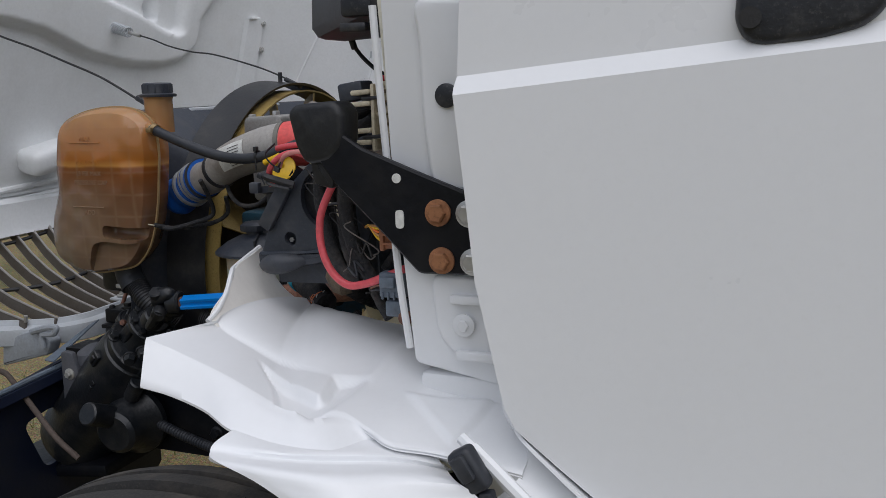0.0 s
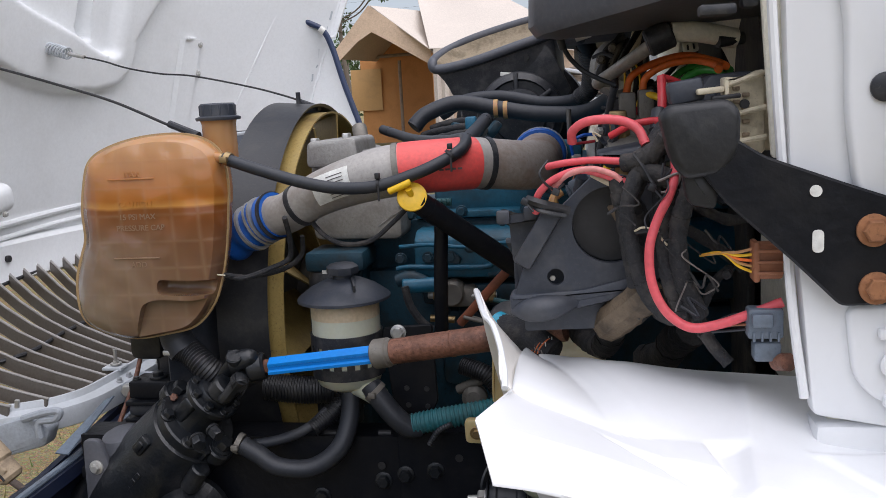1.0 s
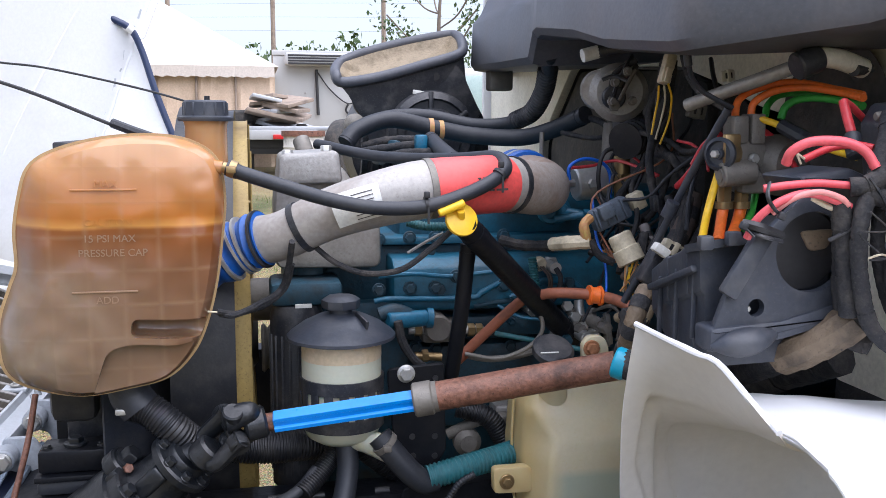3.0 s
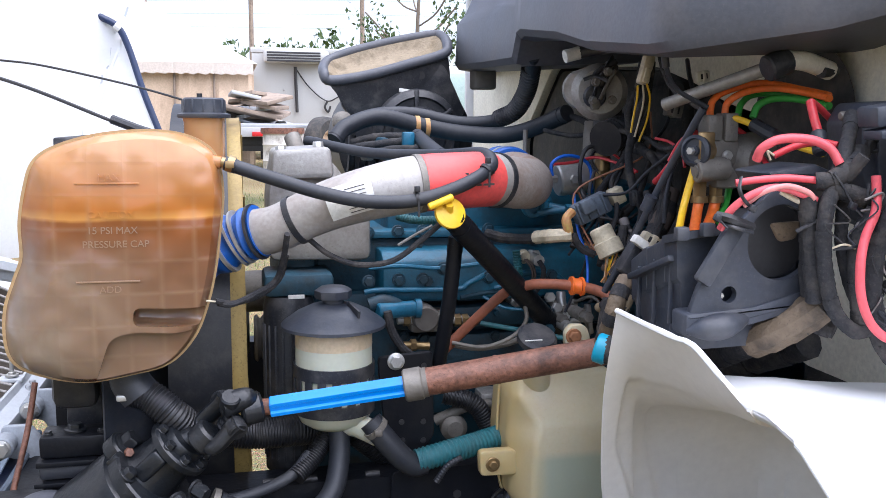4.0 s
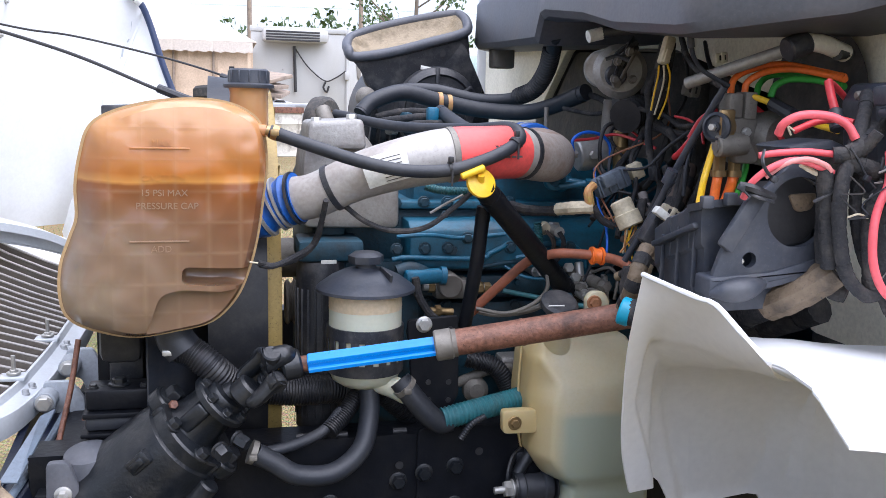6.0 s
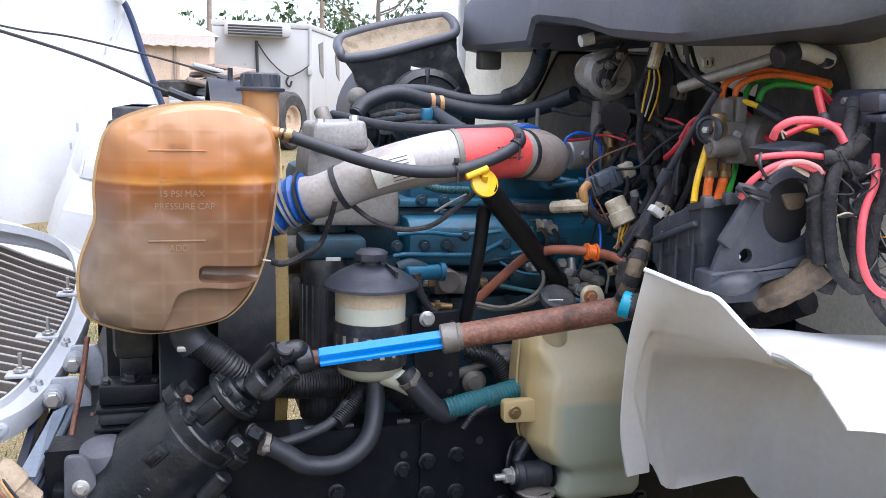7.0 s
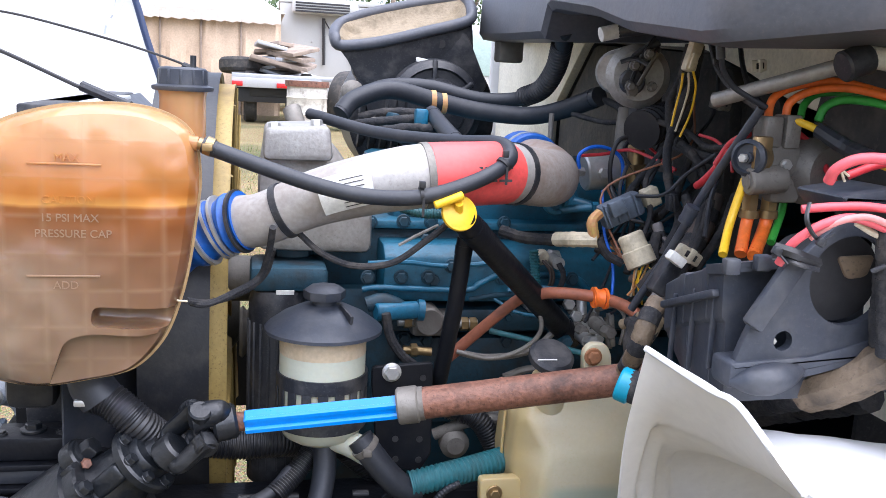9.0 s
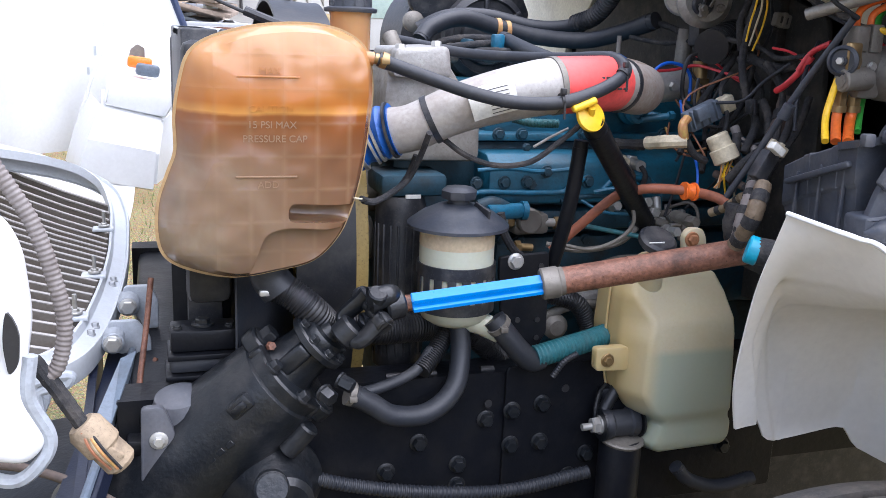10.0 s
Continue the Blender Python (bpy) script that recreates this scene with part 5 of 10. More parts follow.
part("tube", pipe([(-0.850, 1.64, 1.772), (-0.838, 1.65, 1.752), (-0.818, 1.655, 1.732), (-0.794, 1.652, 1.718), (-0.764, 1.65, 1.704)], 0.0042, 9), RUBBER, dl)

# driver's door: flat skin with a chamfered crease, bottom corner cut away
DY = 1.112
dpts = xz([(-0.417, 1.112, 1.884), (-0.419, 1.112, 1.802), (-0.424, 1.112, 1.674), (-0.412, 1.112, 1.563), (-0.400, 1.112, 1.442), (-0.370, 1.112, 1.307), (-0.361, 1.112, 1.270), (-0.346, 1.112, 1.243), (-0.287, 1.112, 1.197), (-0.217, 1.112, 1.145)]) + [(0.05, 0.80), (0.95, 0.70), (0.95, 2.15), (-0.43, 2.15)]
dm = bmesh.new()
dm.faces.new([dm.verts.new((x, DY, z)) for x, z in dpts])
cl, ch = [(-0.423, 1.112, 1.673), (0.067, 1.112, 1.720)], [(-0.425, 1.112, 1.696), (0.066, 1.112, 1.742)]
for pair in (cl, ch):
    a, b = Vector(pair[0]), Vector(pair[1])
    n = Vector((-(b - a).z, 0, (b - a).x))
    bmesh.ops.bisect_plane(dm, geom=dm.verts[:] + dm.edges[:] + dm.faces[:], plane_co=a, plane_no=n)
hi_a, hi_b = Vector(ch[0]), Vector(ch[1])
hn = Vector((-(hi_b - hi_a).z, 0, (hi_b - hi_a).x)).normalized()
for v in dm.verts:
    if (v.co - hi_a).dot(hn) > -1e-4:
        v.co.y += 0.016
bmesh.ops.recalc_face_normals(dm, faces=dm.faces)
bmesh.ops.solidify(dm, geom=dm.faces[:], thickness=0.03)
door = part("door", dm, WHITE, cab, "plain white driver's door with a pressed crease", sharp=12)
hb = [(-0.084, 1.112, 1.798), (-0.086, 1.112, 1.758), (-0.075, 1.112, 1.737), (-0.056, 1.112, 1.730), (0.004, 1.112, 1.734), (0.049, 1.112, 1.747), (0.069, 1.112, 1.765), (0.078, 1.112, 1.809), (-0.030, 1.112, 1.834)]
part("door_handle", slab(round_outline(xz(hb), 0.02, 4), "y", DY - 0.03, DY + 0.01, 0.012, 3), BLACK, door, "black moulded door handle")
part("lock_cylinder", rod((-0.068, 1.075, 1.761), (-0.069, 1.090, 1.762), 0.012, 18), FARBLACK, door)
part("dent_mark", lathe([(0.004, 0), (0.003, 0.001), (0, 0.001)], (-0.177, 1.112, 1.594), (0, -1, 0), 10), ALU, door)

# hood rest: black steel arm with a rubber pad, bolted to the cab side
hr = base("hood_rest", (-0.5, 1.18, 1.4), "black steel hood rest bracket with rubber pad and four bolts", "bracket")
part("arm", slab(round_outline(xz([(-0.690, 1.185, 1.636), (-0.639, 1.185, 1.629), (-0.607, 1.185, 1.608), (-0.509, 1.185, 1.570), (-0.414, 1.185, 1.535), (-0.410, 1.185, 1.429), (-0.521, 1.185, 1.426), (-0.574, 1.185, 1.480), (-0.652, 1.185, 1.554), (-0.684, 1.185, 1.596)]), 0.008), "y", 1.176, 1.19, 0.003, 1), BLACKPAINT, hr)
pad_o = round_outline(xz([(-0.727, 1.2, 1.660), (-0.716, 1.2, 1.672), (-0.648, 1.2, 1.677), (-0.634, 1.2, 1.662), (-0.636, 1.2, 1.612), (-0.660, 1.2, 1.588), (-0.700, 1.2, 1.583), (-0.716, 1.2, 1.610)]), 0.012, 4)
part("pad", slab(pad_o, "y", 1.172, 1.232, 0.010, 3), PAD_RUBBER, hr, "scuffed rubber pad")
part("pad_stem", slab(round_outline(xz([(-0.702, 1.2, 1.60), (-0.655, 1.2, 1.595), (-0.662, 1.2, 1.545), (-0.694, 1.2, 1.552)]), 0.008, 3), "y", 1.186, 1.222, 0.005, 2), PAD_RUBBER, hr)
part("hole", rod((-0.551, 1.1765, 1.565), (-0.551, 1.174, 1.565), 0.007, 16), PAPER, hr)
part("slot", slab(round_outline([(-0.5545, 1.492), (-0.5415, 1.492), (-0.5415, 1.519), (-0.5545, 1.519)], 0.006, 4), "y", 1.1742, 1.1765), PAPER, hr)
for c, m in zip([(-0.487, 1.174, 1.517), (-0.440, 1.174, 1.517), (-0.483, 1.174, 1.448), (-0.435, 1.174, 1.448)], (RUST_BOLT, STEEL, RUST_BOLT, STEEL)):
    part("bolt", hexbolt(c, (0, -1, 0), 0.024, 0.014, 0.0195), m, hr, "rusty flange bolt" if m is RUST_BOLT else "bare steel flange bolt")

# ---- fender below the cab ----
fe = base("cab_fender", (-0.7, 1.2, 0.9), "white glossy plastic fender behind the front wheel arch", "fender")
FIN = [Vector(p) for p in ((-0.930, 1.215, 1.313), (-0.932, 1.246, 1.324), (-0.936, 1.266, 1.334), (-0.942, 1.292, 1.350), (-0.955, 1.326, 1.373), (-0.970, 1.36, 1.377), (-0.997, 1.481, 1.39))]
FARLINE = [Vector(p) for p in ((-0.92, 1.553, 1.262), (-0.90, 1.512, 1.270), (-0.85, 1.465, 1.278), (-0.80, 1.432, 1.282), (-0.70, 1.408, 1.280), (-0.58, 1.40, 1.274), (-0.45, 1.39, 1.268), (-0.34, 1.39, 1.265))]
sheet_in = [[(-0.900, 1.665, 0.90), (-0.94, 1.635, 1.02), (-0.965, 1.59, 1.15), (-0.985, 1.54, 1.27), (-0.997, 1.481, 1.390)],
            [(-0.875, 1.67, 0.91), (-0.91, 1.64, 1.02), (-0.937, 1.595, 1.15), (-0.960, 1.53, 1.27), (-0.984, 1.43, 1.384)],
            [(-0.845, 1.675, 0.915), (-0.87, 1.645, 1.02), (-0.898, 1.60, 1.15), (-0.934, 1.515, 1.27), (-0.966, 1.352, 1.376)],
            [(-0.835, 1.70, 0.88), (-0.85, 1.69, 1.02), (-0.870, 1.64, 1.15), (-0.910, 1.48, 1.262), (-0.946, 1.302, 1.354)],
            [(-0.74, 1.71, 0.84), (-0.76, 1.69, 1.0), (-0.785, 1.63, 1.15), (-0.86, 1.44, 1.235), (-0.931, 1.222, 1.312)],
            [(-0.71, 1.71, 0.83), (-0.73, 1.69, 0.99), (-0.75, 1.63, 1.145), (-0.81, 1.45, 1.222), (-0.87, 1.25, 1.272)],
            [(-0.55, 1.70, 0.80), (-0.56, 1.685, 0.98), (-0.58, 1.62, 1.13), (-0.64, 1.46, 1.205), (-0.68, 1.30, 1.245)],
            [(-0.44, 1.66, 0.76), (-0.45, 1.64, 0.98), (-0.455, 1.62, 1.13), (-0.45, 1.50, 1.195), (-0.45, 1.30, 1.235)]]


def even(path, n):
    """n points at even distances along a path."""
    run = [0.0]
    for a, b in zip(path, path[1:]):
        run.append(run[-1] + (b - a).length)
    out, k = [], 0
    for i in range(n):
        d = run[-1] * i / (n - 1)
        while k < len(path) - 2 and run[k + 1] < d:
            k += 1
        out.append(path[k].lerp(path[k + 1], (d - run[k]) / max(1e-9, run[k + 1] - run[k])))
    return out


def refine(grid, n):
    """Smooths a coarse grid of points into a finer one."""
    across = [smooth_path(row, n) for row in grid]
    return [list(c) for c in zip(*[smooth_path(col, n) for col in zip(*across)])]


def pressed(p):
    """Pressings of the inner wall: a panel set back behind an arched shoulder, and a folded front flange."""
    panel = [(-0.872, 1.19), (-0.80, 1.225), (-0.62, 1.20), (-0.55, 1.06), (-0.56, 0.86), (-0.757, 0.84), (-0.80, 0.96)]
    arch = [(-0.952, 1.262), (-0.889, 1.276), (-0.80, 1.268), (-0.70, 1.24), (-0.52, 1.20), (-0.52, 0.7), (-0.80, 0.7), (-0.86, 0.95), (-0.935, 1.12)]
    out = 0.018 * step(edge_depth(p.x, p.z, arch), 0.012) + 0.018 * step(edge_depth(p.x, p.z, panel), 0.020)
    return p + Vector((0.004, 1, 0)) * out


def lower_edge(x):
    """Height of the wall's notched lower edge."""
    pts_ = [(-1.0, 0.925), (-0.86, 0.925), (-0.825, 0.928), (-0.808, 0.912), (-0.786, 0.862), (-0.745, 0.850), (-0.60, 0.868), (-0.578, 0.866), (-0.560, 0.825), (-0.50, 0.795), (-0.40, 0.76)]
    for (x0, z0), (x1, z1) in zip(pts_, pts_[1:]):
        if x0 <= x <= x1:
            return z0 + (z1 - z0) * (x - x0) / (x1 - x0)
    return 0.76


def step(d, wide):
    f = max(0.0, min(1.0, d / wide))
    return f * f * (3 - 2 * f)


def edge_depth(y, z, poly):
    """How far a place lies inside an outline, nought outside it."""
    hit, best = False, 9.0
    for (ay, az), (by, bz) in zip(poly, poly[1:] + poly[:1]):
        if (az > z) != (bz > z) and y < (by - ay) * (z - az) / (bz - az) + ay:
            hit = not hit
        ly, lz = by - ay, bz - az
        f = max(0.0, min(1.0, ((y - ay) * ly + (z - az) * lz) / (ly * ly + lz * lz)))
        best = min(best, math.hypot(y - ay - f * ly, z - az - f * lz))
    return best if hit else 0.0


inner_rows = []
for row in refine(sheet_in, 10):
    if row[0].z > row[-1].z:
        row.reverse()
    low = lower_edge(row[0].x)
    keep = [p for p in row if p.z > low + 0.004]
    below = [p for p in row if p.z <= low + 0.004]
    first = keep[0].copy()
    if below:
        q = below[-1]
        first = q.lerp(keep[0], (low - q.z) / (keep[0].z - q.z))
    inner_rows.append([pressed(p) for p in even([first] + keep, 48)])
part("inner_wall", grid_sheet(inner_rows, 0.005), FENDER_INNER, fe, sharp=40)
back = [[(-0.50 + 0.055 * k + 0.02 * j, 1.66 - 0.105 * k, 1.17 - 0.12 * j) for k in range(6)] for j in range(6)]
part("arch_back", grid_sheet(back, 0.006), FENDER_INNER, fe)


def away(p, line):
    """Distance from a line in plan, positive on its outer side, and the fraction along it."""
    best = (9.0, 0.0, 1.0)
    for k, (a, b) in enumerate(zip(line, line[1:])):
        ax, ay, bx, by = a[0], a[1], b[0] - a[0], b[1] - a[1]
        f = max(0.0, min(1.0, ((p.x - ax) * bx + (p.y - ay) * by) / (bx * bx + by * by)))
        dx, dy = p.x - ax - f * bx, p.y - ay - f * by
        d = math.hypot(dx, dy)
        if d < best[0]:
            best = (d, (k + f) / (len(line) - 1), 1.0 if bx * dy - by * dx < 0 else -1.0)
    return best[0] * best[2], best[1]


def inside(p, poly):
    """Distance to the border of a plan polygon, nought outside it."""
    hit, d = False, 9.0
    for a, b in zip(poly, poly[1:] + poly[:1]):
        if (a[1] > p.y) != (b[1] > p.y) and p.x < (b[0] - a[0]) * (p.y - a[1]) / (b[1] - a[1]) + a[0]:
            hit = not hit
        d = min(d, abs(away(p, [a, b])[0]))
    return d if hit else 0.0


def roll(p, tall=1.0):
    """Height of the rounded roll that runs along the fender's inner side, from a crease to the far edge."""
    near = 1.225 - 0.17 * (p.x + 0.90)
    far = next((a.y + (b.y - a.y) * (p.x - a.x) / (b.x - a.x) for a, b in zip(FARLINE, FARLINE[1:]) if a.x <= p.x <= b.x), FARLINE[0].y)
    f = (p.y - near) / max(0.02, far + 0.004 - near)
    if not 0 < f < 1:
        return 0.0
    crisp = max(0.0, min(1.0, (-0.66 - p.x) / 0.10))
    h = crisp * (1 - (2 * f - 1) ** 2) ** 0.6 + (1 - crisp) * math.sin(math.pi * f) ** 1.5
    return tall * h * (0.026 - 0.012 * max(0.0, min(1.0, (p.x + 0.9) / 0.45)))


FOOT = [Vector((-0.920, 1.212 + 0.341 * k / 10, 1.314 - 0.052 * k / 10)) for k in range(11)]
OUTLINE = [Vector(p) for p in [(-0.953, 1.087, 1.318), (-0.890, 1.091, 1.295), (-0.799, 1.077, 1.272), (-0.699, 1.056, 1.243), (-0.661, 1.055, 1.240), (-0.613, 1.085, 1.235), (-0.561, 1.070, 1.222), (-0.516, 1.053, 1.212), (-0.460, 1.085, 1.195), (-0.34, 1.09, 1.18)]]
HEM = [Vector(p) for p in [(-0.930, 1.040, 1.258), (-0.877, 1.041, 1.250), (-0.806, 1.028, 1.238), (-0.739, 1.000, 1.225), (-0.657, 1.000, 1.212), (-0.580, 1.021, 1.208), (-0.538, 1.086, 1.186), (-0.488, 1.139, 1.160), (-0.34, 1.10, 1.12)]]
RECESS = [(-0.818, 1.186), (-0.745, 1.150), (-0.664, 1.118), (-0.680, 1.190), (-0.58, 1.215), (-0.57, 1.10), (-0.57, 1.066), (-0.650, 1.056), (-0.705, 1.062), (-0.742, 1.112)]
RIDGE = [(-0.603, 1.340, 1.285), (-0.623, 1.180, 1.285), (-0.628, 1.091, 1.285)]
PLATE = [(-0.558, 1.186, 1.250), (-0.417, 1.217, 1.250), (-0.445, 1.101, 1.200)]
NU, NV = 170, 80
inner = even(smooth_path(FOOT + FARLINE[1:], 6), NU)
outer = even(smooth_path(OUTLINE, 6), NU)
hem = even(smooth_path(HEM, 6), NU)
tf = []
for iu in range(NU):
    row = []
    for iv in range(NV):
        q = inner[iu].lerp(outer[iu], iv / (NV - 1))
        lift = roll(q)
        q.z -= min(0.016, 1.5 * inside(q, RECESS)) * max(0.0, min(1.0, (-0.61 - q.x) / 0.05))
        q.z += 0.004 * max(0.0, 1 - abs(away(q, RIDGE)[0]) / 0.016)
        q.z += min(0.007, 0.8 * inside(q, PLATE)) + lift
        row.append(q)
    row[-1].z -= 0.003
    for k in range(1, 7):
        q = outer[iu].lerp(hem[iu], k / 6)
        row.append(q)
    tf.append(row)
part("top_shell", laid_sheet(tf, 0.004), WHITE, fe, sharp=50)
part("fin_rim", sweep(even(smooth_path(FIN, 5), 24), 0.0045, 8), WHITE, fe)
skirt = [[(-0.750, 1.037, 1.218), (-0.678, 1.035, 1.214), (-0.606, 1.069, 1.210), (-0.533, 1.083, 1.203), (-0.472, 1.120, 1.180)],
         [(-0.737, 1.000, 1.226), (-0.657, 1.002, 1.213), (-0.581, 1.023, 1.209), (-0.520, 1.053, 1.201), (-0.463, 1.097, 1.178)],
         [(-0.740, 0.962, 1.222), (-0.674, 0.971, 1.215), (-0.601, 0.996, 1.208), (-0.511, 1.045, 1.198), (-0.457, 1.095, 1.172)],
         [(-0.737, 0.946, 1.215), (-0.677, 0.961, 1.208), (-0.598, 0.990, 1.200), (-0.505, 1.042, 1.190), (-0.453, 1.101, 1.162)],
         [(-0.708, 0.915, 1.220), (-0.637, 0.915, 1.220), (-0.554, 0.930, 1.216), (-0.474, 0.985, 1.202), (-0.408, 1.020, 1.189)],
         [(-0.640, 0.905, 1.205), (-0.582, 0.905, 1.199), (-0.510, 0.920, 1.193), (-0.445, 0.980, 1.176), (-0.375, 1.020, 1.168)],
         [(-0.580, 0.900, 1.180), (-0.516, 0.900, 1.168), (-0.455, 0.915, 1.156), (-0.405, 0.975, 1.127), (-0.336, 1.015, 1.119)]]
part("side_skirt", grid_sheet(refine(skirt, 4), 0.005), WHITE, fe, sharp=40)
fair = [[(-0.345, 1.20, 1.23), (-0.345, 1.14, 1.20), (-0.345, 1.09, 1.172), (-0.38, 1.06, 1.14), (-0.41, 1.025, 1.10), (-0.42, 1.0, 1.03), (-0.42, 0.99, 0.9)],
        [(-0.10, 1.19, 1.10), (-0.10, 1.14, 1.08), (-0.10, 1.09, 1.05), (-0.10, 1.03, 1.03), (-0.12, 0.98, 1.01), (-0.12, 0.95, 0.94), (-0.10, 0.94, 0.8)],
        [(0.3, 1.18, 0.82), (0.3, 1.14, 0.81), (0.3, 1.09, 0.79), (0.3, 1.0, 0.78), (0.3, 0.93, 0.77), (0.3, 0.90, 0.72), (0.3, 0.90, 0.6)]]
part("step_fairing", grid_sheet(refine(fair, 3), 0.006), WHITE, fe, sharp=40)
corner = [[(-0.395, 1.165, 1.290), (-0.383, 1.150, 1.292), (-0.372, 1.125, 1.288)], [(-0.388, 1.160, 1.262), (-0.374, 1.140, 1.265), (-0.361, 1.111, 1.262)],
          [(-0.378, 1.150, 1.235), (-0.362, 1.125, 1.240), (-0.348, 1.095, 1.240)], [(-0.345, 1.140, 1.205), (-0.330, 1.11, 1.215), (-0.315, 1.08, 1.215)], [(-0.20, 1.12, 1.11), (-0.19, 1.09, 1.115), (-0.175, 1.06, 1.11)]]
part("corner_lip", grid_sheet(refine(corner, 5), 0.005), WHITE, fe, sharp=50)
for o_ in (0.0, 0.028):
    part("sill_ridge", pipe([(-0.425 + o_, 1.085 - o_, 1.222), (-0.395 + o_, 1.075 - o_, 1.203), (-0.34 + o_, 1.06 - o_, 1.165), (-0.24 + o_, 1.04 - o_, 1.095), (-0.12 + o_, 1.03 - o_, 1.0)], 0.009, 8), WHITE, fe)
latch = base("rubber_hood_latch", (-0.375, 1.000, 1.220), "black rubber hood latch strap on the fender", "latch")
LP = Vector((-0.392, 1.030, 1.203))
part("body", box(LP, (0.036, 0.028, 0.062), 0.008, (0, -32, 0), 3), RUBBER, latch)
part("grip", box(LP + Vector((-0.004, -0.016, 0.006)), (0.02, 0.012, 0.036), 0.004, (0, -32, 0), 2), RUBBER, latch)
part("strap", box(LP + Vector((0.028, 0.0, -0.055)), (0.02, 0.02, 0.06), 0.005, (0, -12, 0)), RUBBER, latch)

# ---- front wheel ----
wp = [(0.30, -0.13), (0.42, -0.15), (0.48, -0.145), (0.505, -0.12), (0.512, -0.09), (0.512, -0.075), (0.498, -0.072), (0.498, -0.058), (0.513, -0.055), (0.514, -0.02),
      (0.50, -0.017), (0.50, 0.017), (0.514, 0.02), (0.513, 0.055), (0.498, 0.058), (0.498, 0.072), (0.512, 0.075), (0.512, 0.09), (0.505, 0.12), (0.48, 0.145), (0.42, 0.15), (0.30, 0.13), (0.30, -0.13)]
wheel = part("wheel", lathe([(r_ * 1.42, h_) for r_, h_ in wp], (-0.98, 1.19, 0.284), (0, 1, 0), 96), TYRE_M, frame_e, "worn dusty truck tyre")
part("rim", lathe([(0.0, 0.02), (0.2, 0.0), (0.37, 0.05), (0.42, 0.0), (0.42, 0.25), (0.0, 0.25)], (-0.98, 1.07, 0.284), (0, 1, 0), 48), GREYBRACKET, wheel)
part("axle", rod((-0.98, 1.30, 0.284), (-0.98, 4.0, 0.284), 0.08, 16), BLACKPAINT, frame_e)

part("mud_apron", slab(round_outline(xz([(-0.98, 2.06, 0.80), (0.30, 2.06, 0.80), (0.30, 2.06, 0.16), (-0.80, 2.06, 0.16), (-0.98, 2.06, 0.45)]), 0.04, 4), "y", 2.055, 2.067, 0.003), BLACK, frame_e, "black rubber mud apron")

# ---- shock absorber and front spring hanger ----
sk = base("shock_absorber", (-1.03, 1.93, 0.5), "black shock absorber with a rubber bush below the washer tank", "shock absorber")
part("eye", lathe([(0.012, 0.0), (0.030, 0.0), (0.033, 0.004), (0.033, 0.016), (0.029, 0.020), (0.029, 0.060), (0.033, 0.064), (0.033, 0.078), (0.030, 0.082), (0.012, 0.082)], (-1.048, 1.930, 0.828), (1, 0, 0.02), 26), RUBBER, sk, "ribbed rubber bush")
part("washer", lathe([(0.0, -0.004), (0.036, -0.004), (0.037, 0.0), (0.010, 0.002)], (-1.050, 1.930, 0.828), (1, 0, 0.02), 24), CASTBLACK, sk)
part("washer", lathe([(0.0, 0.004), (0.036, 0.004), (0.037, 0.0), (0.010, -0.002)], (-0.962, 1.930, 0.830), (1, 0, 0.02), 24), CASTBLACK, sk)
part("eye_bolt", join(rod((-1.097, 1.930, 0.826), (-0.931, 1.930, 0.831), 0.008, 12), hexbolt((-1.055, 1.930, 0.828), (-1, 0, 0), 0.032, 0.020, 0.021)), STEEL, sk)
part("link_arm", join(sweep(smooth_path([(-1.058, 1.935, 0.815), (-1.062, 1.94, 0.855), (-1.048, 1.955, 0.888), (-1.025, 1.97, 0.90)], 5), 0.010, 8, flat=0.5), rod((-1.045, 1.945, 0.845), (-1.005, 1.955, 0.905), 0.014, 14, 0.003)), CASTBLACK, sk)
part("top_cap", lathe([(0.0, 0.006), (0.050, 0.004), (0.053, 0.0), (0.050, -0.006)], (-1.000, 1.930, 0.795), (0.05, -0.15, 1), 28), ALU_DARK, sk, "dusty worn steel cap")
part("dust_tube", lathe([(0.0, 0.0), (0.044, -0.003), (0.047, -0.010), (0.047, -0.45), (0.0, -0.45)], (-1.000, 1.930, 0.796), segs=26), BLACKPAINT, sk)
part("hanger", box((-1.004, 1.970, 0.870), (0.08, 0.04, 0.07), 0.015), BLACKPAINT, sk)

# ---- hood, tipped forward ----
hood = base("truck_hood", (-2.6, 2.66, 1.1), "white truck hood tipped forward, inner side with stiffening ribs", "hood")


def hood_x(y, z):
    u = y - 2.66
    back = 0.16 * u * u + 0.0588 * u ** 4 if u > 0 else 0.10 * u * u
    return -2.72 + back + 0.25 * (z - 1.87)


def bead_y(z):
    return 4.172 + 0.0873 * (z - 1.773)


# a pressed reinforcement: a broad ledge, a second step inside it, and a slot through the upper face
PRESS_LOW = [(1.6, 1.98), (2.10, 1.965), (2.479, 1.945), (2.639, 1.921), (2.868, 1.838), (3.089, 1.799), (3.25, 1.797), (3.36, 1.82), (3.421, 1.879), (3.432, 1.989), (3.488, 2.084), (3.62, 2.30), (3.70, 2.8), (1.6, 2.8)]
PRESS_HIGH = [(2.60, 2.8), (2.70, 2.20), (2.80, 2.09), (2.914, 2.052), (3.017, 2.023), (3.122, 1.99), (3.25, 1.935), (3.317, 1.919), (3.35, 1.935), (3.361, 1.968), (3.365, 2.078), (3.40, 2.8)]
SLOT = [(3.150, 2.55), (3.165, 1.985), (3.245, 1.988), (3.235, 2.55)]


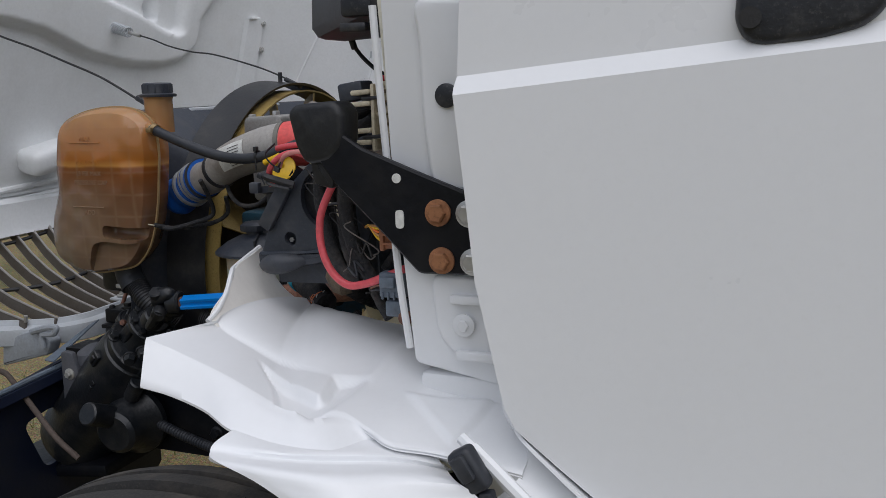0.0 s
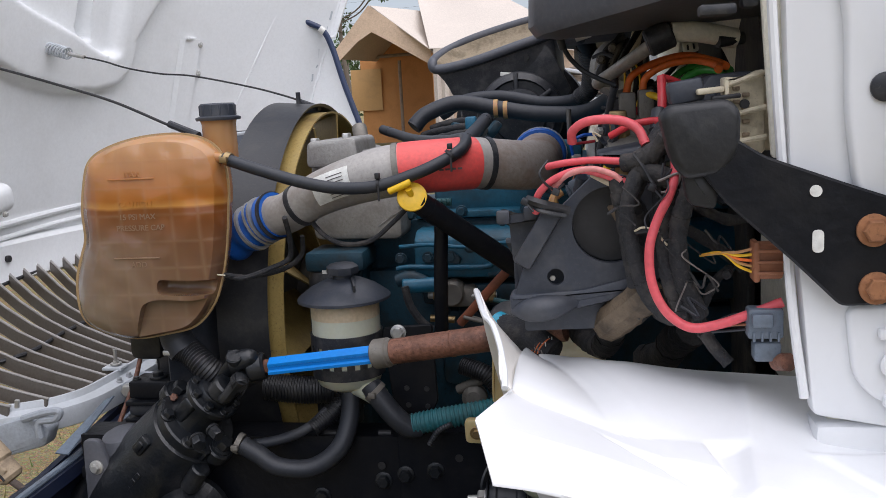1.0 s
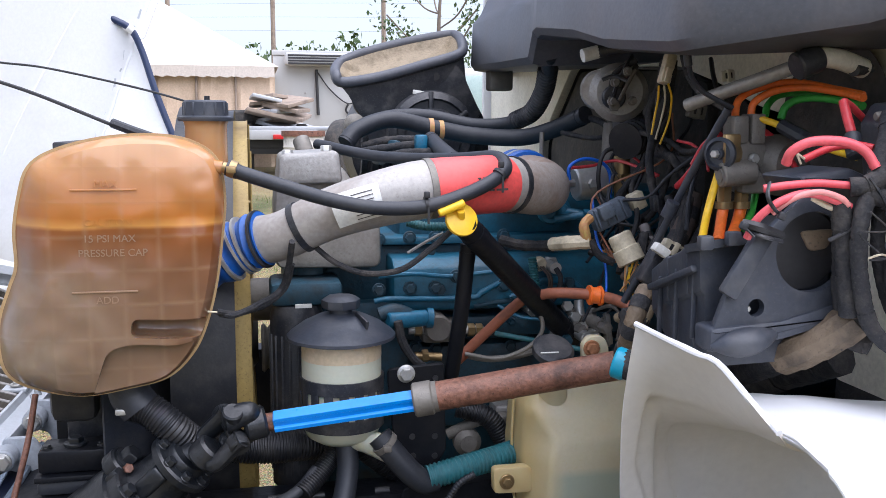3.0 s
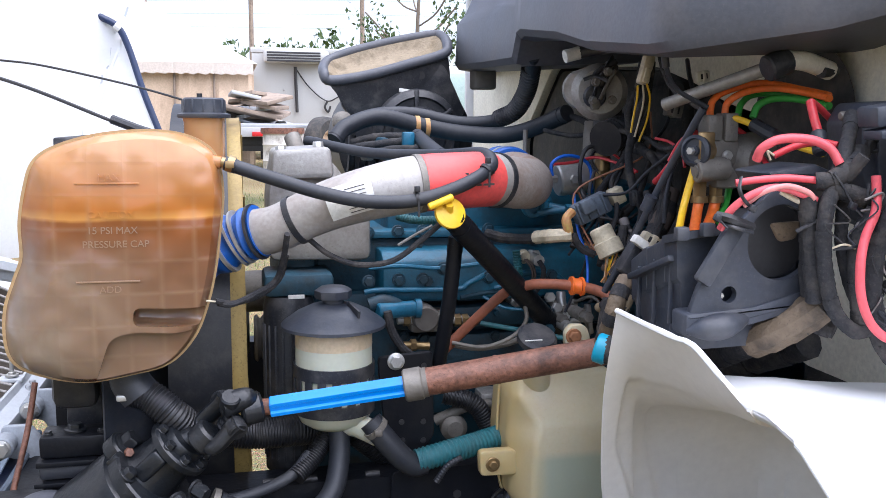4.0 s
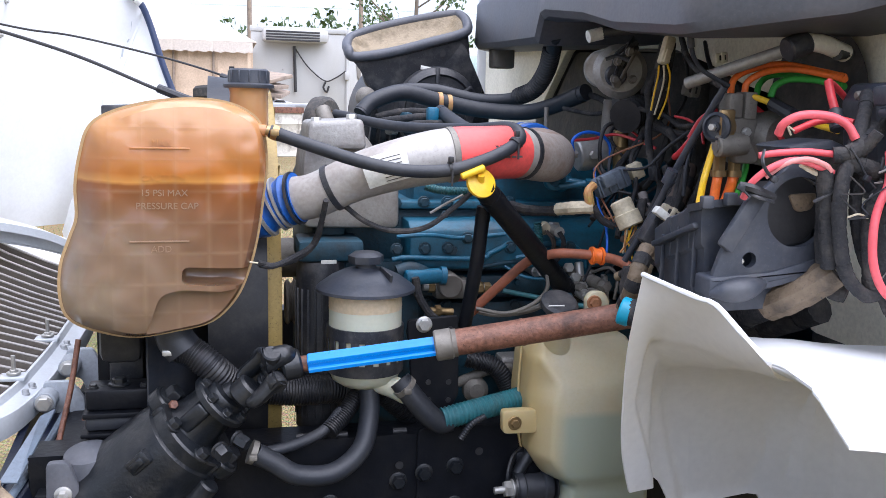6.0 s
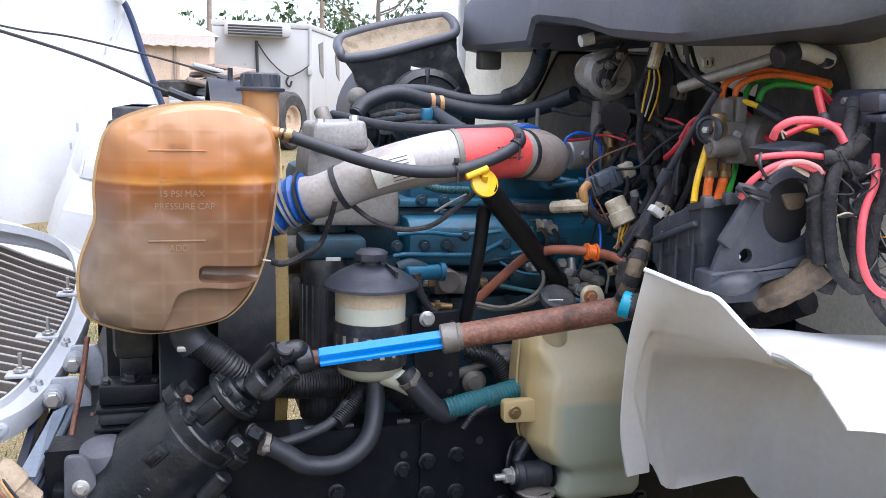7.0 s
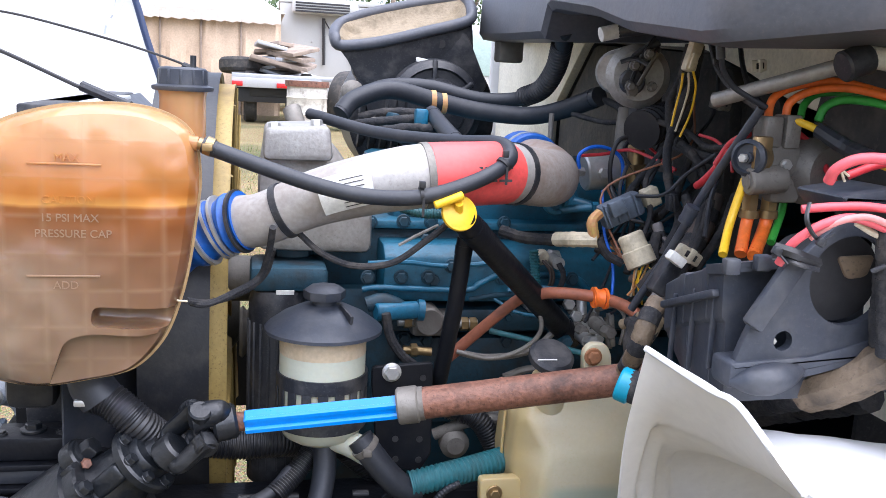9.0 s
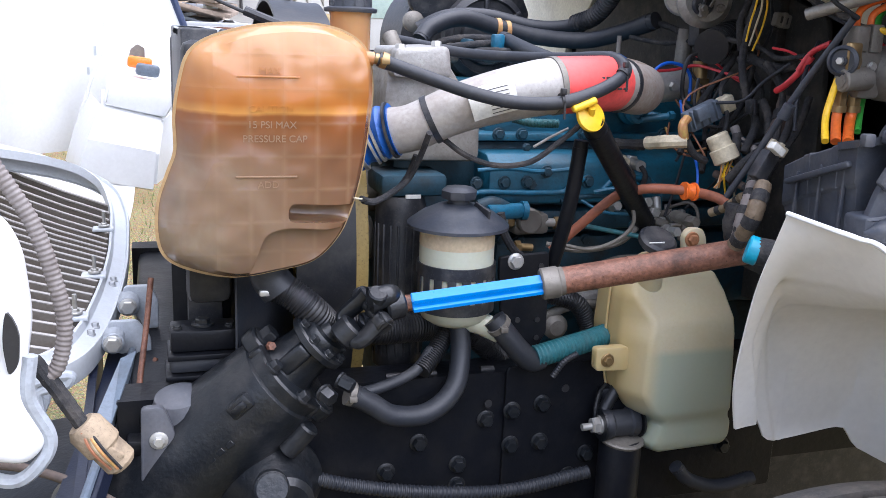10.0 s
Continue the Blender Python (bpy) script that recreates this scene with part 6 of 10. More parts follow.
rows = []
for i in range(161):
    z = 1.14 + 1.6 * i / 160
    row = []
    for k in range(221):
        y = 1.5 + (bead_y(z) - 1.5) * k / 220
        up = 0.045 * step(edge_depth(y, z, PRESS_LOW), 0.024) - 0.055 * step(edge_depth(y, z, PRESS_HIGH), 0.030) - 0.16 * step(edge_depth(y, z, SLOT), 0.016)
        up += 0.004 * math.sin(y * 5.1 + z * 2.3) + 0.003 * math.sin(z * 8.7 - y * 3.1)
        row.append((hood_x(y, z) + up, y, z))
    tube_x, tube_y = -2.078 - 0.352 * (z - 2.296), 4.185 + 0.1159 * (z - 2.296)
    bx, by = row[-1][0], row[-1][1]
    if z < 2.02:
        row += [(bx + (tube_x - bx) * f, by + (tube_y - by) * f + 0.012 * math.sin(math.pi * f), z) for f in (0.34, 0.67, 1.0)]
    else:
        row += [(bx + 0.012 * f, by - 0.004 * f, z) for f in (1, 2, 3)]
    rows.append(row)
part("shell", grid_sheet(rows, 0.006), HOOD_WHITE, hood, sharp=60)


def on_hood(y, z, off=0.006):
    return Vector((hood_x(y, z) + off, y, z))


rnd = random.Random(77)
part("seam_lip", pipe([on_hood(bead_y(z) - 0.004, z, 0.006 + rnd.uniform(-0.002, 0.003)) for z in [1.2 + 0.05 * k for k in range(25)]], 0.007, 7), HOOD_WHITE, hood, "folded seam with sealer")
for k in range(13):
    z = 1.45 + 0.055 * k + rnd.uniform(-0.015, 0.015)
    part("sealer_dab", sweep(smooth_path([on_hood(bead_y(z) - 0.018, z, 0.006), on_hood(bead_y(z) - 0.020 + rnd.uniform(-0.006, 0.006), z + rnd.uniform(0.012, 0.04), 0.006)], 3), rnd.uniform(0.004, 0.008), 6, flat=0.6), GREYWHITE, hood)
part("stiffener", grid_sheet([[on_hood(3.694 + 0.006 * (z - 1.646) / 0.36 + o, z, 0.004 + h) for o, h in ((-0.042, 0.0), (-0.034, 0.016), (0.030, 0.016), (0.038, 0.0))] for z in [1.60 + 0.41 * k / 12 for k in range(13)]], 0.003), HOOD_WHITE, hood, "flat folded stiffener strip")
part("stiffener_cap", box(on_hood(3.700, 2.014, 0.012), (0.018, 0.075, 0.012), 0.004), HOOD_WHITE, hood)
for y, z in ((3.742, 1.872), (3.735, 1.99)):
    part("bolt", hexbolt(on_hood(y, z, 0.012), (1, 0, 0.2), 0.018, 0.012, 0.014), STEEL, hood)
part("crease", pipe([on_hood(3.86 + 0.03 * k, 1.50 + 0.12 * k, 0.001) for k in range(7)], 0.006, 6), HOOD_WHITE, hood)
part("low_boss", box(on_hood(2.70, 1.452, 0.055), (0.13, 0.215, 0.10), 0.035, (12, 8, -6), 4), HOOD_WHITE, hood, "moulded boss low on the inner side")
part("boss_screw", hexbolt(on_hood(2.742, 1.410, 0.125), (1, 0, -0.2), 0.014, 0.01, 0.010), STEEL, hood)
for z0, out_, r_ in ((1.345, 0.010, 0.012), (1.300, 0.018, 0.009), (1.180, 0.026, 0.014)):
    part("lower_pressing", pipe([on_hood(y, z0 + 0.06 * (y - 2.7), out_) for y in (2.0, 2.3, 2.7, 3.1, 3.4, 3.6)], r_, 8), HOOD_WHITE, hood)
part("lower_ledge", grid_sheet([[on_hood(y, z, o) for z, o in ((1.30, 0.012), (1.285, 0.05), (1.20, 0.07), (1.165, 0.09))] for y in [2.0 + 0.1 * k for k in range(17)]], 0.004), HOOD_WHITE, hood)
part("ledge_hole", rod(on_hood(2.86, 1.243, 0.055), on_hood(2.86, 1.243, 0.075), 0.012, 12), FARBLACK, hood)
# lamp pocket on the far side of the hood
SHELF = [(-2.118, 3.7, 1.462), (-1.905, 3.7, 1.436), (-1.89, 3.7, 1.38), (-1.93, 3.7, 1.315), (-2.14, 3.7, 1.36)]
part("lamp_shelf", slab(round_outline(xz(SHELF), 0.012), "y", 3.68, 4.02, 0.012), HOOD_WHITE, hood)
part("lamp_back", slab(round_outline(xz([(-2.10, 3.9, 1.59), (-1.90, 3.9, 1.555), (-1.89, 3.9, 1.43), (-2.13, 3.9, 1.455)]), 0.014), "y", 3.90, 4.0, 0.008), HOOD_WHITE, hood)
part("lamp_hole", slab(round_outline(xz([(-2.045, 3.7, 1.545), (-2.02, 3.7, 1.565), (-1.995, 3.7, 1.55), (-1.995, 3.7, 1.50), (-2.055, 3.7, 1.50)]), 0.006), "y", 3.893, 3.902), ALU_DARK, hood)
part("marker_lamp", box((-2.012, 3.80, 1.502), (0.085, 0.07, 0.040), 0.010, (0, 7, 0)), ORANGELENS, hood, "amber marker lamp back")
part("marker_plug", box((-1.985, 3.74, 1.478), (0.082, 0.06, 0.042), 0.012, (0, 8, 0)), GREYCONN, hood)
part("lower_valance", grid_sheet(refine([[(-2.55, 3.80, 1.22), (-2.35, 3.70, 1.18), (-2.22, 3.64, 1.14), (-2.04, 3.61, 1.105)], [(-2.53, 3.74, 1.14), (-2.34, 3.63, 1.11), (-2.21, 3.57, 1.07), (-2.045, 3.55, 1.045)], [(-2.50, 3.66, 1.04), (-2.32, 3.56, 1.02), (-2.20, 3.52, 1.0), (-2.06, 3.50, 0.98)]], 4), 0.006), HOOD_WHITE, hood, "white lower edge of the hood")
part("side_pocket", grid_sheet([[(-2.147, 3.72, 1.352), (-1.946, 3.72, 1.300)], [(-2.187, 3.60, 1.243), (-1.966, 3.60, 1.198)], [(-2.225, 3.60, 1.133), (-1.978, 3.60, 1.090)], [(-2.225, 3.75, 1.10), (-1.978, 3.75, 1.06)]], 0.02), HOOD_WHITE, hood, "sloping pressed pocket")
part("pocket_side", grid_sheet([[(-2.147, 3.72, 1.352), (-2.20, 4.0, 1.37)], [(-2.187, 3.60, 1.243), (-2.26, 4.0, 1.25)], [(-2.225, 3.60, 1.133), (-2.30, 4.0, 1.12)]], 0.01), HOOD_WHITE, hood)
part("pocket_side", grid_sheet([[(-1.946, 3.72, 1.300), (-1.90, 4.05, 1.31)], [(-1.966, 3.60, 1.198), (-1.90, 4.05, 1.2)], [(-1.978, 3.60, 1.090), (-1.90, 4.05, 1.08)]], 0.01), HOOD_WHITE, hood)
part("pocket_top", grid_sheet([[(-2.147, 3.72, 1.352), (-1.946, 3.72, 1.300)], [(-2.16, 4.02, 1.38), (-1.92, 4.05, 1.33)]], 0.01), HOOD_WHITE, hood)
for k in range(9):
    y = 3.62 + 0.01 * k
    part("sealer_dab", sweep([Vector((-2.235 + 0.028 * k, 3.593, 1.13 - 0.006 * k + rnd.uniform(-0.006, 0.006))), Vector((-2.225 + 0.028 * k, 3.593, 1.128 - 0.006 * k))], rnd.uniform(0.003, 0.006), 6), GREYLOOM, hood)

# grille, tipped with the hood and lying face down, with separate slats
gr = base("grille", (-2.35, 2.2, 1.05), "slatted truck grille with bright edges in a white surround", "grille")


LIP = smooth_path([(-2.7, 3.47, 1.24), (-2.3, 3.46, 1.18), (-2.12, 3.40, 1.12), (-2.06, 3.25, 1.055), (-2.05, 3.0, 1.0), (-2.05, 2.75, 0.99), (-2.062, 2.5, 0.98), (-2.09, 2.28, 0.965), (-2.14, 2.165, 0.952), (-2.25, 2.08, 0.945), (-2.5, 2.0, 0.94), (-2.9, 1.96, 0.93)], 6)


def lip(y):
    for a, b in zip(LIP, LIP[1:]):
        if b.y <= y <= a.y:
            f = (y - a.y) / (b.y - a.y - 1e-9)
            return a.x + f * (b.x - a.x), a.z + f * (b.z - a.z)
    return LIP[30].x, LIP[30].z


for k in range(26):
    y = 1.98 + k * 0.05
    x1, z1 = lip(y)
    lean = 0.28 + 0.75 * max(0.0, y - 2.1)
    run = min(0.86 + x1 + 2.06, 0.80)
    near_ = Vector((x1 - 0.055, y + 0.01, z1 + 0.032))
    s_lip = [near_ + Vector((-f * run, lean * f * run - 0.10 * lean * math.sin(math.pi * f) * run, (0.23 + 0.08 * lean) * f * run - 0.03 * math.sin(math.pi * f))) for f in [j / 6 for j in range(7)]]
    s_ = part("slat", grid_sheet([[p + Vector((0, -0.006, -0.030)) for p in s_lip], [p + Vector((0, 0.004, 0.0)) for p in s_lip]], 0.007), GRILLE_M, gr)
    part("bright_edge", sweep([p + Vector((0, 0.004, 0.002)) for p in s_lip], 0.0042, 6), GRILLE_EDGE, s_)
    part("bright_edge", sweep([p + Vector((0, -0.010, -0.029)) for p in s_lip], 0.0030, 6), GRILLE_EDGE, s_)
for f_ in (0.38, 0.85):
    part("cross_bar", pipe([(lip(y)[0] - 0.055 - 0.8 * f_, y + 0.01 + (0.28 + 0.75 * max(0.0, y - 2.1)) * 0.8 * f_, lip(y)[1] + (0.23 + 0.08 * (0.28 + 0.75 * max(0.0, y - 2.1))) * 0.8 * f_) for y in (2.0, 2.2, 2.4, 2.6, 2.9)], 0.007, 8), FARBLACK, gr)
band = []
for k, p in enumerate(LIP):
    t = (LIP[min(k + 1, len(LIP) - 1)] - LIP[max(k - 1, 0)]).normalized()
    n = Vector((t.y, -t.x, 0)).normalized()
    band.append([p + n * a + Vector((0, 0, b)) for a, b in ((0.010, -0.040), (0.002, -0.036), (-0.003, 0.004), (0.0, 0.016), (0.005, 0.017), (0.009, 0.008), (0.040, 0.020), (0.046, 0.036), (0.052, 0.037), (0.056, 0.010))])
# white surround, greyed in its colour because little light reaches it
part("surround", grid_sheet(band, 0.003), GREYWHITE, gr, sharp=28)
for y in (2.35, 2.64, 3.07):
    x, z = lip(y)
    part("stud", join(rod((x - 0.068, y, z + 0.03), (x - 0.068, y, z + 0.088), 0.005), hexbolt((x - 0.068, y, z + 0.045), (0, 0, 1), 0.016, 0.01, 0.016)), STEEL, gr)
    part("pad", box((x - 0.070, y, z + 0.036), (0.06, 0.05, 0.010), 0.004), GREYWHITE, gr)
for y in (2.30, 2.34, 2.62, 2.66):
    x, z = lip(y)
    part("clip_bolt", hexbolt((x - 0.026, y, z + 0.012), (0, 0, 1), 0.014, 0.012, 0.010), GALV, gr)
part("end_bar", pipe([(-2.86, y, 1.32) for y in (1.9, 2.2, 2.6, 3.0)], 0.014, 8), HOOD_WHITE, gr)

# hood hinges, stay rod and bumper
for kc, pc in (((-2.037, 2.450, 1.004), (-2.005, 2.470, 0.982)), ((-2.066, 2.300, 0.967), (-2.022, 2.320, 0.938))):
    kc, pc = Vector(kc), Vector(pc)
    part("hinge_knuckle", rod(kc - Vector((0, 0.035, 0)), kc + Vector((0, 0.035, 0)), 0.024, 18, 0.003), GREYBRACKET, hood)
    part("hinge_arm", slab(round_outline([(kc.x - 0.01, kc.z + 0.035), (kc.x + 0.05, kc.z + 0.035), (pc.x + 0.035, pc.z + 0.02), (pc.x + 0.035, pc.z - 0.05), (pc.x, pc.z - 0.05), (pc.x - 0.01, pc.z - 0.02), (kc.x - 0.02, kc.z - 0.03)], 0.01, 3), "y", kc.y + 0.012, kc.y + 0.03, 0.004), GREYBRACKET, hood)
    part("bolt", hexbolt(kc - Vector((0, 0.037, 0)), (0, -1, 0), 0.03, 0.014, 0.02), STEEL, hood)
hs = base("hood_stay", (-2.03, 2.2, 0.7), "thin rusty steel rod beside the radiator", "rod")
part("rod", pipe([(-1.982, 2.220, 1.124), (-1.994, 2.180, 1.031), (-2.011, 2.100, 0.929), (-2.022, 2.020, 0.836), (-2.028, 1.965, 0.765)], 0.0062, 10), RUST, hs)
part("thin_rod", pipe([(-1.979, 2.250, 0.932), (-1.995, 2.200, 0.890), (-2.015, 2.150, 0.864)], 0.006, 8), RUST, hs)
bu = base("front_bumper", (-2.2, 2.0, 0.3), "dark navy moulded front bumper with a pale trim edge", "bumper")
BE = [(-2.025, 2.42, 0.945), (-2.042, 2.2, 0.914), (-2.069, 2.0, 0.889), (-2.097, 1.8, 0.864), (-2.124, 1.6, 0.838), (-2.16, 1.35, 0.81), (-2.22, 1.05, 0.78)]
skin_o = [(p[1], p[2]) for p in BE] + [(1.05, 0.30), (1.6, 0.22), (2.2, 0.22), (2.42, 0.40)]
skin = part("skin", slab(skin_o, "x", -2.115, -2.098, 0.0), NAVY, bu)
cut_out(skin, slab(round_outline([(1.85, 0.745), (1.97, 0.765), (2.035, 0.69), (2.045, 0.602), (1.913, 0.585)], 0.03, 4), "x", -2.3, -1.9))
part("top_fold", grid_sheet([[(p[0] + 0.028, p[1], p[2] - 0.03), (p[0] + 0.02, p[1], p[2] - 0.004), (p[0], p[1], p[2]), (p[0] - 0.05, p[1], p[2] - 0.012)] for p in BE], 0.004), NAVY, bu)
part("trim_edge", pipe([(p[0] + 0.004, p[1], p[2] + 0.003) for p in BE], 0.0085, 8), SLATEBAR, bu, "pale worn trim edge")
part("skid", box((-2.15, 2.4, 0.55), (0.5, 0.9, 0.04), 0.01, (0, -8, 0)), BLACKPAINT, bu)
part("cross_tray", box((-1.985, 2.2, 0.86), (0.10, 0.5, 0.03), 0.006, (0, 6, 0)), BLACKPAINT, bu)
part("tray_strip", grid_sheet([[(-2.043, 2.100, 0.990), (-2.013, 2.100, 1.004)], [(-2.094, 1.950, 0.911), (-2.061, 1.950, 0.908)]], 0.004), SLATEBAR, bu)
part("bolt", hexbolt((-2.04, 2.06, 0.925), (0, -0.3, 1), 0.018, 0.01, 0.014), STEEL, bu)
sb_ = base("spring_hanger", (-1.95, 1.97, 0.70), "blue-grey cast spring hanger at the front of the frame rail", "spring hanger")
part("dome", lathe([(0.0, 0.030), (0.025, 0.028), (0.045, 0.018), (0.052, 0.0), (0.053, -0.03), (0.053, -0.12), (0.0, -0.12)], (-1.935, 1.985, 0.935), (-0.1, -0.2, 1), 30), COWL_M, sb_)
part("web", slab(round_outline(xz([(-2.005, 1.95, 0.955), (-1.965, 1.95, 0.955), (-1.945, 1.95, 0.90), (-1.955, 1.95, 0.78), (-2.01, 1.95, 0.80)]), 0.012, 3), "y", 1.925, 1.945, 0.004), COWL_M, sb_)
part("bolt", hexbolt((-1.975, 1.924, 0.89), (0, -1, 0), 0.018, 0.014, 0.017), STEEL, sb_)
# rubber mount stack on the radiator support
mt = base("radiator_mount", (-1.86, 2.07, 0.95), "black bolted rubber mount block on the radiator support", "mount")
M0 = Vector((-1.884, 2.095, 1.040))
part("upper_block", box(M0 + Vector((0, 0, -0.006)), (0.128, 0.08, 0.044), 0.006), BLACKPAINT, mt)
part("upper_plate", box(M0 + Vector((0.004, 0, -0.036)), (0.148, 0.105, 0.012), 0.003), BLACKPAINT, mt)
part("rubber", box(M0 + Vector((0.002, 0, -0.056)), (0.138, 0.09, 0.03), 0.009), RUBBER, mt)
part("lower_plate", box(M0 + Vector((0.0, 0, -0.078)), (0.150, 0.105, 0.010), 0.003), BLACKPAINT, mt)
part("bolt", hexbolt(M0 + Vector((0, -0.005, 0.018)), (0, 0, 1), 0.026, 0.014, 0.022), CASTBLACK, mt)
for dx_ in (-0.050, 0.052):
    part("bolt", hexbolt(M0 + Vector((dx_, -0.02, 0.016)), (0, 0, 1), 0.014, 0.008, 0.010), CASTBLACK, mt)
part("foot", box(M0 + Vector((0.0, 0.02, -0.16)), (0.13, 0.1, 0.16), 0.01), BLACKPAINT, mt)
lb = base("hood_latch_bracket", (-2.248, 2.050, 0.920), "grey cast latch bracket under the grille", "bracket")
part("body", slab(round_outline(xz([(-2.374, 2.050, 0.926), (-2.225, 2.050, 0.968), (-2.208, 2.050, 0.957), (-2.170, 2.050, 0.935), (-2.189, 2.050, 0.890), (-2.387, 2.050, 0.835)]), 0.01), "y", 2.05, 2.10, 0.008), GREYBRACKET, lb)
part("hook", pipe([(-2.234, 2.040, 0.965), (-2.170, 2.040, 0.983), (-2.132, 2.040, 0.986), (-2.144, 2.040, 0.966), (-2.189, 2.040, 0.957), (-2.191, 2.040, 0.916)], 0.010, 8), GREYBRACKET, lb)
part("stud", rod((-2.231, 2.020, 1.002), (-2.228, 2.020, 1.022), 0.006, 8), STEEL, lb)
# headlamp wiring that hangs at the hood's near side
hw = base("headlamp_loom", (-2.11, 1.7, 1.0), "grey corrugated headlamp loom with a dusty taped connector", "cable")
part("loom", corrugated([(-2.20, 1.70, 1.47), (-2.165, 1.70, 1.41), (-2.138, 1.70, 1.358), (-2.117, 1.70, 1.289), (-2.102, 1.70, 1.205), (-2.113, 1.70, 1.138), (-2.135, 1.70, 1.112)], 0.0125, 0.008, 0.12), GREYLOOM, hw)
part("taped_tail", wrapped([(-2.15, 1.70, 1.145), (-2.122, 1.70, 1.10), (-2.098, 1.70, 1.055), (-2.078, 1.70, 1.018)], 0.013, 7), TAPE, hw)
part("connector", join(lathe([(0.0, 0.0), (0.022, 0.0), (0.030, 0.010), (0.031, 0.05), (0.026, 0.056), (0.027, 0.09), (0.020, 0.098), (0, 0.098)], (-2.088, 1.70, 1.035), (0.62, 0.0, -0.78), 14), box((-2.045, 1.688, 0.985), (0.035, 0.03, 0.03), 0.006, (0, 38, 0))), DUSTY, hw, "dusty ivory plug body")
for k in range(4):
    part("wire", pipe([(-2.085 + 0.004 * k, 1.676, 1.03), (-2.07 + 0.006 * k, 1.666, 1.0), (-2.045 + 0.005 * k, 1.674, 0.965)], 0.0026, 6), (BROWNCONN, TANTAPE, COPPER, TAPE)[k], hw)
hose("sensor_cable", [(-2.40, 1.96, 0.845), (-2.253, 1.930, 0.868), (-2.134, 1.872, 0.855), (-2.033, 1.838, 0.802), (-1.95, 1.825, 0.735), (-1.88, 1.83, 0.68)], 0.0085, BROWNRUB, "brown cloth-covered cable drooping over the bumper", "cable", 10)
hf = base("headlamp_housing", (-2.2, 1.66, 1.0), "white back of the headlamp housing on the tipped hood", "headlamp")
part("shell", slab(round_outline(xz([(-2.30, 1.66, 1.43), (-2.170, 1.66, 1.376), (-2.148, 1.66, 1.328), (-2.140, 1.66, 1.226), (-2.158, 1.66, 1.122), (-2.130, 1.66, 1.028), (-2.160, 1.66, 0.995), (-2.32, 1.66, 1.03)]), 0.03, 4), "y", 1.64, 1.69, 0.02, 4), WHITE, hf)
part("opening", slab(round_outline(xz([(-2.172, 1.65, 1.250), (-2.155, 1.65, 1.213), (-2.160, 1.65, 1.161), (-2.174, 1.65, 1.145), (-2.180, 1.65, 1.197)]), 0.02, 3), "y", 1.633, 1.645), FARBLACK, hf)
part("lens_rim", pipe([(-2.25, 1.68, 0.985), (-2.185, 1.665, 0.965), (-2.145, 1.66, 0.992), (-2.128, 1.66, 1.035), (-2.152, 1.65, 1.105), (-2.146, 1.65, 1.17)], 0.011, 8), GREYBRACKET, hf)
part("inner_rib", pipe([(-2.24, 1.632, 1.36), (-2.20, 1.632, 1.30), (-2.195, 1.632, 1.10), (-2.21, 1.632, 1.03)], 0.010, 8), WHITE, hf)


def clamp(place, along, r, parent, material=None):
    a = Vector(along).normalized()
    p = Vector(place)
    part("clamp_band", rod(p - a * 0.006, p + a * 0.006, r + 0.002, 22), material or ALU_DARK, parent, "steel hose clamp")
    side = a.cross(Vector((0, 0, 1))).normalized()
    if side.y > 0:
        side = -side
    part("clamp_screw", box(p + side * (r + 0.006), (0.016, 0.012, 0.012), 0.002), material or ALU_DARK, parent)


# ---- coolant vent hose looped over the charge pipe ----
hose("vent_hose", [(-1.578, 1.893, 1.600), (-1.496, 1.880, 1.573), (-1.404, 1.870, 1.545), (-1.321, 1.860, 1.530), (-1.237, 1.852, 1.532), (-1.159, 1.860, 1.553), (-1.099, 1.885, 1.578), (-1.069, 1.925, 1.598), (-1.075, 1.990, 1.614), (-1.135, 2.120, 1.606), (-1.251, 2.350, 1.604), (-1.377, 2.540, 1.628)], 0.0128, RUBBER, "black rubber vent hose looping from the header tank")
vb_ = base("hose_fitting", (-1.6, 1.89, 1.6), "brass hose tail with spring clamp on the header tank", "hose clamp")
clamp((-1.568, 1.892, 1.598), (0.9, -0.1, -0.35), 0.0132, vb_, BRASS)
part("tail", rod((-1.584, 1.895, 1.602), (-1.568, 1.892, 1.597), 0.010), BRASS, vb_)
for i, (c, d) in enumerate((((-1.235, 1.853, 1.535), (1, 0, 0.05)), ((-1.090, 1.890, 1.586), (0.6, 0.2, 0.6)))):
    z1 = base("cable_tie", c, "black plastic cable tie around the hose", "cable tie", group="cable ties")
    part("band", rod(Vector(c) - Vector(d).normalized() * 0.003, Vector(c) + Vector(d).normalized() * 0.003, 0.0145, 16), FARBLACK, z1)
    part("head", box(Vector(c) + Vector((0, -0.008, 0.018)), (0.010, 0.012, 0.012), 0.002), FARBLACK, z1)
    part("tail", box(Vector(c) + Vector((0.002, -0.014, -0.018)), (0.004, 0.002, 0.03), 0), FARBLACK, z1)

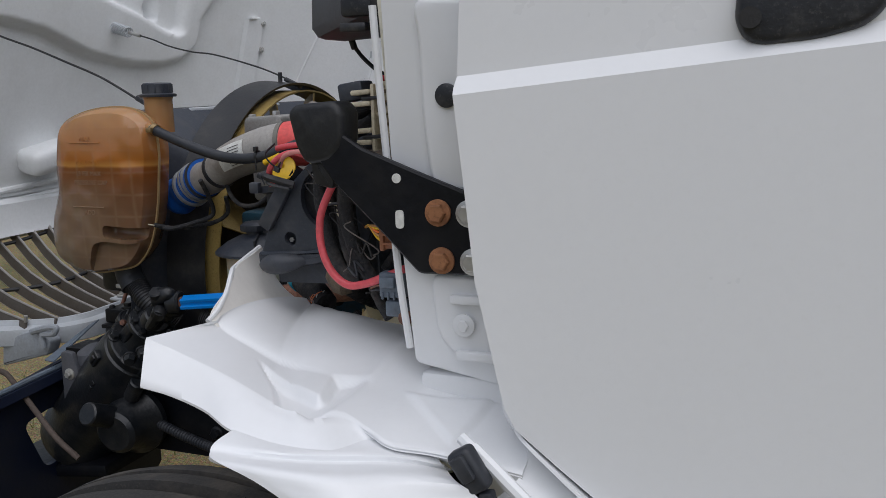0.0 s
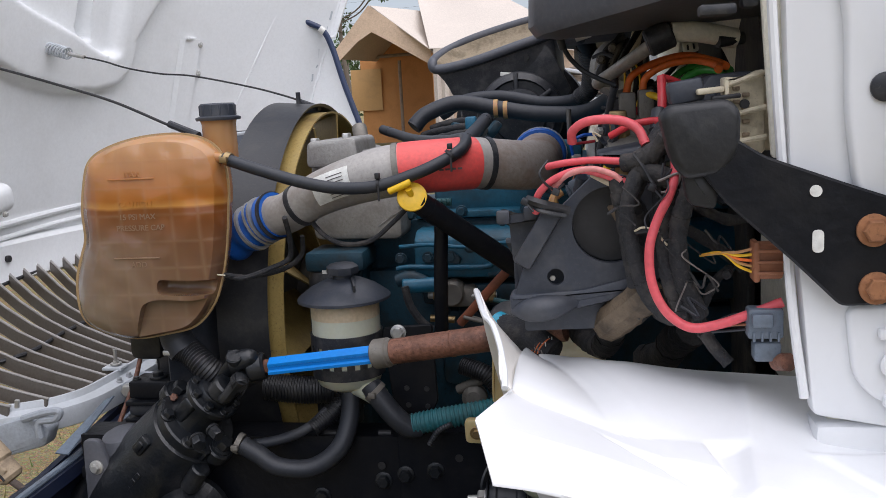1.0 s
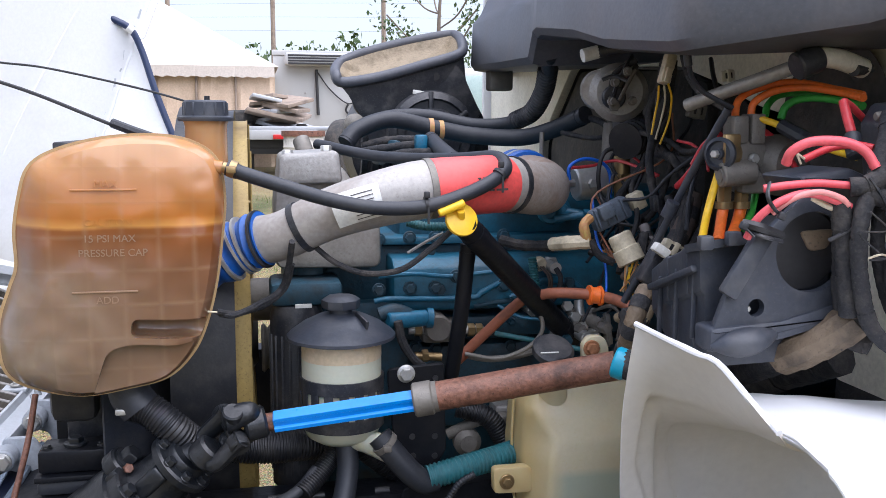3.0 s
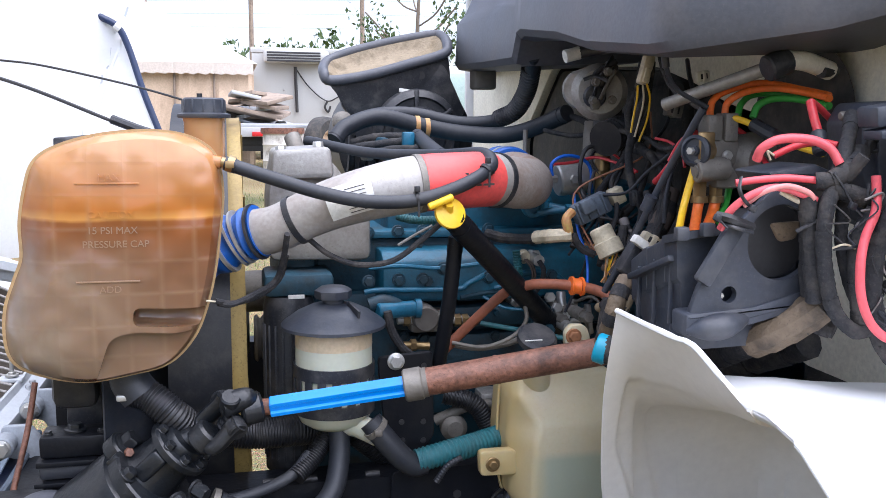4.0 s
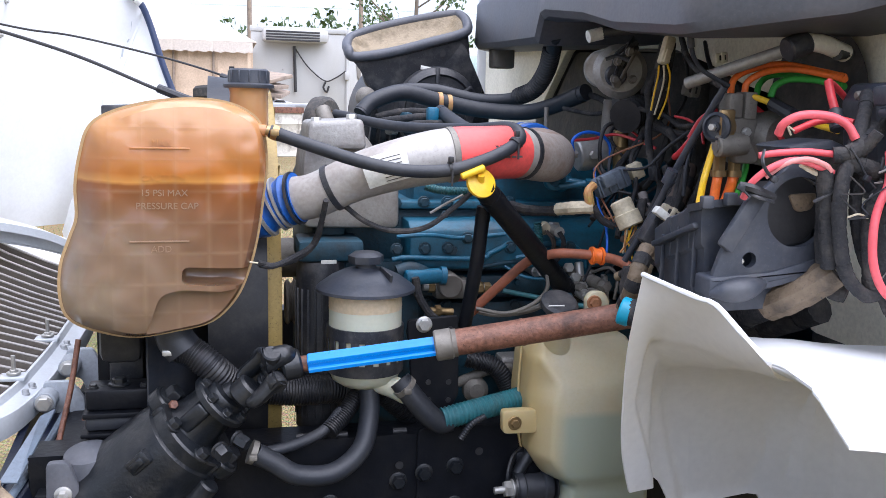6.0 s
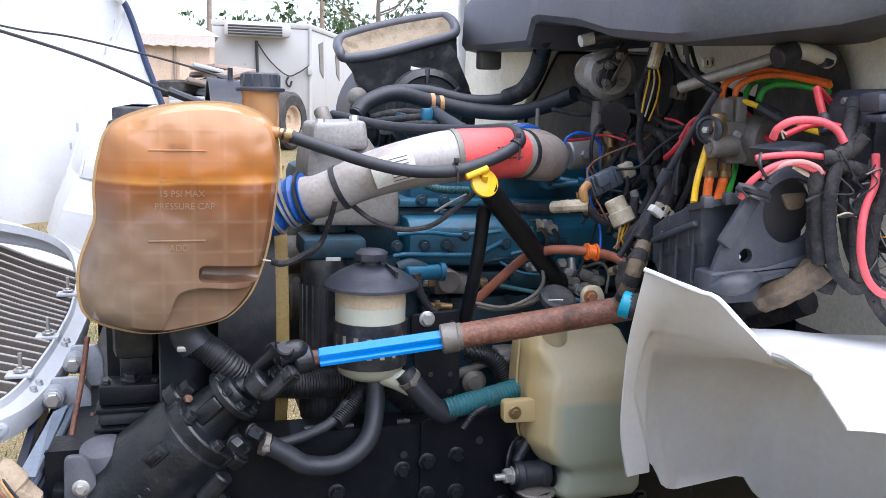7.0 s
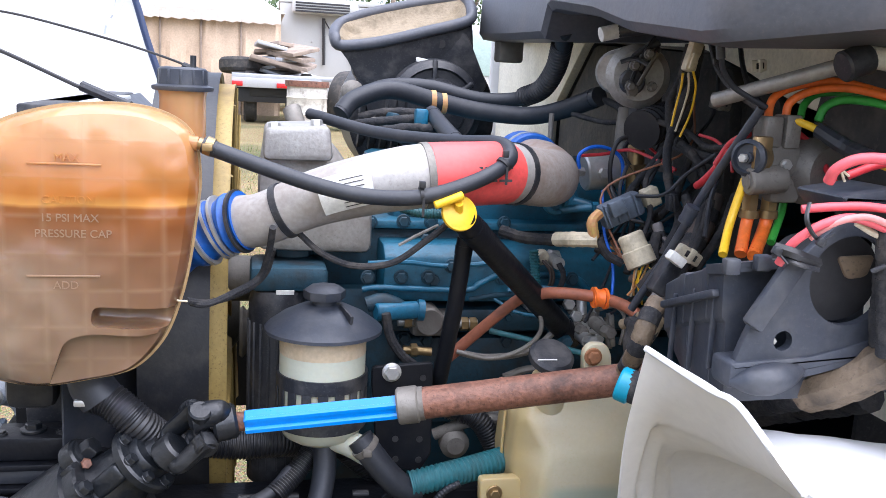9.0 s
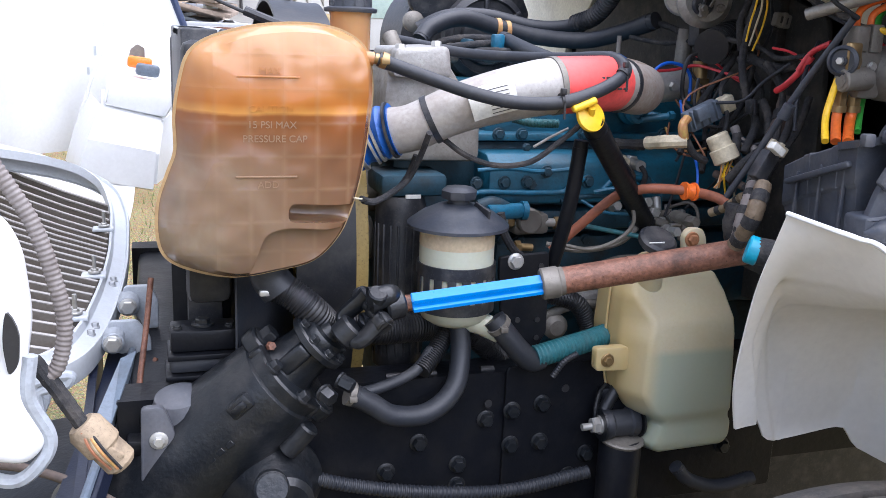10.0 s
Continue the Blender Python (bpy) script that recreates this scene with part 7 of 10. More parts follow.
# ---- oil filler and dipstick tubes ----
YC = Vector((-1.169, 1.860, 1.506))
oft = hose("oil_filler_tube", [YC + Vector((0.008, 0.01, -0.01)), YC.lerp(Vector((-0.854, 2.135, 1.21)), 0.5), Vector((-0.854, 2.135, 1.21))], 0.0235, BLACKPAINT, "thick black oil filler tube running down to the engine", "tube", 16)
hose("oil_return_tube", [(-1.129, 1.970, 1.447), (-1.139, 1.980, 1.322), (-1.150, 2.020, 1.180), (-1.147, 2.060, 1.132)], 0.0155, BLACKPAINT, "black tube beside the oil filler", "tube", 14)
fx = Vector((0.15, -0.85, 0.35)).normalized()
yc = part("cap", lathe([(0.024, -0.006), (0.030, -0.004), (0.031, 0.0), (0.030, 0.004), (0.022, 0.006), (0.012, 0.008), (0, 0.008)], tuple(YC), fx, 30), YELLOW, oft, "bright yellow filler cap with T-handle")
part("stem", rod(YC, YC + Vector((-0.004, -0.014, 0.018)), 0.007, 12), YELLOW, yc)
part("handle", rod((-1.214, 1.845, 1.520), (-1.167, 1.845, 1.538), 0.0075, 10, 0.002), YELLOW, yc)

# ---- sense lead beneath the charge pipe ----
hose("sensor_lead", [(-1.422, 1.980, 1.447), (-1.386, 1.950, 1.420), (-1.335, 1.920, 1.404), (-1.271, 1.900, 1.413), (-1.218, 1.890, 1.452), (-1.181, 1.880, 1.486)], 0.0055, TAPE, "thin taped lead drooping under the charge pipe", "cable", 8)
hose("sensor_lead", [(-1.467, 1.930, 1.465), (-1.473, 1.970, 1.413), (-1.488, 2.000, 1.364), (-1.528, 1.970, 1.345), (-1.571, 1.930, 1.334), (-1.597, 1.915, 1.340)], 0.006, TAPE, "taped lead from the tank sensor to the pipe", "cable", 8)
hose("dipstick_wire", [(-1.257, 1.920, 1.440), (-1.225, 1.910, 1.461), (-1.194, 1.900, 1.479)], 0.003, ALU, "thin bare metal wire beneath the charge pipe", "wire", 6)

# ---- air conditioning hoses and clutter above the engine ----
hose("air_conditioning_hose", [(-1.301, 2.600, 1.629), (-1.265, 2.620, 1.664), (-1.178, 2.640, 1.690), (-1.067, 2.650, 1.669), (-0.957, 2.640, 1.649), (-0.838, 2.600, 1.644), (-0.776, 2.520, 1.665), (-0.733, 2.400, 1.702)], 0.0225, RUBBER, "thick black hose curving over the engine", "hose", 14)
hose("air_conditioning_hose", [(-1.252, 2.800, 1.658), (-1.173, 2.780, 1.696), (-1.062, 2.760, 1.701), (-0.938, 2.720, 1.677), (-0.849, 2.680, 1.681), (-0.807, 2.600, 1.711), (-0.801, 2.500, 1.776), (-0.828, 2.400, 1.842)], 0.019, RUBBER, "black hose rising beside the cowl", "hose", 14)
thing("loom_sleeve", corrugated([(-0.832, 2.670, 1.688), (-0.807, 2.600, 1.711), (-0.802, 2.520, 1.762), (-0.814, 2.450, 1.817)], 0.026, 0.011, 0.14), BLACK, "black corrugated sleeve on the rising hose", "sleeve")
hc = base("hose_clip", (-1.060, 2.630, 1.666), "orange-brown double band clip on the hose", "hose clip")
for px in ((-1.070, 2.650, 1.669), (-1.043, 2.650, 1.663)):
    part("band", rod(Vector(px) - Vector((0.006, 0, 0)), Vector(px) + Vector((0.006, 0, 0)), 0.0255, 20), COPPER, hc)
hose("breather_hose", [(-1.090, 2.550, 1.642), (-1.095, 2.400, 1.621), (-1.102, 2.200, 1.596)], 0.018, RUBBER, "short grey hose stub behind the charge pipe", "hose", 12)
for i, pts in enumerate(([(-1.275, 2.600, 1.604), (-1.222, 2.550, 1.616), (-1.132, 2.550, 1.627), (-1.082, 2.500, 1.633)], [(-1.255, 2.620, 1.622), (-1.185, 2.600, 1.638), (-1.109, 2.580, 1.639)], [(-1.229, 2.500, 1.596), (-1.156, 2.500, 1.608), (-1.099, 2.450, 1.609)])):
    loom(pts, 0.010, 20 + i, TAPE, "dark taped loom lying on the engine top", "engine top looms", "injector_loom")
ej = base("injector_connector", (-1.124, 2.500, 1.635), "small blue connector on the engine top", "connector")
part("body", box((-1.124, 2.500, 1.632), (0.03, 0.03, 0.04), 0.006), BLUE_PIPE, ej)
for i in range(5):
    fx_ = -1.215 + i * 0.035
    b = base("engine_top_fitting", (fx_, 2.600, 1.622), "grimy metal fitting on the engine top", "fitting", group="engine top fittings")
    part("boss", box((fx_, 2.6 - 0.02 * (i % 2), 1.60 + 0.012 * (i % 3)), (0.026, 0.04, 0.05), 0.008, (0, 10 * i, 20)), (ALU_DARK, BLUE_DARK, BLACK)[i % 3], b)
hose("engine_lifting_pin", [(-0.86, 2.35, 1.56), (-0.86, 2.35, 1.66)], 0.006, ALU_DARK, "upright steel pin on the engine", "pin", 8)

# ---- air cleaner with its rubber-lipped inlet ----
ac = base("air_cleaner", (-1.08, 3.0, 1.4), "black air cleaner drum with a rubber-lipped rectangular inlet", "air cleaner")
AC0 = Vector((-1.027, 2.980, 1.616))
part("drum", lathe([(0.0, -0.01), (0.09, -0.01), (0.10, 0.0), (0.10, 0.02), (0.19, 0.03), (0.215, 0.05), (0.22, 0.30), (0.0, 0.30)], AC0, (0, 1, 0), 44), BLACK, ac)
part("end_dome", lathe([(0.135, -0.005), (0.13, -0.03), (0.11, -0.045), (0.105, -0.035), (0.085, -0.035), (0.08, -0.05), (0.05, -0.055), (0, -0.055)], (-1.020, 2.900, 1.642), (0, 1, 0), 36), BLACK, ac)
for a in (0.6, 1.57, 2.5, 3.6):
    part("rib", box(Vector((-1.028, 2.860, 1.642)) + Vector((0.075 * math.cos(a), 0, 0.075 * math.sin(a))), (0.11, 0.012, 0.014), 0.004, (0, -math.degrees(a), 0)), BLACK, ac)
for k in range(4):
    part("left_hoop", lathe([(0.14 - 0.012 * k, 0), (0.148 - 0.012 * k, 0.004), (0.148 - 0.012 * k, 0.02), (0.14 - 0.012 * k, 0.024), (0.14 - 0.012 * k, 0)], AC0 + Vector((-0.10 - 0.03 * k, 0.1, 0.0)), (1, 0, 0), 32), BLACK, ac)
lipn = [(-1.293, 2.930, 1.818), (-1.274, 2.920, 1.797), (-1.169, 2.920, 1.813), (-1.040, 2.920, 1.849), (-0.933, 2.930, 1.882), (-0.913, 2.960, 1.912), (-0.900, 3.080, 1.948), (-0.928, 3.120, 1.956), (-1.047, 3.130, 1.934), (-1.177, 3.120, 1.900), (-1.255, 3.100, 1.870), (-1.284, 3.020, 1.844)]
part("inlet_lip", pipe(lipn, 0.0155, 12, 5, True), COWL_M, ac, "thick grey rubber inlet lip")
mouth = []
for f, dz in ((0.04, 0.002), (0.10, -0.006), (0.16, -0.022), (0.22, -0.030), (0.60, -0.034), (0.98, -0.036)):
    ring = smooth_path([Vector(p).lerp(Vector((-1.09, 3.02, 1.868)), f) + Vector((0, 0, dz)) for p in lipn], 5, True)
    mouth.append(ring + ring[:1])
part("inlet_face", grid_sheet(mouth, 0.004), TANTAPE, ac, "dusty tan inner face of the inlet")

lp = smooth_path(lipn, 4, True)
cen_l = sum(lp, Vector()) / len(lp)
fun = []
for f, dz, sc in ((0, -0.005, 1.0), (1, -0.05, 0.93), (2, -0.11, 0.86), (3, -0.20, 0.80)):
    fun.append([cen_l + (p - cen_l) * sc + Vector((0.02 * f, 0, dz)) for p in lp])
fb = bmesh.new()
vs = [[fb.verts.new(p) for p in r] for r in fun]
for a, b in zip(vs, vs[1:]):
    for k in range(len(a)):
        fb.faces.new((a[k], a[(k + 1) % len(a)], b[(k + 1) % len(b)], b[k]))
bmesh.ops.recalc_face_normals(fb, faces=fb.faces)
bmesh.ops.solidify(fb, geom=fb.faces[:], thickness=0.004)
part("inlet_funnel", fb, BLACK, ac)
part("hood_skirt", slab(round_outline(xz([(-1.253, 2.900, 1.782), (-1.172, 2.900, 1.800), (-0.949, 2.900, 1.872), (-0.922, 2.900, 1.840), (-0.858, 2.900, 1.705), (-0.894, 2.900, 1.679), (-1.172, 2.900, 1.675), (-1.240, 2.900, 1.716)]), 0.02), "y", 2.93, 2.96, 0.008), BLACK, ac)
part("tag", box((-1.059, 2.885, 1.769), (0.035, 0.004, 0.012), 0.001, (0, 8, 0)), PAPER, ac, "small white tag")
part("drain_hole", rod((-1.001, 2.925, 1.817), (-0.999, 2.935, 1.818), 0.012, 12), FARBLACK, ac)
part("clip_boss", lathe([(0.03, 0), (0.03, 0.02), (0.015, 0.03), (0, 0.03)], (-1.247, 2.880, 1.678), (0, -1, 0), 16), ALU_DARK, ac)

# ---- braided boot with orange strands at the top of the steering shaft ----
bo = base("braided_boot", (-0.93, 1.56, 1.27), "dark braided boot with stitched edge and frayed orange strands", "boot")
BA, BB = Vector((-0.978, 1.592, 1.304)), Vector((-0.878, 1.524, 1.272))
bdir = (BB - BA).normalized()
part("sleeve", sweep(smooth_path([BA, BA.lerp(BB, 0.5) + Vector((0.002, -0.004, 0.006)), BB], 8), lambda i, f: 0.023 + 0.003 * math.sin(3 * f), 18), TAPE, bo)
part("cyan_end", rod(BA - bdir * 0.004, BA + bdir * 0.018, 0.0255, 20, 0.003), CYANCAP, bo, "bright cyan band")
bup = Vector((0, -0.45, 0.9)) - bdir * Vector((0, -0.45, 0.9)).dot(bdir)
bup.normalize()
bnear = bup.cross(bdir).normalized()
if bnear.y > 0:
    bnear = -bnear


def round_boot(f, turn, r):
    """A place on the boot: fraction along it, degrees from its crown towards the near side."""
    return BA.lerp(BB, f) + (bup * math.cos(radians(turn)) + bnear * math.sin(radians(turn))) * r


for k in range(13):
    for turn in (-20, 18, 50):
        f = 0.26 + 0.055 * k
        part("stitch", rod(round_boot(f, turn, 0.0258), round_boot(f + 0.035, turn + 12, 0.0258), 0.0011, 5), PAPER if turn < 50 else GREYLOOM, bo)
for k in range(8):
    f = 0.60 + 0.045 * k
    part("strand", pipe([round_boot(f + 0.02, -30, 0.024), round_boot(f, 5, 0.0255), round_boot(f - 0.02, 40, 0.026), round_boot(f - 0.04, 70, 0.025)], 0.0014, 6), RUSTSTRAND, bo, "twisted orange strand")

# ---- steering reservoir hoses, lower hoses ----
hr_ = base("steering_return_hose", (-1.28, 1.95, 1.0), "black elbow hose clamped to the fluid canister", "hose")
part("hose", pipe([(-1.307, 1.955, 1.080), (-1.286, 1.945, 1.052), (-1.251, 1.940, 1.010), (-1.221, 1.945, 0.985), (-1.196, 1.950, 0.986)], 0.024, 16), RUBBER, hr_)
clamp((-1.297, 1.950, 1.066), (0.55, 0, -0.6), 0.0248, hr_)
thing("teal_sleeve_hose", corrugated([(-1.213, 1.945, 0.992), (-1.154, 1.950, 1.003), (-1.076, 1.970, 1.011), (-0.998, 2.000, 1.017)], 0.025, 0.009, 0.1), TEALHOSE, "teal convoluted sleeve over a hose", "hose")
thing("loom_end", corrugated([(-1.176, 1.930, 0.951), (-1.154, 1.925, 0.984), (-1.124, 1.925, 1.000)], 0.007, 0.006, 0.15), BLACK, "short frayed piece of loom hanging from the hose", "loom")
hose("pressure_hose", [(-1.608, 1.920, 0.951), (-1.572, 1.920, 0.929), (-1.524, 1.920, 0.899), (-1.449, 1.930, 0.894), (-1.389, 1.950, 0.933), (-1.367, 1.980, 0.999), (-1.367, 2.000, 1.066)], 0.0215, RUBBER, "thick black hose looping from the steering gear", "hose", 14)
hg2 = base("pressure_hose_fitting", (-1.625, 1.920, 0.962), "crimped fitting on the steering gear hose", "hose fitting")
clamp((-1.614, 1.920, 0.954), (0.7, 0, -0.3), 0.0225, hg2, ALU_DARK)
hose("return_line", [(-1.599, 1.950, 0.938), (-1.531, 1.960, 0.948), (-1.468, 1.970, 0.971), (-1.425, 2.000, 1.004)], 0.012, RUBBER, "thin black return line above the frame rail", "hose")
thing("loom_sleeve", corrugated([(-1.455, 1.970, 0.970), (-1.418, 2.000, 0.996), (-1.380, 2.030, 1.037), (-1.357, 2.050, 1.070)], 0.02, 0.0058, 0.11), HOSEBLACK, "black corrugated sleeve below the canister", "sleeve")
thing("radiator_hose", corrugated([(-1.760, 1.970, 1.166), (-1.728, 1.960, 1.156), (-1.682, 1.950, 1.117), (-1.632, 1.990, 1.055)], 0.031, 0.0066, 0.07, 18), HOSEBLACK, "black corrugated radiator hose under the tank", "hose")
rh = base("radiator_hose_elbow", (-1.760, 1.970, 1.172), "black hose elbow with clamp below the header tank", "hose")
part("elbow", pipe([(-1.768, 1.970, 1.212), (-1.762, 1.970, 1.183), (-1.744, 1.965, 1.158)], 0.037, 18), RUBBER, rh)
part("clip", box((-1.776, 1.950, 1.162), (0.02, 0.03, 0.012), 0.003), STEEL, rh)
thing("intake_hose", corrugated([(-1.600, 2.070, 1.041), (-1.519, 2.080, 1.028), (-1.435, 2.100, 1.022), (-1.356, 2.150, 1.003)], 0.034, 0.0065, 0.07, 18), HOSEBLACK, "wide black corrugated hose behind the steering shaft", "hose")
thing("loom_sleeve", corrugated([(-1.329, 2.060, 1.022), (-1.291, 2.070, 0.985), (-1.239, 2.080, 0.938), (-1.212, 2.090, 0.880)], 0.024, 0.006, 0.1), HOSEBLACK, "black corrugated loom behind the bracket", "sleeve")
thing("loom_sleeve", corrugated([(-1.121, 2.100, 1.080), (-1.061, 2.080, 1.063), (-1.027, 2.080, 1.015), (-1.000, 2.100, 0.953)], 0.022, 0.006, 0.1), HOSEBLACK, "black corrugated loom under the rusty tube", "sleeve")
thing("frame_loom", corrugated([(-1.693, 1.940, 0.773), (-1.583, 1.940, 0.738), (-1.440, 1.930, 0.713), (-1.261, 1.930, 0.696), (-1.074, 1.930, 0.718)], 0.015, 0.009, 0.14), RUBBER, "dusty corrugated loom along the frame rail", "loom")
hose("drain_hose", [(-0.872, 1.900, 0.723), (-0.831, 1.900, 0.684), (-0.754, 1.900, 0.660), (-0.663, 1.900, 0.671)], 0.016, RUBBER, "black hose below the washer tank", "hose")
hose("sway_pipe", [(-1.136, 2.120, 1.014), (-1.056, 2.100, 1.051), (-0.966, 2.100, 1.046)], 0.012, ALU_DARK, "grey pipe behind the washer tank", "pipe")

# ---- engine side: fuel pipes, pump, sensors ----
part("fuel_pipe", pipe([(-1.284, 2.190, 1.298), (-1.248, 2.190, 1.302), (-1.076, 2.190, 1.298), (-1.043, 2.190, 1.311), (-0.993, 2.200, 1.333)], 0.0065, 10), BLUE_PIPE, eng, "bright blue fuel pipe")
part("fuel_pipe", pipe([(-1.060, 2.200, 1.276), (-0.978, 2.200, 1.287), (-0.880, 2.200, 1.280)], 0.006, 10), BLUE_DARK, eng)
part("fuel_pipe", pipe([(-0.951, 2.200, 1.302), (-0.917, 2.200, 1.326), (-0.846, 2.200, 1.327), (-0.803, 2.200, 1.298), (-0.794, 2.200, 1.243)], 0.008, 10), BLUE_PIPE, eng)
part("fuel_pipe", pipe([(-1.039, 2.100, 1.237), (-0.959, 2.080, 1.223), (-0.860, 2.020, 1.211)], 0.0055, 10), TEALHOSE, eng)
part("pump_body", join(lathe([(0, 0), (0.026, 0), (0.03, 0.005), (0.03, 0.06), (0, 0.06)], (-1.148, 2.160, 1.237), (0, 1, 0), 22), box((-1.136, 2.210, 1.225), (0.09, 0.06, 0.05), 0.012)), ALU_DARK, eng)
part("pump_line", rod((-1.209, 2.190, 1.232), (-1.042, 2.190, 1.226), 0.010, 14), STEEL, eng)
for px in ((-1.188, 2.190, 1.232), (-1.069, 2.190, 1.226), (-1.051, 2.190, 1.225)):
    part("union_nut", hexbolt(Vector(px) - Vector((0.008, 0, 0)), (1, 0, 0), 0.026, 0.016), BRASS, eng)
part("feed_elbow", pipe([(-1.278, 2.160, 1.274), (-1.246, 2.160, 1.282), (-1.214, 2.160, 1.271), (-1.199, 2.170, 1.256)], 0.016, 12), BLUE_DARK, eng)
part("hand_primer", join(rod((-1.262, 2.140, 1.264), (-1.175, 2.160, 1.264), 0.018, 18, 0.003), rod((-1.175, 2.160, 1.264), (-1.162, 2.160, 1.263), 0.022, 12)), BLUE_PIPE, eng)
part("small_loom", wrapped([(-1.247, 2.100, 1.272), (-1.237, 2.100, 1.227), (-1.212, 2.100, 1.188), (-1.186, 2.100, 1.168)], 0.009, 5), TAPE, eng)
part("fitting_row", join(rod((-1.201, 2.160, 1.181), (-1.142, 2.160, 1.176), 0.009, 10), rod((-1.185, 2.160, 1.180), (-1.172, 2.160, 1.180), 0.014, 6)), BRASS, eng)
part("sensor", join(hexbolt((-0.888, 2.200, 1.368), (0.1, -1, 0.1), 0.03, 0.02), rod((-0.892, 2.180, 1.368), (-0.895, 2.130, 1.368), 0.013, 14)), STEEL, eng, "steel pressure sensor")
part("sensor_lead", pipe([(-0.895, 2.130, 1.368), (-0.887, 2.120, 1.347), (-0.891, 2.130, 1.313), (-0.904, 2.150, 1.283)], 0.006, 8), TAPE, eng)
part("water_union", join(lathe([(0.032, 0), (0.032, 0.02), (0.022, 0.03), (0.022, 0.06), (0.016, 0.07), (0, 0.07)], (-0.827, 2.330, 1.477), (-0.2, -1, 0), 20), rod((-0.837, 2.280, 1.478), (-0.793, 2.240, 1.471), 0.012, 12)), BLUE_PIPE, eng)
part("rear_loom", wrapped([(-1.015, 2.150, 1.430), (-0.977, 2.120, 1.422), (-0.918, 2.080, 1.424)], 0.012, 9), TAPE, eng)
part("green_loom", corrugated([(-1.222, 2.120, 1.476), (-1.188, 2.100, 1.469), (-1.126, 2.100, 1.467)], 0.010, 0.006, 0.14), TEALHOSE, eng)
part("green_loom", corrugated([(-0.940, 2.160, 1.388), (-0.934, 2.160, 1.348), (-0.929, 2.160, 1.309)], 0.010, 0.006, 0.14), TEALHOSE, eng)
for i, px in enumerate([(-1.137, 2.220, 1.317), (-0.982, 2.240, 1.358), (-0.922, 2.200, 1.261), (-0.855, 2.150, 1.248), (-0.852, 2.100, 1.238), (-0.850, 2.050, 1.229), (-0.885, 2.100, 1.220), (-0.837, 2.000, 1.265)]):
    part("fitting", join(hexbolt(px, (0, -1, 0.1 * (i % 3)), 0.022, 0.03), rod(px, (px[0], px[1] + 0.06, px[2]), 0.014, 10)), (BLUE_DARK, ALU_DARK, STEEL)[i % 3], eng)
part("lower_lines", join(pipe([(-1.004, 2.100, 1.140), (-0.951, 2.100, 1.157), (-0.870, 2.100, 1.157)], 0.008, 8), pipe([(-1.111, 2.150, 1.185), (-1.039, 2.120, 1.176), (-0.952, 2.100, 1.195), (-0.899, 2.100, 1.240)], 0.007, 8)), ALU_DARK, eng)
part("lower_block", box((-0.995, 2.150, 1.045), (0.07, 0.06, 0.05), 0.008), ALU, eng)
part("lower_boss", lathe([(0.03, 0), (0.03, 0.02), (0.018, 0.03), (0, 0.03)], (-1.096, 2.120, 1.000), (0, -1, 0), 18), ALU_DARK, eng)
part("pulley", lathe([(0.0, 0), (0.05, 0), (0.055, 0.006), (0.045, 0.014), (0.055, 0.022), (0.05, 0.03), (0, 0.03)], (-1.524, 2.300, 1.180), (1, 0, 0), 28), ALU_DARK, eng)
part("fan_shaft", rod((-1.56, 2.41, 1.27), (-1.40, 2.41, 1.27), 0.05, 24), ALU_DARK, eng)
hose("coolant_pipe", [(-1.120, 2.100, 1.182), (-1.064, 2.080, 1.244), (-1.002, 2.050, 1.311), (-0.974, 2.020, 1.330), (-0.939, 1.990, 1.341), (-0.868, 1.960, 1.339), (-0.835, 1.900, 1.333), (-0.820, 1.860, 1.311)], 0.011, RUSTHOSE, "rust-orange hose crossing behind the oil filler tube")
oc = base("orange_clip", (-0.873, 1.960, 1.338), "orange plastic pipe clip", "clip")
part("band", rod(Vector((-0.882, 1.960, 1.340)), Vector((-0.863, 1.955, 1.339)), 0.0165, 16), ORANGE, oc)
part("ears", join(rod((-0.884, 1.960, 1.340), (-0.879, 1.960, 1.340), 0.02, 14), rod((-0.865, 1.955, 1.339), (-0.860, 1.955, 1.339), 0.02, 14)), ORANGE, oc)
hose("clutch_line", [(-1.108, 2.080, 1.201), (-1.042, 2.060, 1.193), (-0.981, 2.050, 1.216), (-0.953, 2.040, 1.255), (-0.963, 2.040, 1.305)], 0.0045, ALU_DARK, "thin grey line curving beside the engine", "pipe")

# ---- solenoid, connectors ----
so = base("fuel_solenoid", (-0.767, 2.240, 1.546), "shiny metal solenoid with brass plug and wires", "solenoid")
part("can", rod((-0.817, 2.240, 1.542), (-0.734, 2.240, 1.550), 0.038, 26, 0.004), STEEL, so)
part("terminal", hexbolt((-0.834, 2.200, 1.548), (-1, -0.3, 0), 0.018, 0.02), STEEL, so)
part("terminal", hexbolt((-0.789, 2.200, 1.547), (0, -1, 0), 0.02, 0.012), STEEL, so)
part("brass_plug", join(rod((-0.720, 2.200, 1.608), (-0.717, 2.200, 1.507), 0.018, 14), rod((-0.719, 2.200, 1.568), (-0.718, 2.200, 1.548), 0.025, 6)), BRASS, so)
part("wire", pipe([(-0.850, 2.180, 1.556), (-0.851, 2.180, 1.585), (-0.820, 2.180, 1.602), (-0.778, 2.180, 1.595), (-0.756, 2.180, 1.569), (-0.754, 2.180, 1.516)], 0.004, 8), WIREBLUE, so, "bright blue wire")
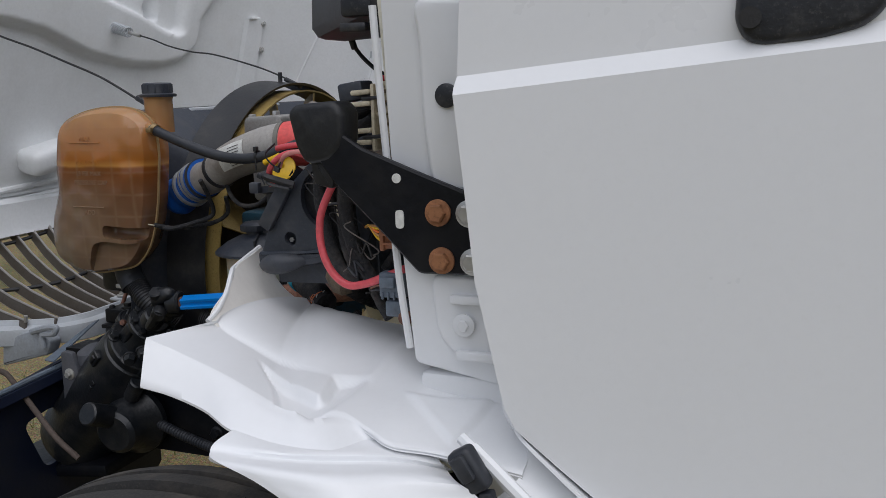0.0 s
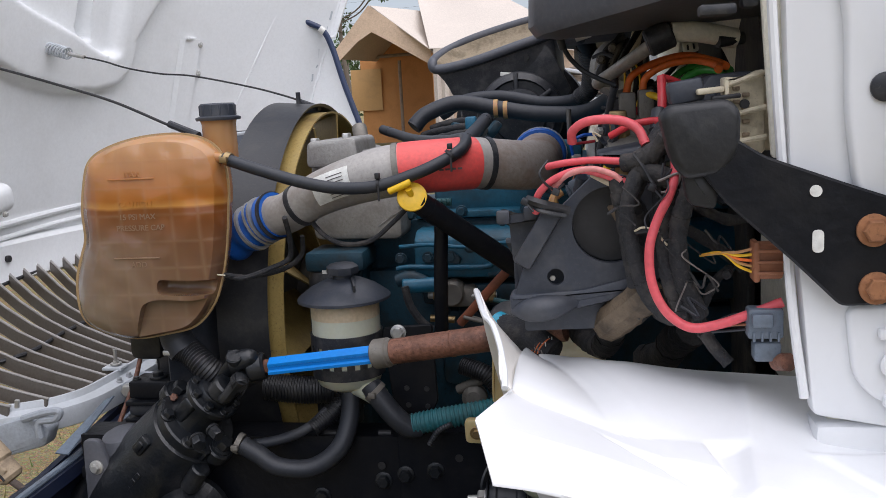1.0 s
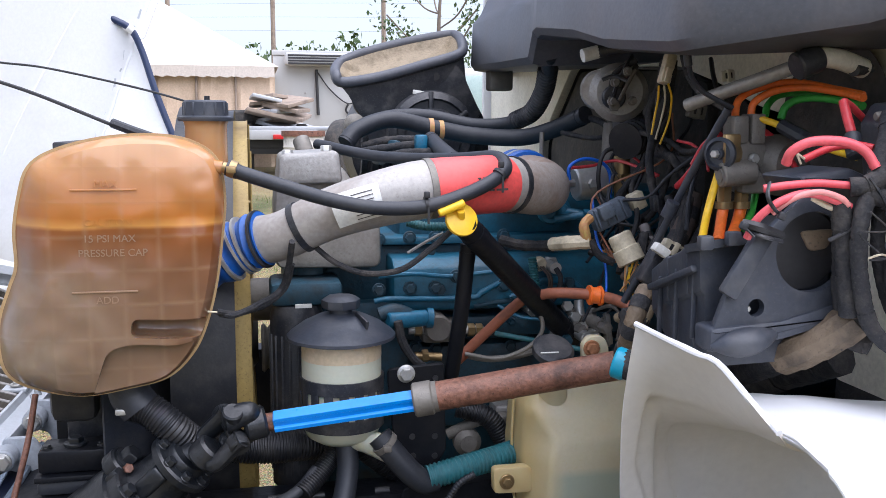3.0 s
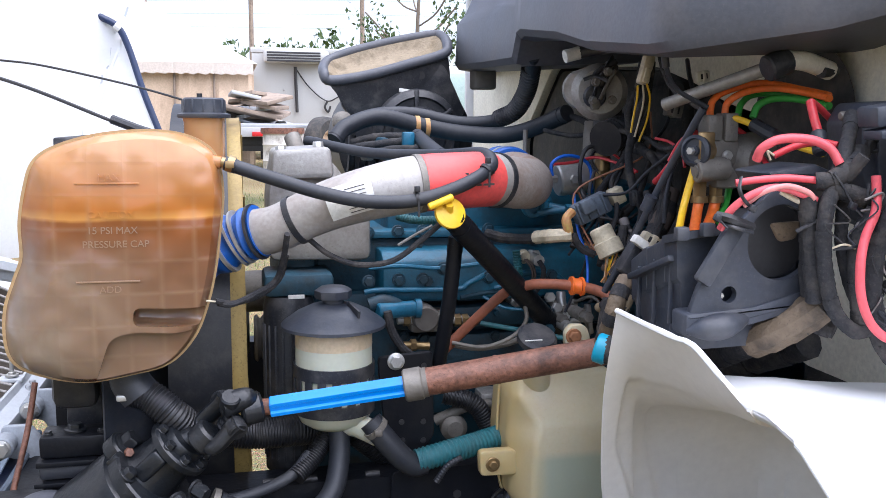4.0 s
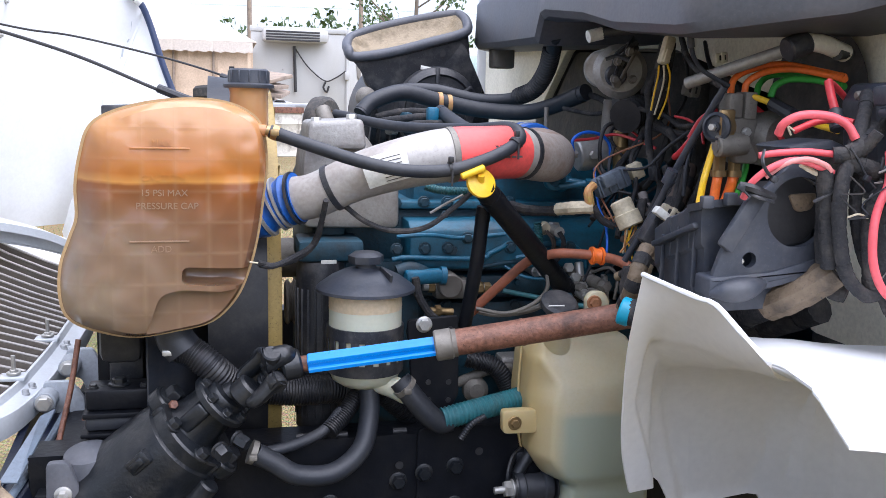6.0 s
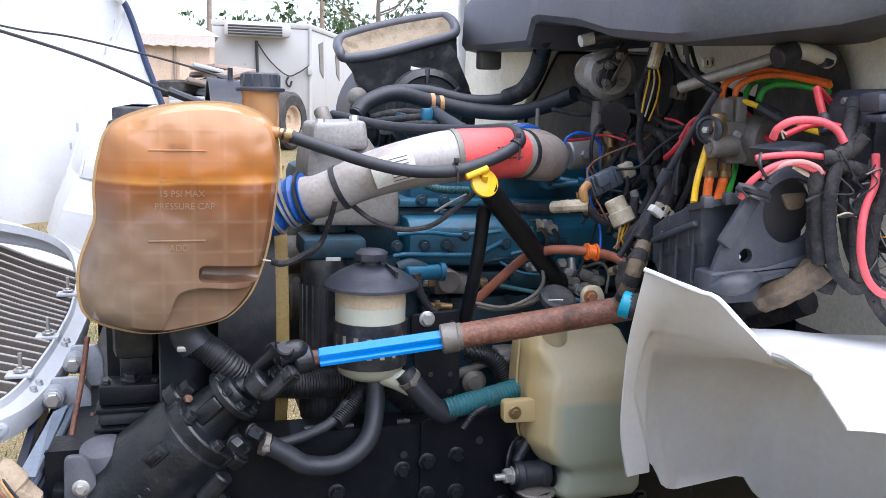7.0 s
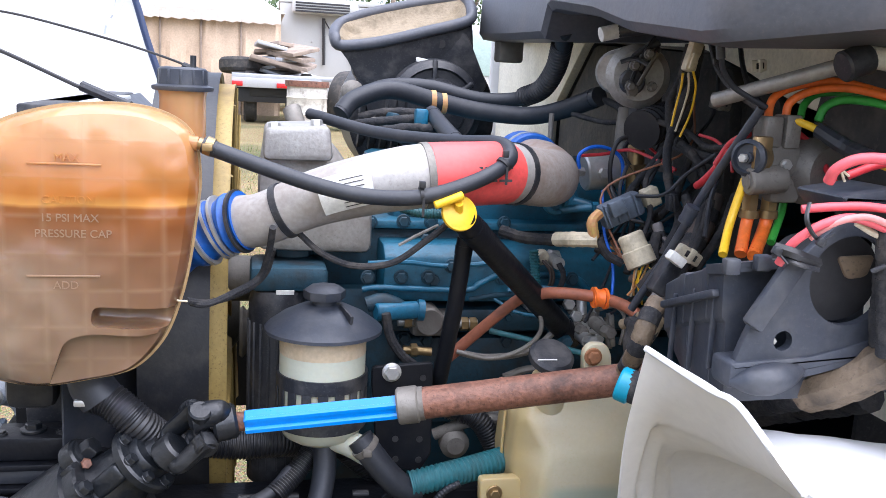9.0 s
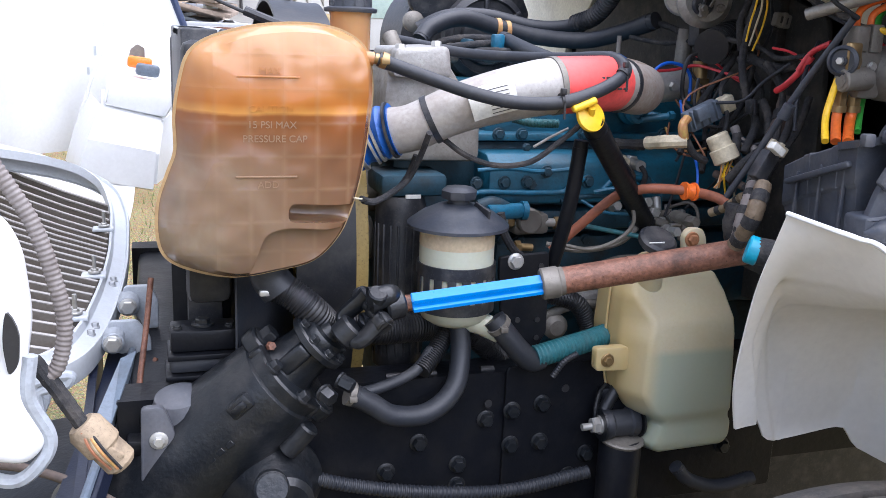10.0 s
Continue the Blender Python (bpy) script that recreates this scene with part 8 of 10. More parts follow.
part("wire", pipe([(-0.843, 2.190, 1.582), (-0.794, 2.190, 1.587), (-0.742, 2.180, 1.598), (-0.720, 2.100, 1.586), (-0.701, 2.050, 1.572)], 0.0035, 8), REDHOSE, so)
part("wire", pipe([(-0.749, 2.150, 1.629), (-0.783, 2.150, 1.616), (-0.795, 2.150, 1.570), (-0.787, 2.150, 1.518), (-0.792, 2.100, 1.497)], 0.005, 8), FARBLACK, so)
part("wire", pipe([(-0.827, 2.100, 1.522), (-0.837, 2.050, 1.451), (-0.835, 2.000, 1.396), (-0.839, 1.980, 1.350), (-0.843, 1.980, 1.325)], 0.003, 8), WIREBLUE, so)
cg = base("grey_multi_plug", (-0.817, 2.020, 1.498), "grey rectangular multi-pin connector with ivory end", "connector")
part("shell", box((-0.820, 2.020, 1.496), (0.082, 0.035, 0.045), 0.006, (0, -25, 0)), GREYCONN, cg)
part("latch", box((-0.840, 1.990, 1.504), (0.03, 0.02, 0.03), 0.004, (0, -25, 0)), GREYCONN, cg)
for k in range(4):
    part("rib", box(Vector((-0.826, 2.000, 1.498)) + Vector((-0.028 + 0.018 * k, -0.001, 0.008 * k - 0.012)), (0.003, 0.012, 0.042), 0.001, (0, -25, 0)), GREYCONN, cg)
part("ivory_end", box((-0.762, 2.020, 1.522), (0.03, 0.03, 0.036), 0.004, (0, -25, 0)), IVORY, cg)
ci = base("ivory_round_plug", (-0.824, 1.930, 1.435), "ivory round connector with loose copper wires", "connector")
cd = Vector((0.35, -0.3, -0.85)).normalized()
c0 = Vector((-0.833, 1.940, 1.464))
part("shell", lathe([(0.0, 0), (0.02, 0), (0.024, 0.004), (0.024, 0.03), (0.028, 0.032), (0.028, 0.06), (0.024, 0.063), (0, 0.063)], c0, cd, 16), IVORY, ci)
for k in range(6):
    a = k * 1.05
    e = c0 + cd * 0.06 + Vector((0.012 * math.cos(a), 0.0, 0.012 * math.sin(a)))
    part("wire", pipe([e, e + Vector((-0.015 + 0.004 * k, -0.004, -0.03)), e + Vector((-0.03 + 0.012 * k, 0.01, -0.06 - 0.006 * (k % 3)))], 0.0022, 6), (COPPER, YELLOW, IVORY)[k % 3], ci)
cl_ = base("taped_branch", (-0.907, 2.000, 1.440), "ivory taped sleeve on the loom", "cable")
part("sleeve", wrapped([(-0.932, 2.050, 1.432), (-0.907, 2.000, 1.441), (-0.876, 1.980, 1.445)], 0.015, 7), IVORY, cl_)
part("taped_lead", wrapped([(-0.883, 1.980, 1.448), (-0.890, 1.980, 1.478), (-0.874, 1.990, 1.492)], 0.010, 8), COPPER, cl_)
part("taped_lead", wrapped([(-0.876, 1.980, 1.445), (-0.856, 1.980, 1.417), (-0.828, 1.970, 1.402)], 0.008, 11), TAPE, cl_)
wl = base("white_label_plug", (-0.836, 1.750, 1.458), "small white plug on a dark loom", "connector")
part("plug", box((-0.848, 1.720, 1.462), (0.03, 0.02, 0.016), 0.003, (0, 35, 0)), PAPER, wl)
part("base", box((-0.850, 1.750, 1.426), (0.03, 0.03, 0.06), 0.006, (0, 30, 0)), BLACK, wl)

# ---- gas strut / washer line across the firewall ----
hose("hood_gas_strut", [(-0.766, 1.660, 1.703), (-0.798, 1.740, 1.570), (-0.828, 1.800, 1.446), (-0.861, 1.840, 1.349)], 0.0068, CASE, "thin dark grey rod slanting across the firewall", "rod", 10)
hose("strut_joint", [(-0.825, 1.725, 1.545), (-0.832, 1.735, 1.518)], 0.0115, CASE, "dark grey joint on the slanting rod", "joint", 10)

# ---- treadle valve with coloured air lines ----
av = base("air_valve", (-0.736, 1.680, 1.635), "grey cast air valve with brass ports and coloured lines", "air valve")
part("upper_block", join(box((-0.745, 1.670, 1.669), (0.028, 0.04, 0.045), 0.004), box((-0.714, 1.670, 1.670), (0.026, 0.04, 0.05), 0.004)), ALU_DARK, av)
part("body", join(box((-0.730, 1.680, 1.627), (0.075, 0.05, 0.05), 0.010), box((-0.711, 1.680, 1.582), (0.05, 0.045, 0.04), 0.008)), ALU_DARK, av)
part("lower_barrel", join(rod((-0.779, 1.655, 1.594), (-0.718, 1.655, 1.600), 0.021, 20, 0.003), rod((-0.781, 1.655, 1.594), (-0.773, 1.655, 1.595), 0.012, 16)), ALU_DARK, av)
part("knob", lathe([(0.014, 0), (0.027, 0.002), (0.028, 0.010), (0.022, 0.014), (0.020, 0.008), (0.009, 0.008), (0.009, 0.016), (0, 0.017)], (-0.773, 1.660, 1.629), (-0.85, -0.5, 0), 26), CASE, av, "dark pressure switch cap")
part("knob_nut", hexbolt(Vector((-0.773, 1.660, 1.629)) + Vector((-0.017, -0.010, 0)), (-0.85, -0.5, 0), 0.012, 0.008), STEEL, av)
part("plate", box((-0.762, 1.652, 1.637), (0.03, 0.012, 0.05), 0.004), BRASS, av)
part("switch_base", lathe([(0.0, -0.022), (0.024, -0.022), (0.025, -0.002), (0.018, 0.0)], (-0.773, 1.660, 1.629), (-0.85, -0.5, 0), 24), BRASS, av)
part("screw", hexbolt((-0.722, 1.650, 1.621), (0, -1, 0), 0.014, 0.008, 0.009), STEEL, av)
part("diaphragm_can", lathe([(0, 0), (0.045, 0), (0.052, 0.006), (0.052, 0.03), (0.04, 0.05), (0, 0.05)], (-0.661, 1.700, 1.609), (0.3, -1, 0), 28), ALU_DARK, av)
for px in ((-0.755, 1.680, 1.548), (-0.723, 1.680, 1.548)):
    part("port", join(rod(px, (px[0], px[1], px[2] + 0.03), 0.013, 6), rod((px[0], px[1], px[2] - 0.012), px, 0.015, 14)), BRASS, av)
for nm, pts, r, mt_, lb in (
    ("air_line", [(-0.748, 1.670, 1.683), (-0.736, 1.680, 1.718), (-0.698, 1.680, 1.738), (-0.648, 1.660, 1.747), (-0.608, 1.600, 1.733), (-0.598, 1.550, 1.723)], 0.0085, ORANGE, "orange air line arching to the firewall"),
    ("air_line", [(-0.719, 1.670, 1.688), (-0.713, 1.670, 1.714), (-0.681, 1.660, 1.733), (-0.638, 1.640, 1.738), (-0.610, 1.580, 1.727), (-0.612, 1.530, 1.718)], 0.0085, ORANGE, "orange air line beside its twin"),
    ("air_line", [(-0.674, 1.700, 1.692), (-0.663, 1.710, 1.712), (-0.633, 1.720, 1.729), (-0.587, 1.700, 1.731), (-0.585, 1.600, 1.718)], 0.008, GREEN, "green air line with printed marks"),
    ("air_line", [(-0.657, 1.680, 1.687), (-0.647, 1.680, 1.709), (-0.623, 1.670, 1.721), (-0.604, 1.620, 1.719), (-0.597, 1.550, 1.706)], 0.009, GREEN, "green air line with printed marks"),
    ("air_line", [(-0.721, 1.660, 1.690), (-0.690, 1.640, 1.678), (-0.669, 1.600, 1.657), (-0.671, 1.520, 1.640), (-0.677, 1.450, 1.631)], 0.008, YELLOW, "yellow air line behind the red cable"),
    ("air_line", [(-0.771, 1.670, 1.603), (-0.782, 1.670, 1.564), (-0.797, 1.660, 1.525), (-0.825, 1.620, 1.489)], 0.009, YELLOW, "yellow air line dropping behind the blower box"),
    ("air_line", [(-0.755, 1.680, 1.543), (-0.764, 1.670, 1.519), (-0.785, 1.640, 1.486)], 0.0125, ORANGE, "thick orange air line below the valve"),
    ("air_line", [(-0.722, 1.680, 1.543), (-0.734, 1.670, 1.515), (-0.775, 1.620, 1.487)], 0.0135, ORANGE, "thick orange air line below the valve"),
    ("air_line", [(-0.684, 1.700, 1.567), (-0.695, 1.690, 1.537), (-0.731, 1.650, 1.503)], 0.0085, GREEN, "green air line below the valve"),
    ("air_line", [(-0.682, 1.700, 1.671), (-0.664, 1.680, 1.651), (-0.654, 1.660, 1.626), (-0.658, 1.620, 1.602)], 0.007, REDHOSE, "thin red air line behind the valve"),
    ("air_line", [(-0.730, 1.800, 1.632), (-0.737, 1.820, 1.604), (-0.745, 1.850, 1.574), (-0.742, 1.880, 1.561)], 0.009, REDHOSE, "red air line at the engine's rear"),
    ("air_line", [(-0.723, 1.760, 1.660), (-0.731, 1.800, 1.641), (-0.743, 1.820, 1.604)], 0.008, REDHOSE, "red air line behind the slanting rod")):
    hose(nm, pts, r * 0.74, mt_, lb, "air line", 10)

# ---- battery cables ----
for pts, r, mt_, lb in (
    ([(-0.835, 1.380, 1.624), (-0.833, 1.370, 1.641), (-0.811, 1.360, 1.654), (-0.772, 1.350, 1.654), (-0.746, 1.340, 1.642), (-0.735, 1.330, 1.620)], 0.0098, PINK, "faded red battery cable arching over the blower box"),
    ([(-0.872, 1.370, 1.592), (-0.844, 1.360, 1.597), (-0.805, 1.350, 1.600), (-0.763, 1.340, 1.597)], 0.0078, PINK, "faded red battery cable lying on the blower box"),
    ([(-0.890, 1.375, 1.526), (-0.884, 1.360, 1.554), (-0.858, 1.350, 1.577), (-0.821, 1.345, 1.587), (-0.778, 1.340, 1.575), (-0.763, 1.340, 1.569)], 0.0080, PINK, "faded red cable tied to the blower plate"),
    ([(-0.864, 1.360, 1.560), (-0.843, 1.345, 1.581), (-0.810, 1.340, 1.589), (-0.781, 1.335, 1.581), (-0.769, 1.335, 1.571)], 0.0062, PINKPALE, "pale pink cable tied to the blower plate"),
    ([(-0.809, 1.355, 1.580), (-0.789, 1.350, 1.569), (-0.776, 1.345, 1.564)], 0.006, IVORY, "ivory wire ends on the blower plate"),
    ([(-0.704, 1.450, 1.711), (-0.704, 1.440, 1.689), (-0.707, 1.420, 1.659), (-0.718, 1.400, 1.644)], 0.010, REDHOSE, "red cable with a moulded boot"),
    ([(-0.703, 1.450, 1.710), (-0.683, 1.460, 1.703), (-0.645, 1.480, 1.684), (-0.614, 1.500, 1.670)], 0.008, REDHOSE, "red cable turning into the firewall"),
    ([(-0.781, 1.420, 1.629), (-0.750, 1.410, 1.644), (-0.718, 1.400, 1.649), (-0.703, 1.380, 1.645)], 0.008, REDHOSE, "red cable behind the arching one"),
    ([(-0.699, 1.300, 1.605), (-0.700, 1.295, 1.580), (-0.708, 1.285, 1.555), (-0.725, 1.280, 1.522), (-0.736, 1.272, 1.486), (-0.734, 1.268, 1.441), (-0.717, 1.265, 1.403), (-0.687, 1.262, 1.381), (-0.652, 1.258, 1.385), (-0.611, 1.250, 1.401), (-0.573, 1.245, 1.417)], 0.0095, PINK, "faded red battery cable looping down to the cab side")):
    hose("battery_cable", pts, r * 0.68, mt_, lb, "cable", 12)
bt = base("cable_boot", (-0.707, 1.420, 1.655), "grey rubber boot on the red cable", "boot")
part("boot", rod((-0.709, 1.420, 1.664), (-0.715, 1.400, 1.632), 0.012, 12, 0.003), RUBBER, bt)

# ---- blower housing ----
bl = base("blower_housing", (-0.83, 1.5, 1.32), "black moulded blower box with a cut-out front plate", "blower box")
CF = round_outline(xz([(-0.934, 1.450, 1.516), (-0.839, 1.450, 1.524), (-0.736, 1.450, 1.527), (-0.729, 1.450, 1.364), (-0.796, 1.450, 1.341), (-0.915, 1.450, 1.338), (-0.924, 1.450, 1.443), (-0.930, 1.450, 1.448)]), 0.004)


def tapered(front, rings, material, name, label=""):
    """A moulded case: an outline carried back through rings of (y, dx, dz, grow)."""
    cx_, cz_ = sum(p[0] for p in front) / len(front), sum(p[1] for p in front) / len(front)
    bm = bmesh.new()
    loops_ = [[bm.verts.new((cx_ + (x - cx_) * g + dx, y, max(cz_ + (z - cz_) * g + dz, 1.335 if y < 1.56 else 1.36))) for x, z in front] for y, dx, dz, g in rings]
    for a, b in zip(loops_, loops_[1:]):
        for k in range(len(a)):
            n = (k + 1) % len(a)
            bm.faces.new((a[k], a[n], b[n], b[k]))
    bm.faces.new(loops_[0])
    bm.faces.new(loops_[-1])
    bmesh.ops.recalc_face_normals(bm, faces=bm.faces)
    return part(name, bm, material, bl, label)


tapered(CF, ((1.42, 0, 0, 1.0), (1.46, 0.002, -0.013, 1.0), (1.461, 0.002, -0.013, 1.02), (1.475, 0.003, -0.018, 1.02), (1.476, 0.003, -0.018, 1.0), (1.53, 0.007, -0.037, 1.0), (1.531, 0.007, -0.037, 1.02), (1.545, 0.008, -0.042, 1.02), (1.546, 0.008, -0.042, 1.0), (1.60, 0.014, -0.066, 1.0)), CASE, "case")
for k in range(3):
    y_ = 1.445 + 0.055 * k
    part("side_rib", box((-0.927 + 0.001 * k, y_, 1.430 - 0.020 * k), (0.008, 0.005, 0.112), 0.002), CASE, bl)
part("side_flange", box((-0.930, 1.50, 1.452), (0.022, 0.15, 0.010), 0.003, (-20, 0, 0)), CASE, bl)
tapered(xz([(-0.939, 1.430, 1.519), (-0.843, 1.430, 1.528), (-0.843, 1.430, 1.516), (-0.938, 1.430, 1.507)]), ((1.405, 0, 0, 1.0), (1.46, 0.002, -0.012, 1.0)), CASE, "rim")
plt = part("front_plate", slab(round_outline(xz([(-0.933, 1.390, 1.383), (-0.913, 1.390, 1.442), (-0.860, 1.390, 1.527), (-0.801, 1.390, 1.582), (-0.734, 1.390, 1.568), (-0.704, 1.390, 1.523), (-0.704, 1.390, 1.436), (-0.727, 1.390, 1.411), (-0.822, 1.390, 1.388)]), 0.01, 3), "y", 1.385, 1.398, 0.003, 2), CASE, bl)
hc0 = Vector((-0.783, 1.390, 1.503))
cut_out(plt, rod(hc0 - Vector((0, 0.05, 0)), hc0 + Vector((0, 0.05, 0)), 0.056, 44))
hc1 = Vector((-0.865, 1.390, 1.428))
cut_out(plt, rod(hc1 - Vector((0, 0.05, 0)), hc1 + Vector((0, 0.05, 0)), 0.0125, 24))
cut_out(bl.children[0], rod(hc0 - Vector((0, 0.05, 0)), hc0 + Vector((0, 0.12, 0)), 0.057, 44))
part("fan_bell", lathe([(0.056, 0.0), (0.046, 0.03), (0.040, 0.09), (0, 0.10)], hc0 + Vector((0, 0.02, 0)), (0, 1, 0), 36), FARBLACK, bl)
part("torn_gasket", slab(round_outline(xz([(-0.790, 1.410, 1.529), (-0.737, 1.410, 1.532), (-0.745, 1.410, 1.504), (-0.773, 1.410, 1.500)]), 0.008), "y", 1.405, 1.415, 0.003), GRUBBY, bl, "torn brown foam")
part("handle_bar", box((-0.888, 1.378, 1.490), (0.028, 0.014, 0.10), 0.005, (0, 32, 0)), CASE, bl)
part("plate_lip", slab(round_outline(xz([(-0.935, 1.385, 1.403), (-0.826, 1.385, 1.410), (-0.741, 1.385, 1.431), (-0.728, 1.385, 1.405), (-0.820, 1.385, 1.382), (-0.933, 1.385, 1.367)]), 0.008), "y", 1.38, 1.43, 0.008), CASE, bl)
part("drain_scoop", sweep(smooth_path([(-0.931, 1.385, 1.377), (-0.904, 1.375, 1.381), (-0.868, 1.375, 1.386), (-0.827, 1.390, 1.391)], 5), lambda i, f: 0.004 + 0.016 * math.sin(math.pi * min(1, max(0, f))), 14), CASE, bl)
part("lid", slab(round_outline(xz([(-0.803, 1.420, 1.606), (-0.722, 1.420, 1.618), (-0.691, 1.420, 1.606), (-0.695, 1.420, 1.588), (-0.787, 1.420, 1.583)]), 0.008), "y", 1.40, 1.50, 0.008), CASE, bl)
part("screw", hexbolt((-0.870, 1.400, 1.424), (0, -1, 0), 0.008, 0.004), STEEL, bl)
for a, b in (((-0.910, 1.395, 1.523), (-0.888, 1.395, 1.524)), ((-0.946, 1.395, 1.518), (-0.933, 1.395, 1.519))):
    part("clip", box(((a[0] + b[0]) / 2, 1.395, a[2]), (0.02, 0.014, 0.02), 0.003), CASE, bl)
tie = base("cable_tie", (-0.877, 1.360, 1.545), "broad black strap across the red cable", "cable tie", group="cable ties")
part("band", pipe([(-0.900, 1.370, 1.546), (-0.884, 1.355, 1.542), (-0.842, 1.370, 1.528)], 0.007, 6), FARBLACK, tie)

# ---- wrapped looms at the cab side ----
for i, (pts, r) in enumerate((
    ([(-0.668, 1.400, 1.690), (-0.693, 1.370, 1.660), (-0.725, 1.340, 1.620), (-0.744, 1.330, 1.588), (-0.761, 1.320, 1.540), (-0.757, 1.320, 1.483), (-0.738, 1.320, 1.416), (-0.710, 1.310, 1.384), (-0.686, 1.310, 1.384)], 0.014),
    ([(-0.717, 1.350, 1.611), (-0.717, 1.340, 1.571), (-0.717, 1.340, 1.513), (-0.705, 1.330, 1.447), (-0.679, 1.320, 1.397), (-0.654, 1.310, 1.347), (-0.631, 1.300, 1.319)], 0.012),
    ([(-0.765, 1.340, 1.595), (-0.745, 1.330, 1.598), (-0.723, 1.330, 1.612), (-0.679, 1.360, 1.636)], 0.017),
    ([(-0.774, 1.345, 1.575), (-0.766, 1.345, 1.529), (-0.757, 1.345, 1.471), (-0.749, 1.345, 1.420)], 0.017),
    ([(-0.744, 1.330, 1.588), (-0.713, 1.320, 1.576), (-0.665, 1.320, 1.564), (-0.622, 1.330, 1.571)], 0.017),
    ([(-0.676, 1.340, 1.537), (-0.619, 1.360, 1.508), (-0.564, 1.380, 1.523)], 0.010),
    ([(-0.710, 1.330, 1.514), (-0.673, 1.340, 1.495), (-0.633, 1.350, 1.467), (-0.603, 1.360, 1.439)], 0.010),
    ([(-0.634, 1.300, 1.442), (-0.623, 1.360, 1.439), (-0.641, 1.360, 1.422), (-0.659, 1.340, 1.392)], 0.008),
    ([(-0.696, 1.300, 1.559), (-0.710, 1.310, 1.519), (-0.712, 1.310, 1.473), (-0.704, 1.310, 1.425), (-0.689, 1.320, 1.382)], 0.016),
    ([(-0.755, 1.360, 1.542), (-0.747, 1.370, 1.486), (-0.741, 1.370, 1.429), (-0.721, 1.380, 1.383), (-0.702, 1.360, 1.373)], 0.018),
    ([(-0.712, 1.310, 1.632), (-0.730, 1.330, 1.593), (-0.745, 1.350, 1.561), (-0.760, 1.360, 1.529)], 0.012),
    ([(-0.670, 1.270, 1.595), (-0.687, 1.280, 1.551), (-0.698, 1.290, 1.497), (-0.690, 1.300, 1.434), (-0.667, 1.310, 1.384)], 0.016))):
    loom(pts, r * 0.78, 40 + i, TAPE, "black cloth-wrapped wiring loom beside the cab", "cab side looms")
loom([(-0.728, 1.360, 1.412), (-0.751, 1.380, 1.383), (-0.782, 1.450, 1.337), (-0.788, 1.560, 1.286), (-0.802, 1.700, 1.235), (-0.835, 1.780, 1.238), (-0.863, 1.800, 1.291), (-0.859, 1.800, 1.341)], 0.023, 60, TAPE, "thick black wrapped loom under the blower box")
thing("tape_patch", wrapped([(-0.728, 1.360, 1.412), (-0.751, 1.378, 1.387), (-0.775, 1.405, 1.362), (-0.790, 1.440, 1.340)], 0.0272, 61), GRUBBY, "grubby old tan tape over the thick loom", "tape")
loom([(-0.659, 1.480, 1.324), (-0.678, 1.580, 1.276), (-0.684, 1.700, 1.218), (-0.713, 1.800, 1.181)], 0.028, 62, TAPE, "second thick dusty loom lying under the blower")
loom([(-0.882, 1.700, 1.398), (-0.904, 1.680, 1.371), (-0.916, 1.680, 1.330), (-0.914, 1.720, 1.278)], 0.016, 63, GRUBBY, "brown dusty loom at the corner of the blower")
for i, (pts, r, mt_) in enumerate((
    ([(-0.696, 1.900, 1.542), (-0.723, 1.880, 1.486), (-0.760, 1.860, 1.437), (-0.792, 1.840, 1.395)], 0.020, BROWNRUB),
    ([(-0.814, 1.820, 1.398), (-0.849, 1.780, 1.367), (-0.875, 1.760, 1.328), (-0.882, 1.760, 1.278)], 0.013, GREYLOOM),
    ([(-0.788, 1.860, 1.409), (-0.810, 1.820, 1.376), (-0.841, 1.780, 1.339), (-0.865, 1.770, 1.309)], 0.011, TANTAPE),
    ([(-0.812, 1.960, 1.377), (-0.797, 1.920, 1.370), (-0.791, 1.860, 1.357)], 0.009, BROWNRUB),
    ([(-0.762, 1.980, 1.476), (-0.757, 1.960, 1.448), (-0.749, 1.920, 1.435), (-0.759, 1.880, 1.399)], 0.010, GREYLOOM),
    ([(-0.838, 1.920, 1.300), (-0.831, 1.880, 1.319), (-0.836, 1.820, 1.352)], 0.010, TANTAPE))):
    loom(pts, r, 700 + i, mt_, "dusty brown-grey wiring loom beside the blower box", "dusty looms")
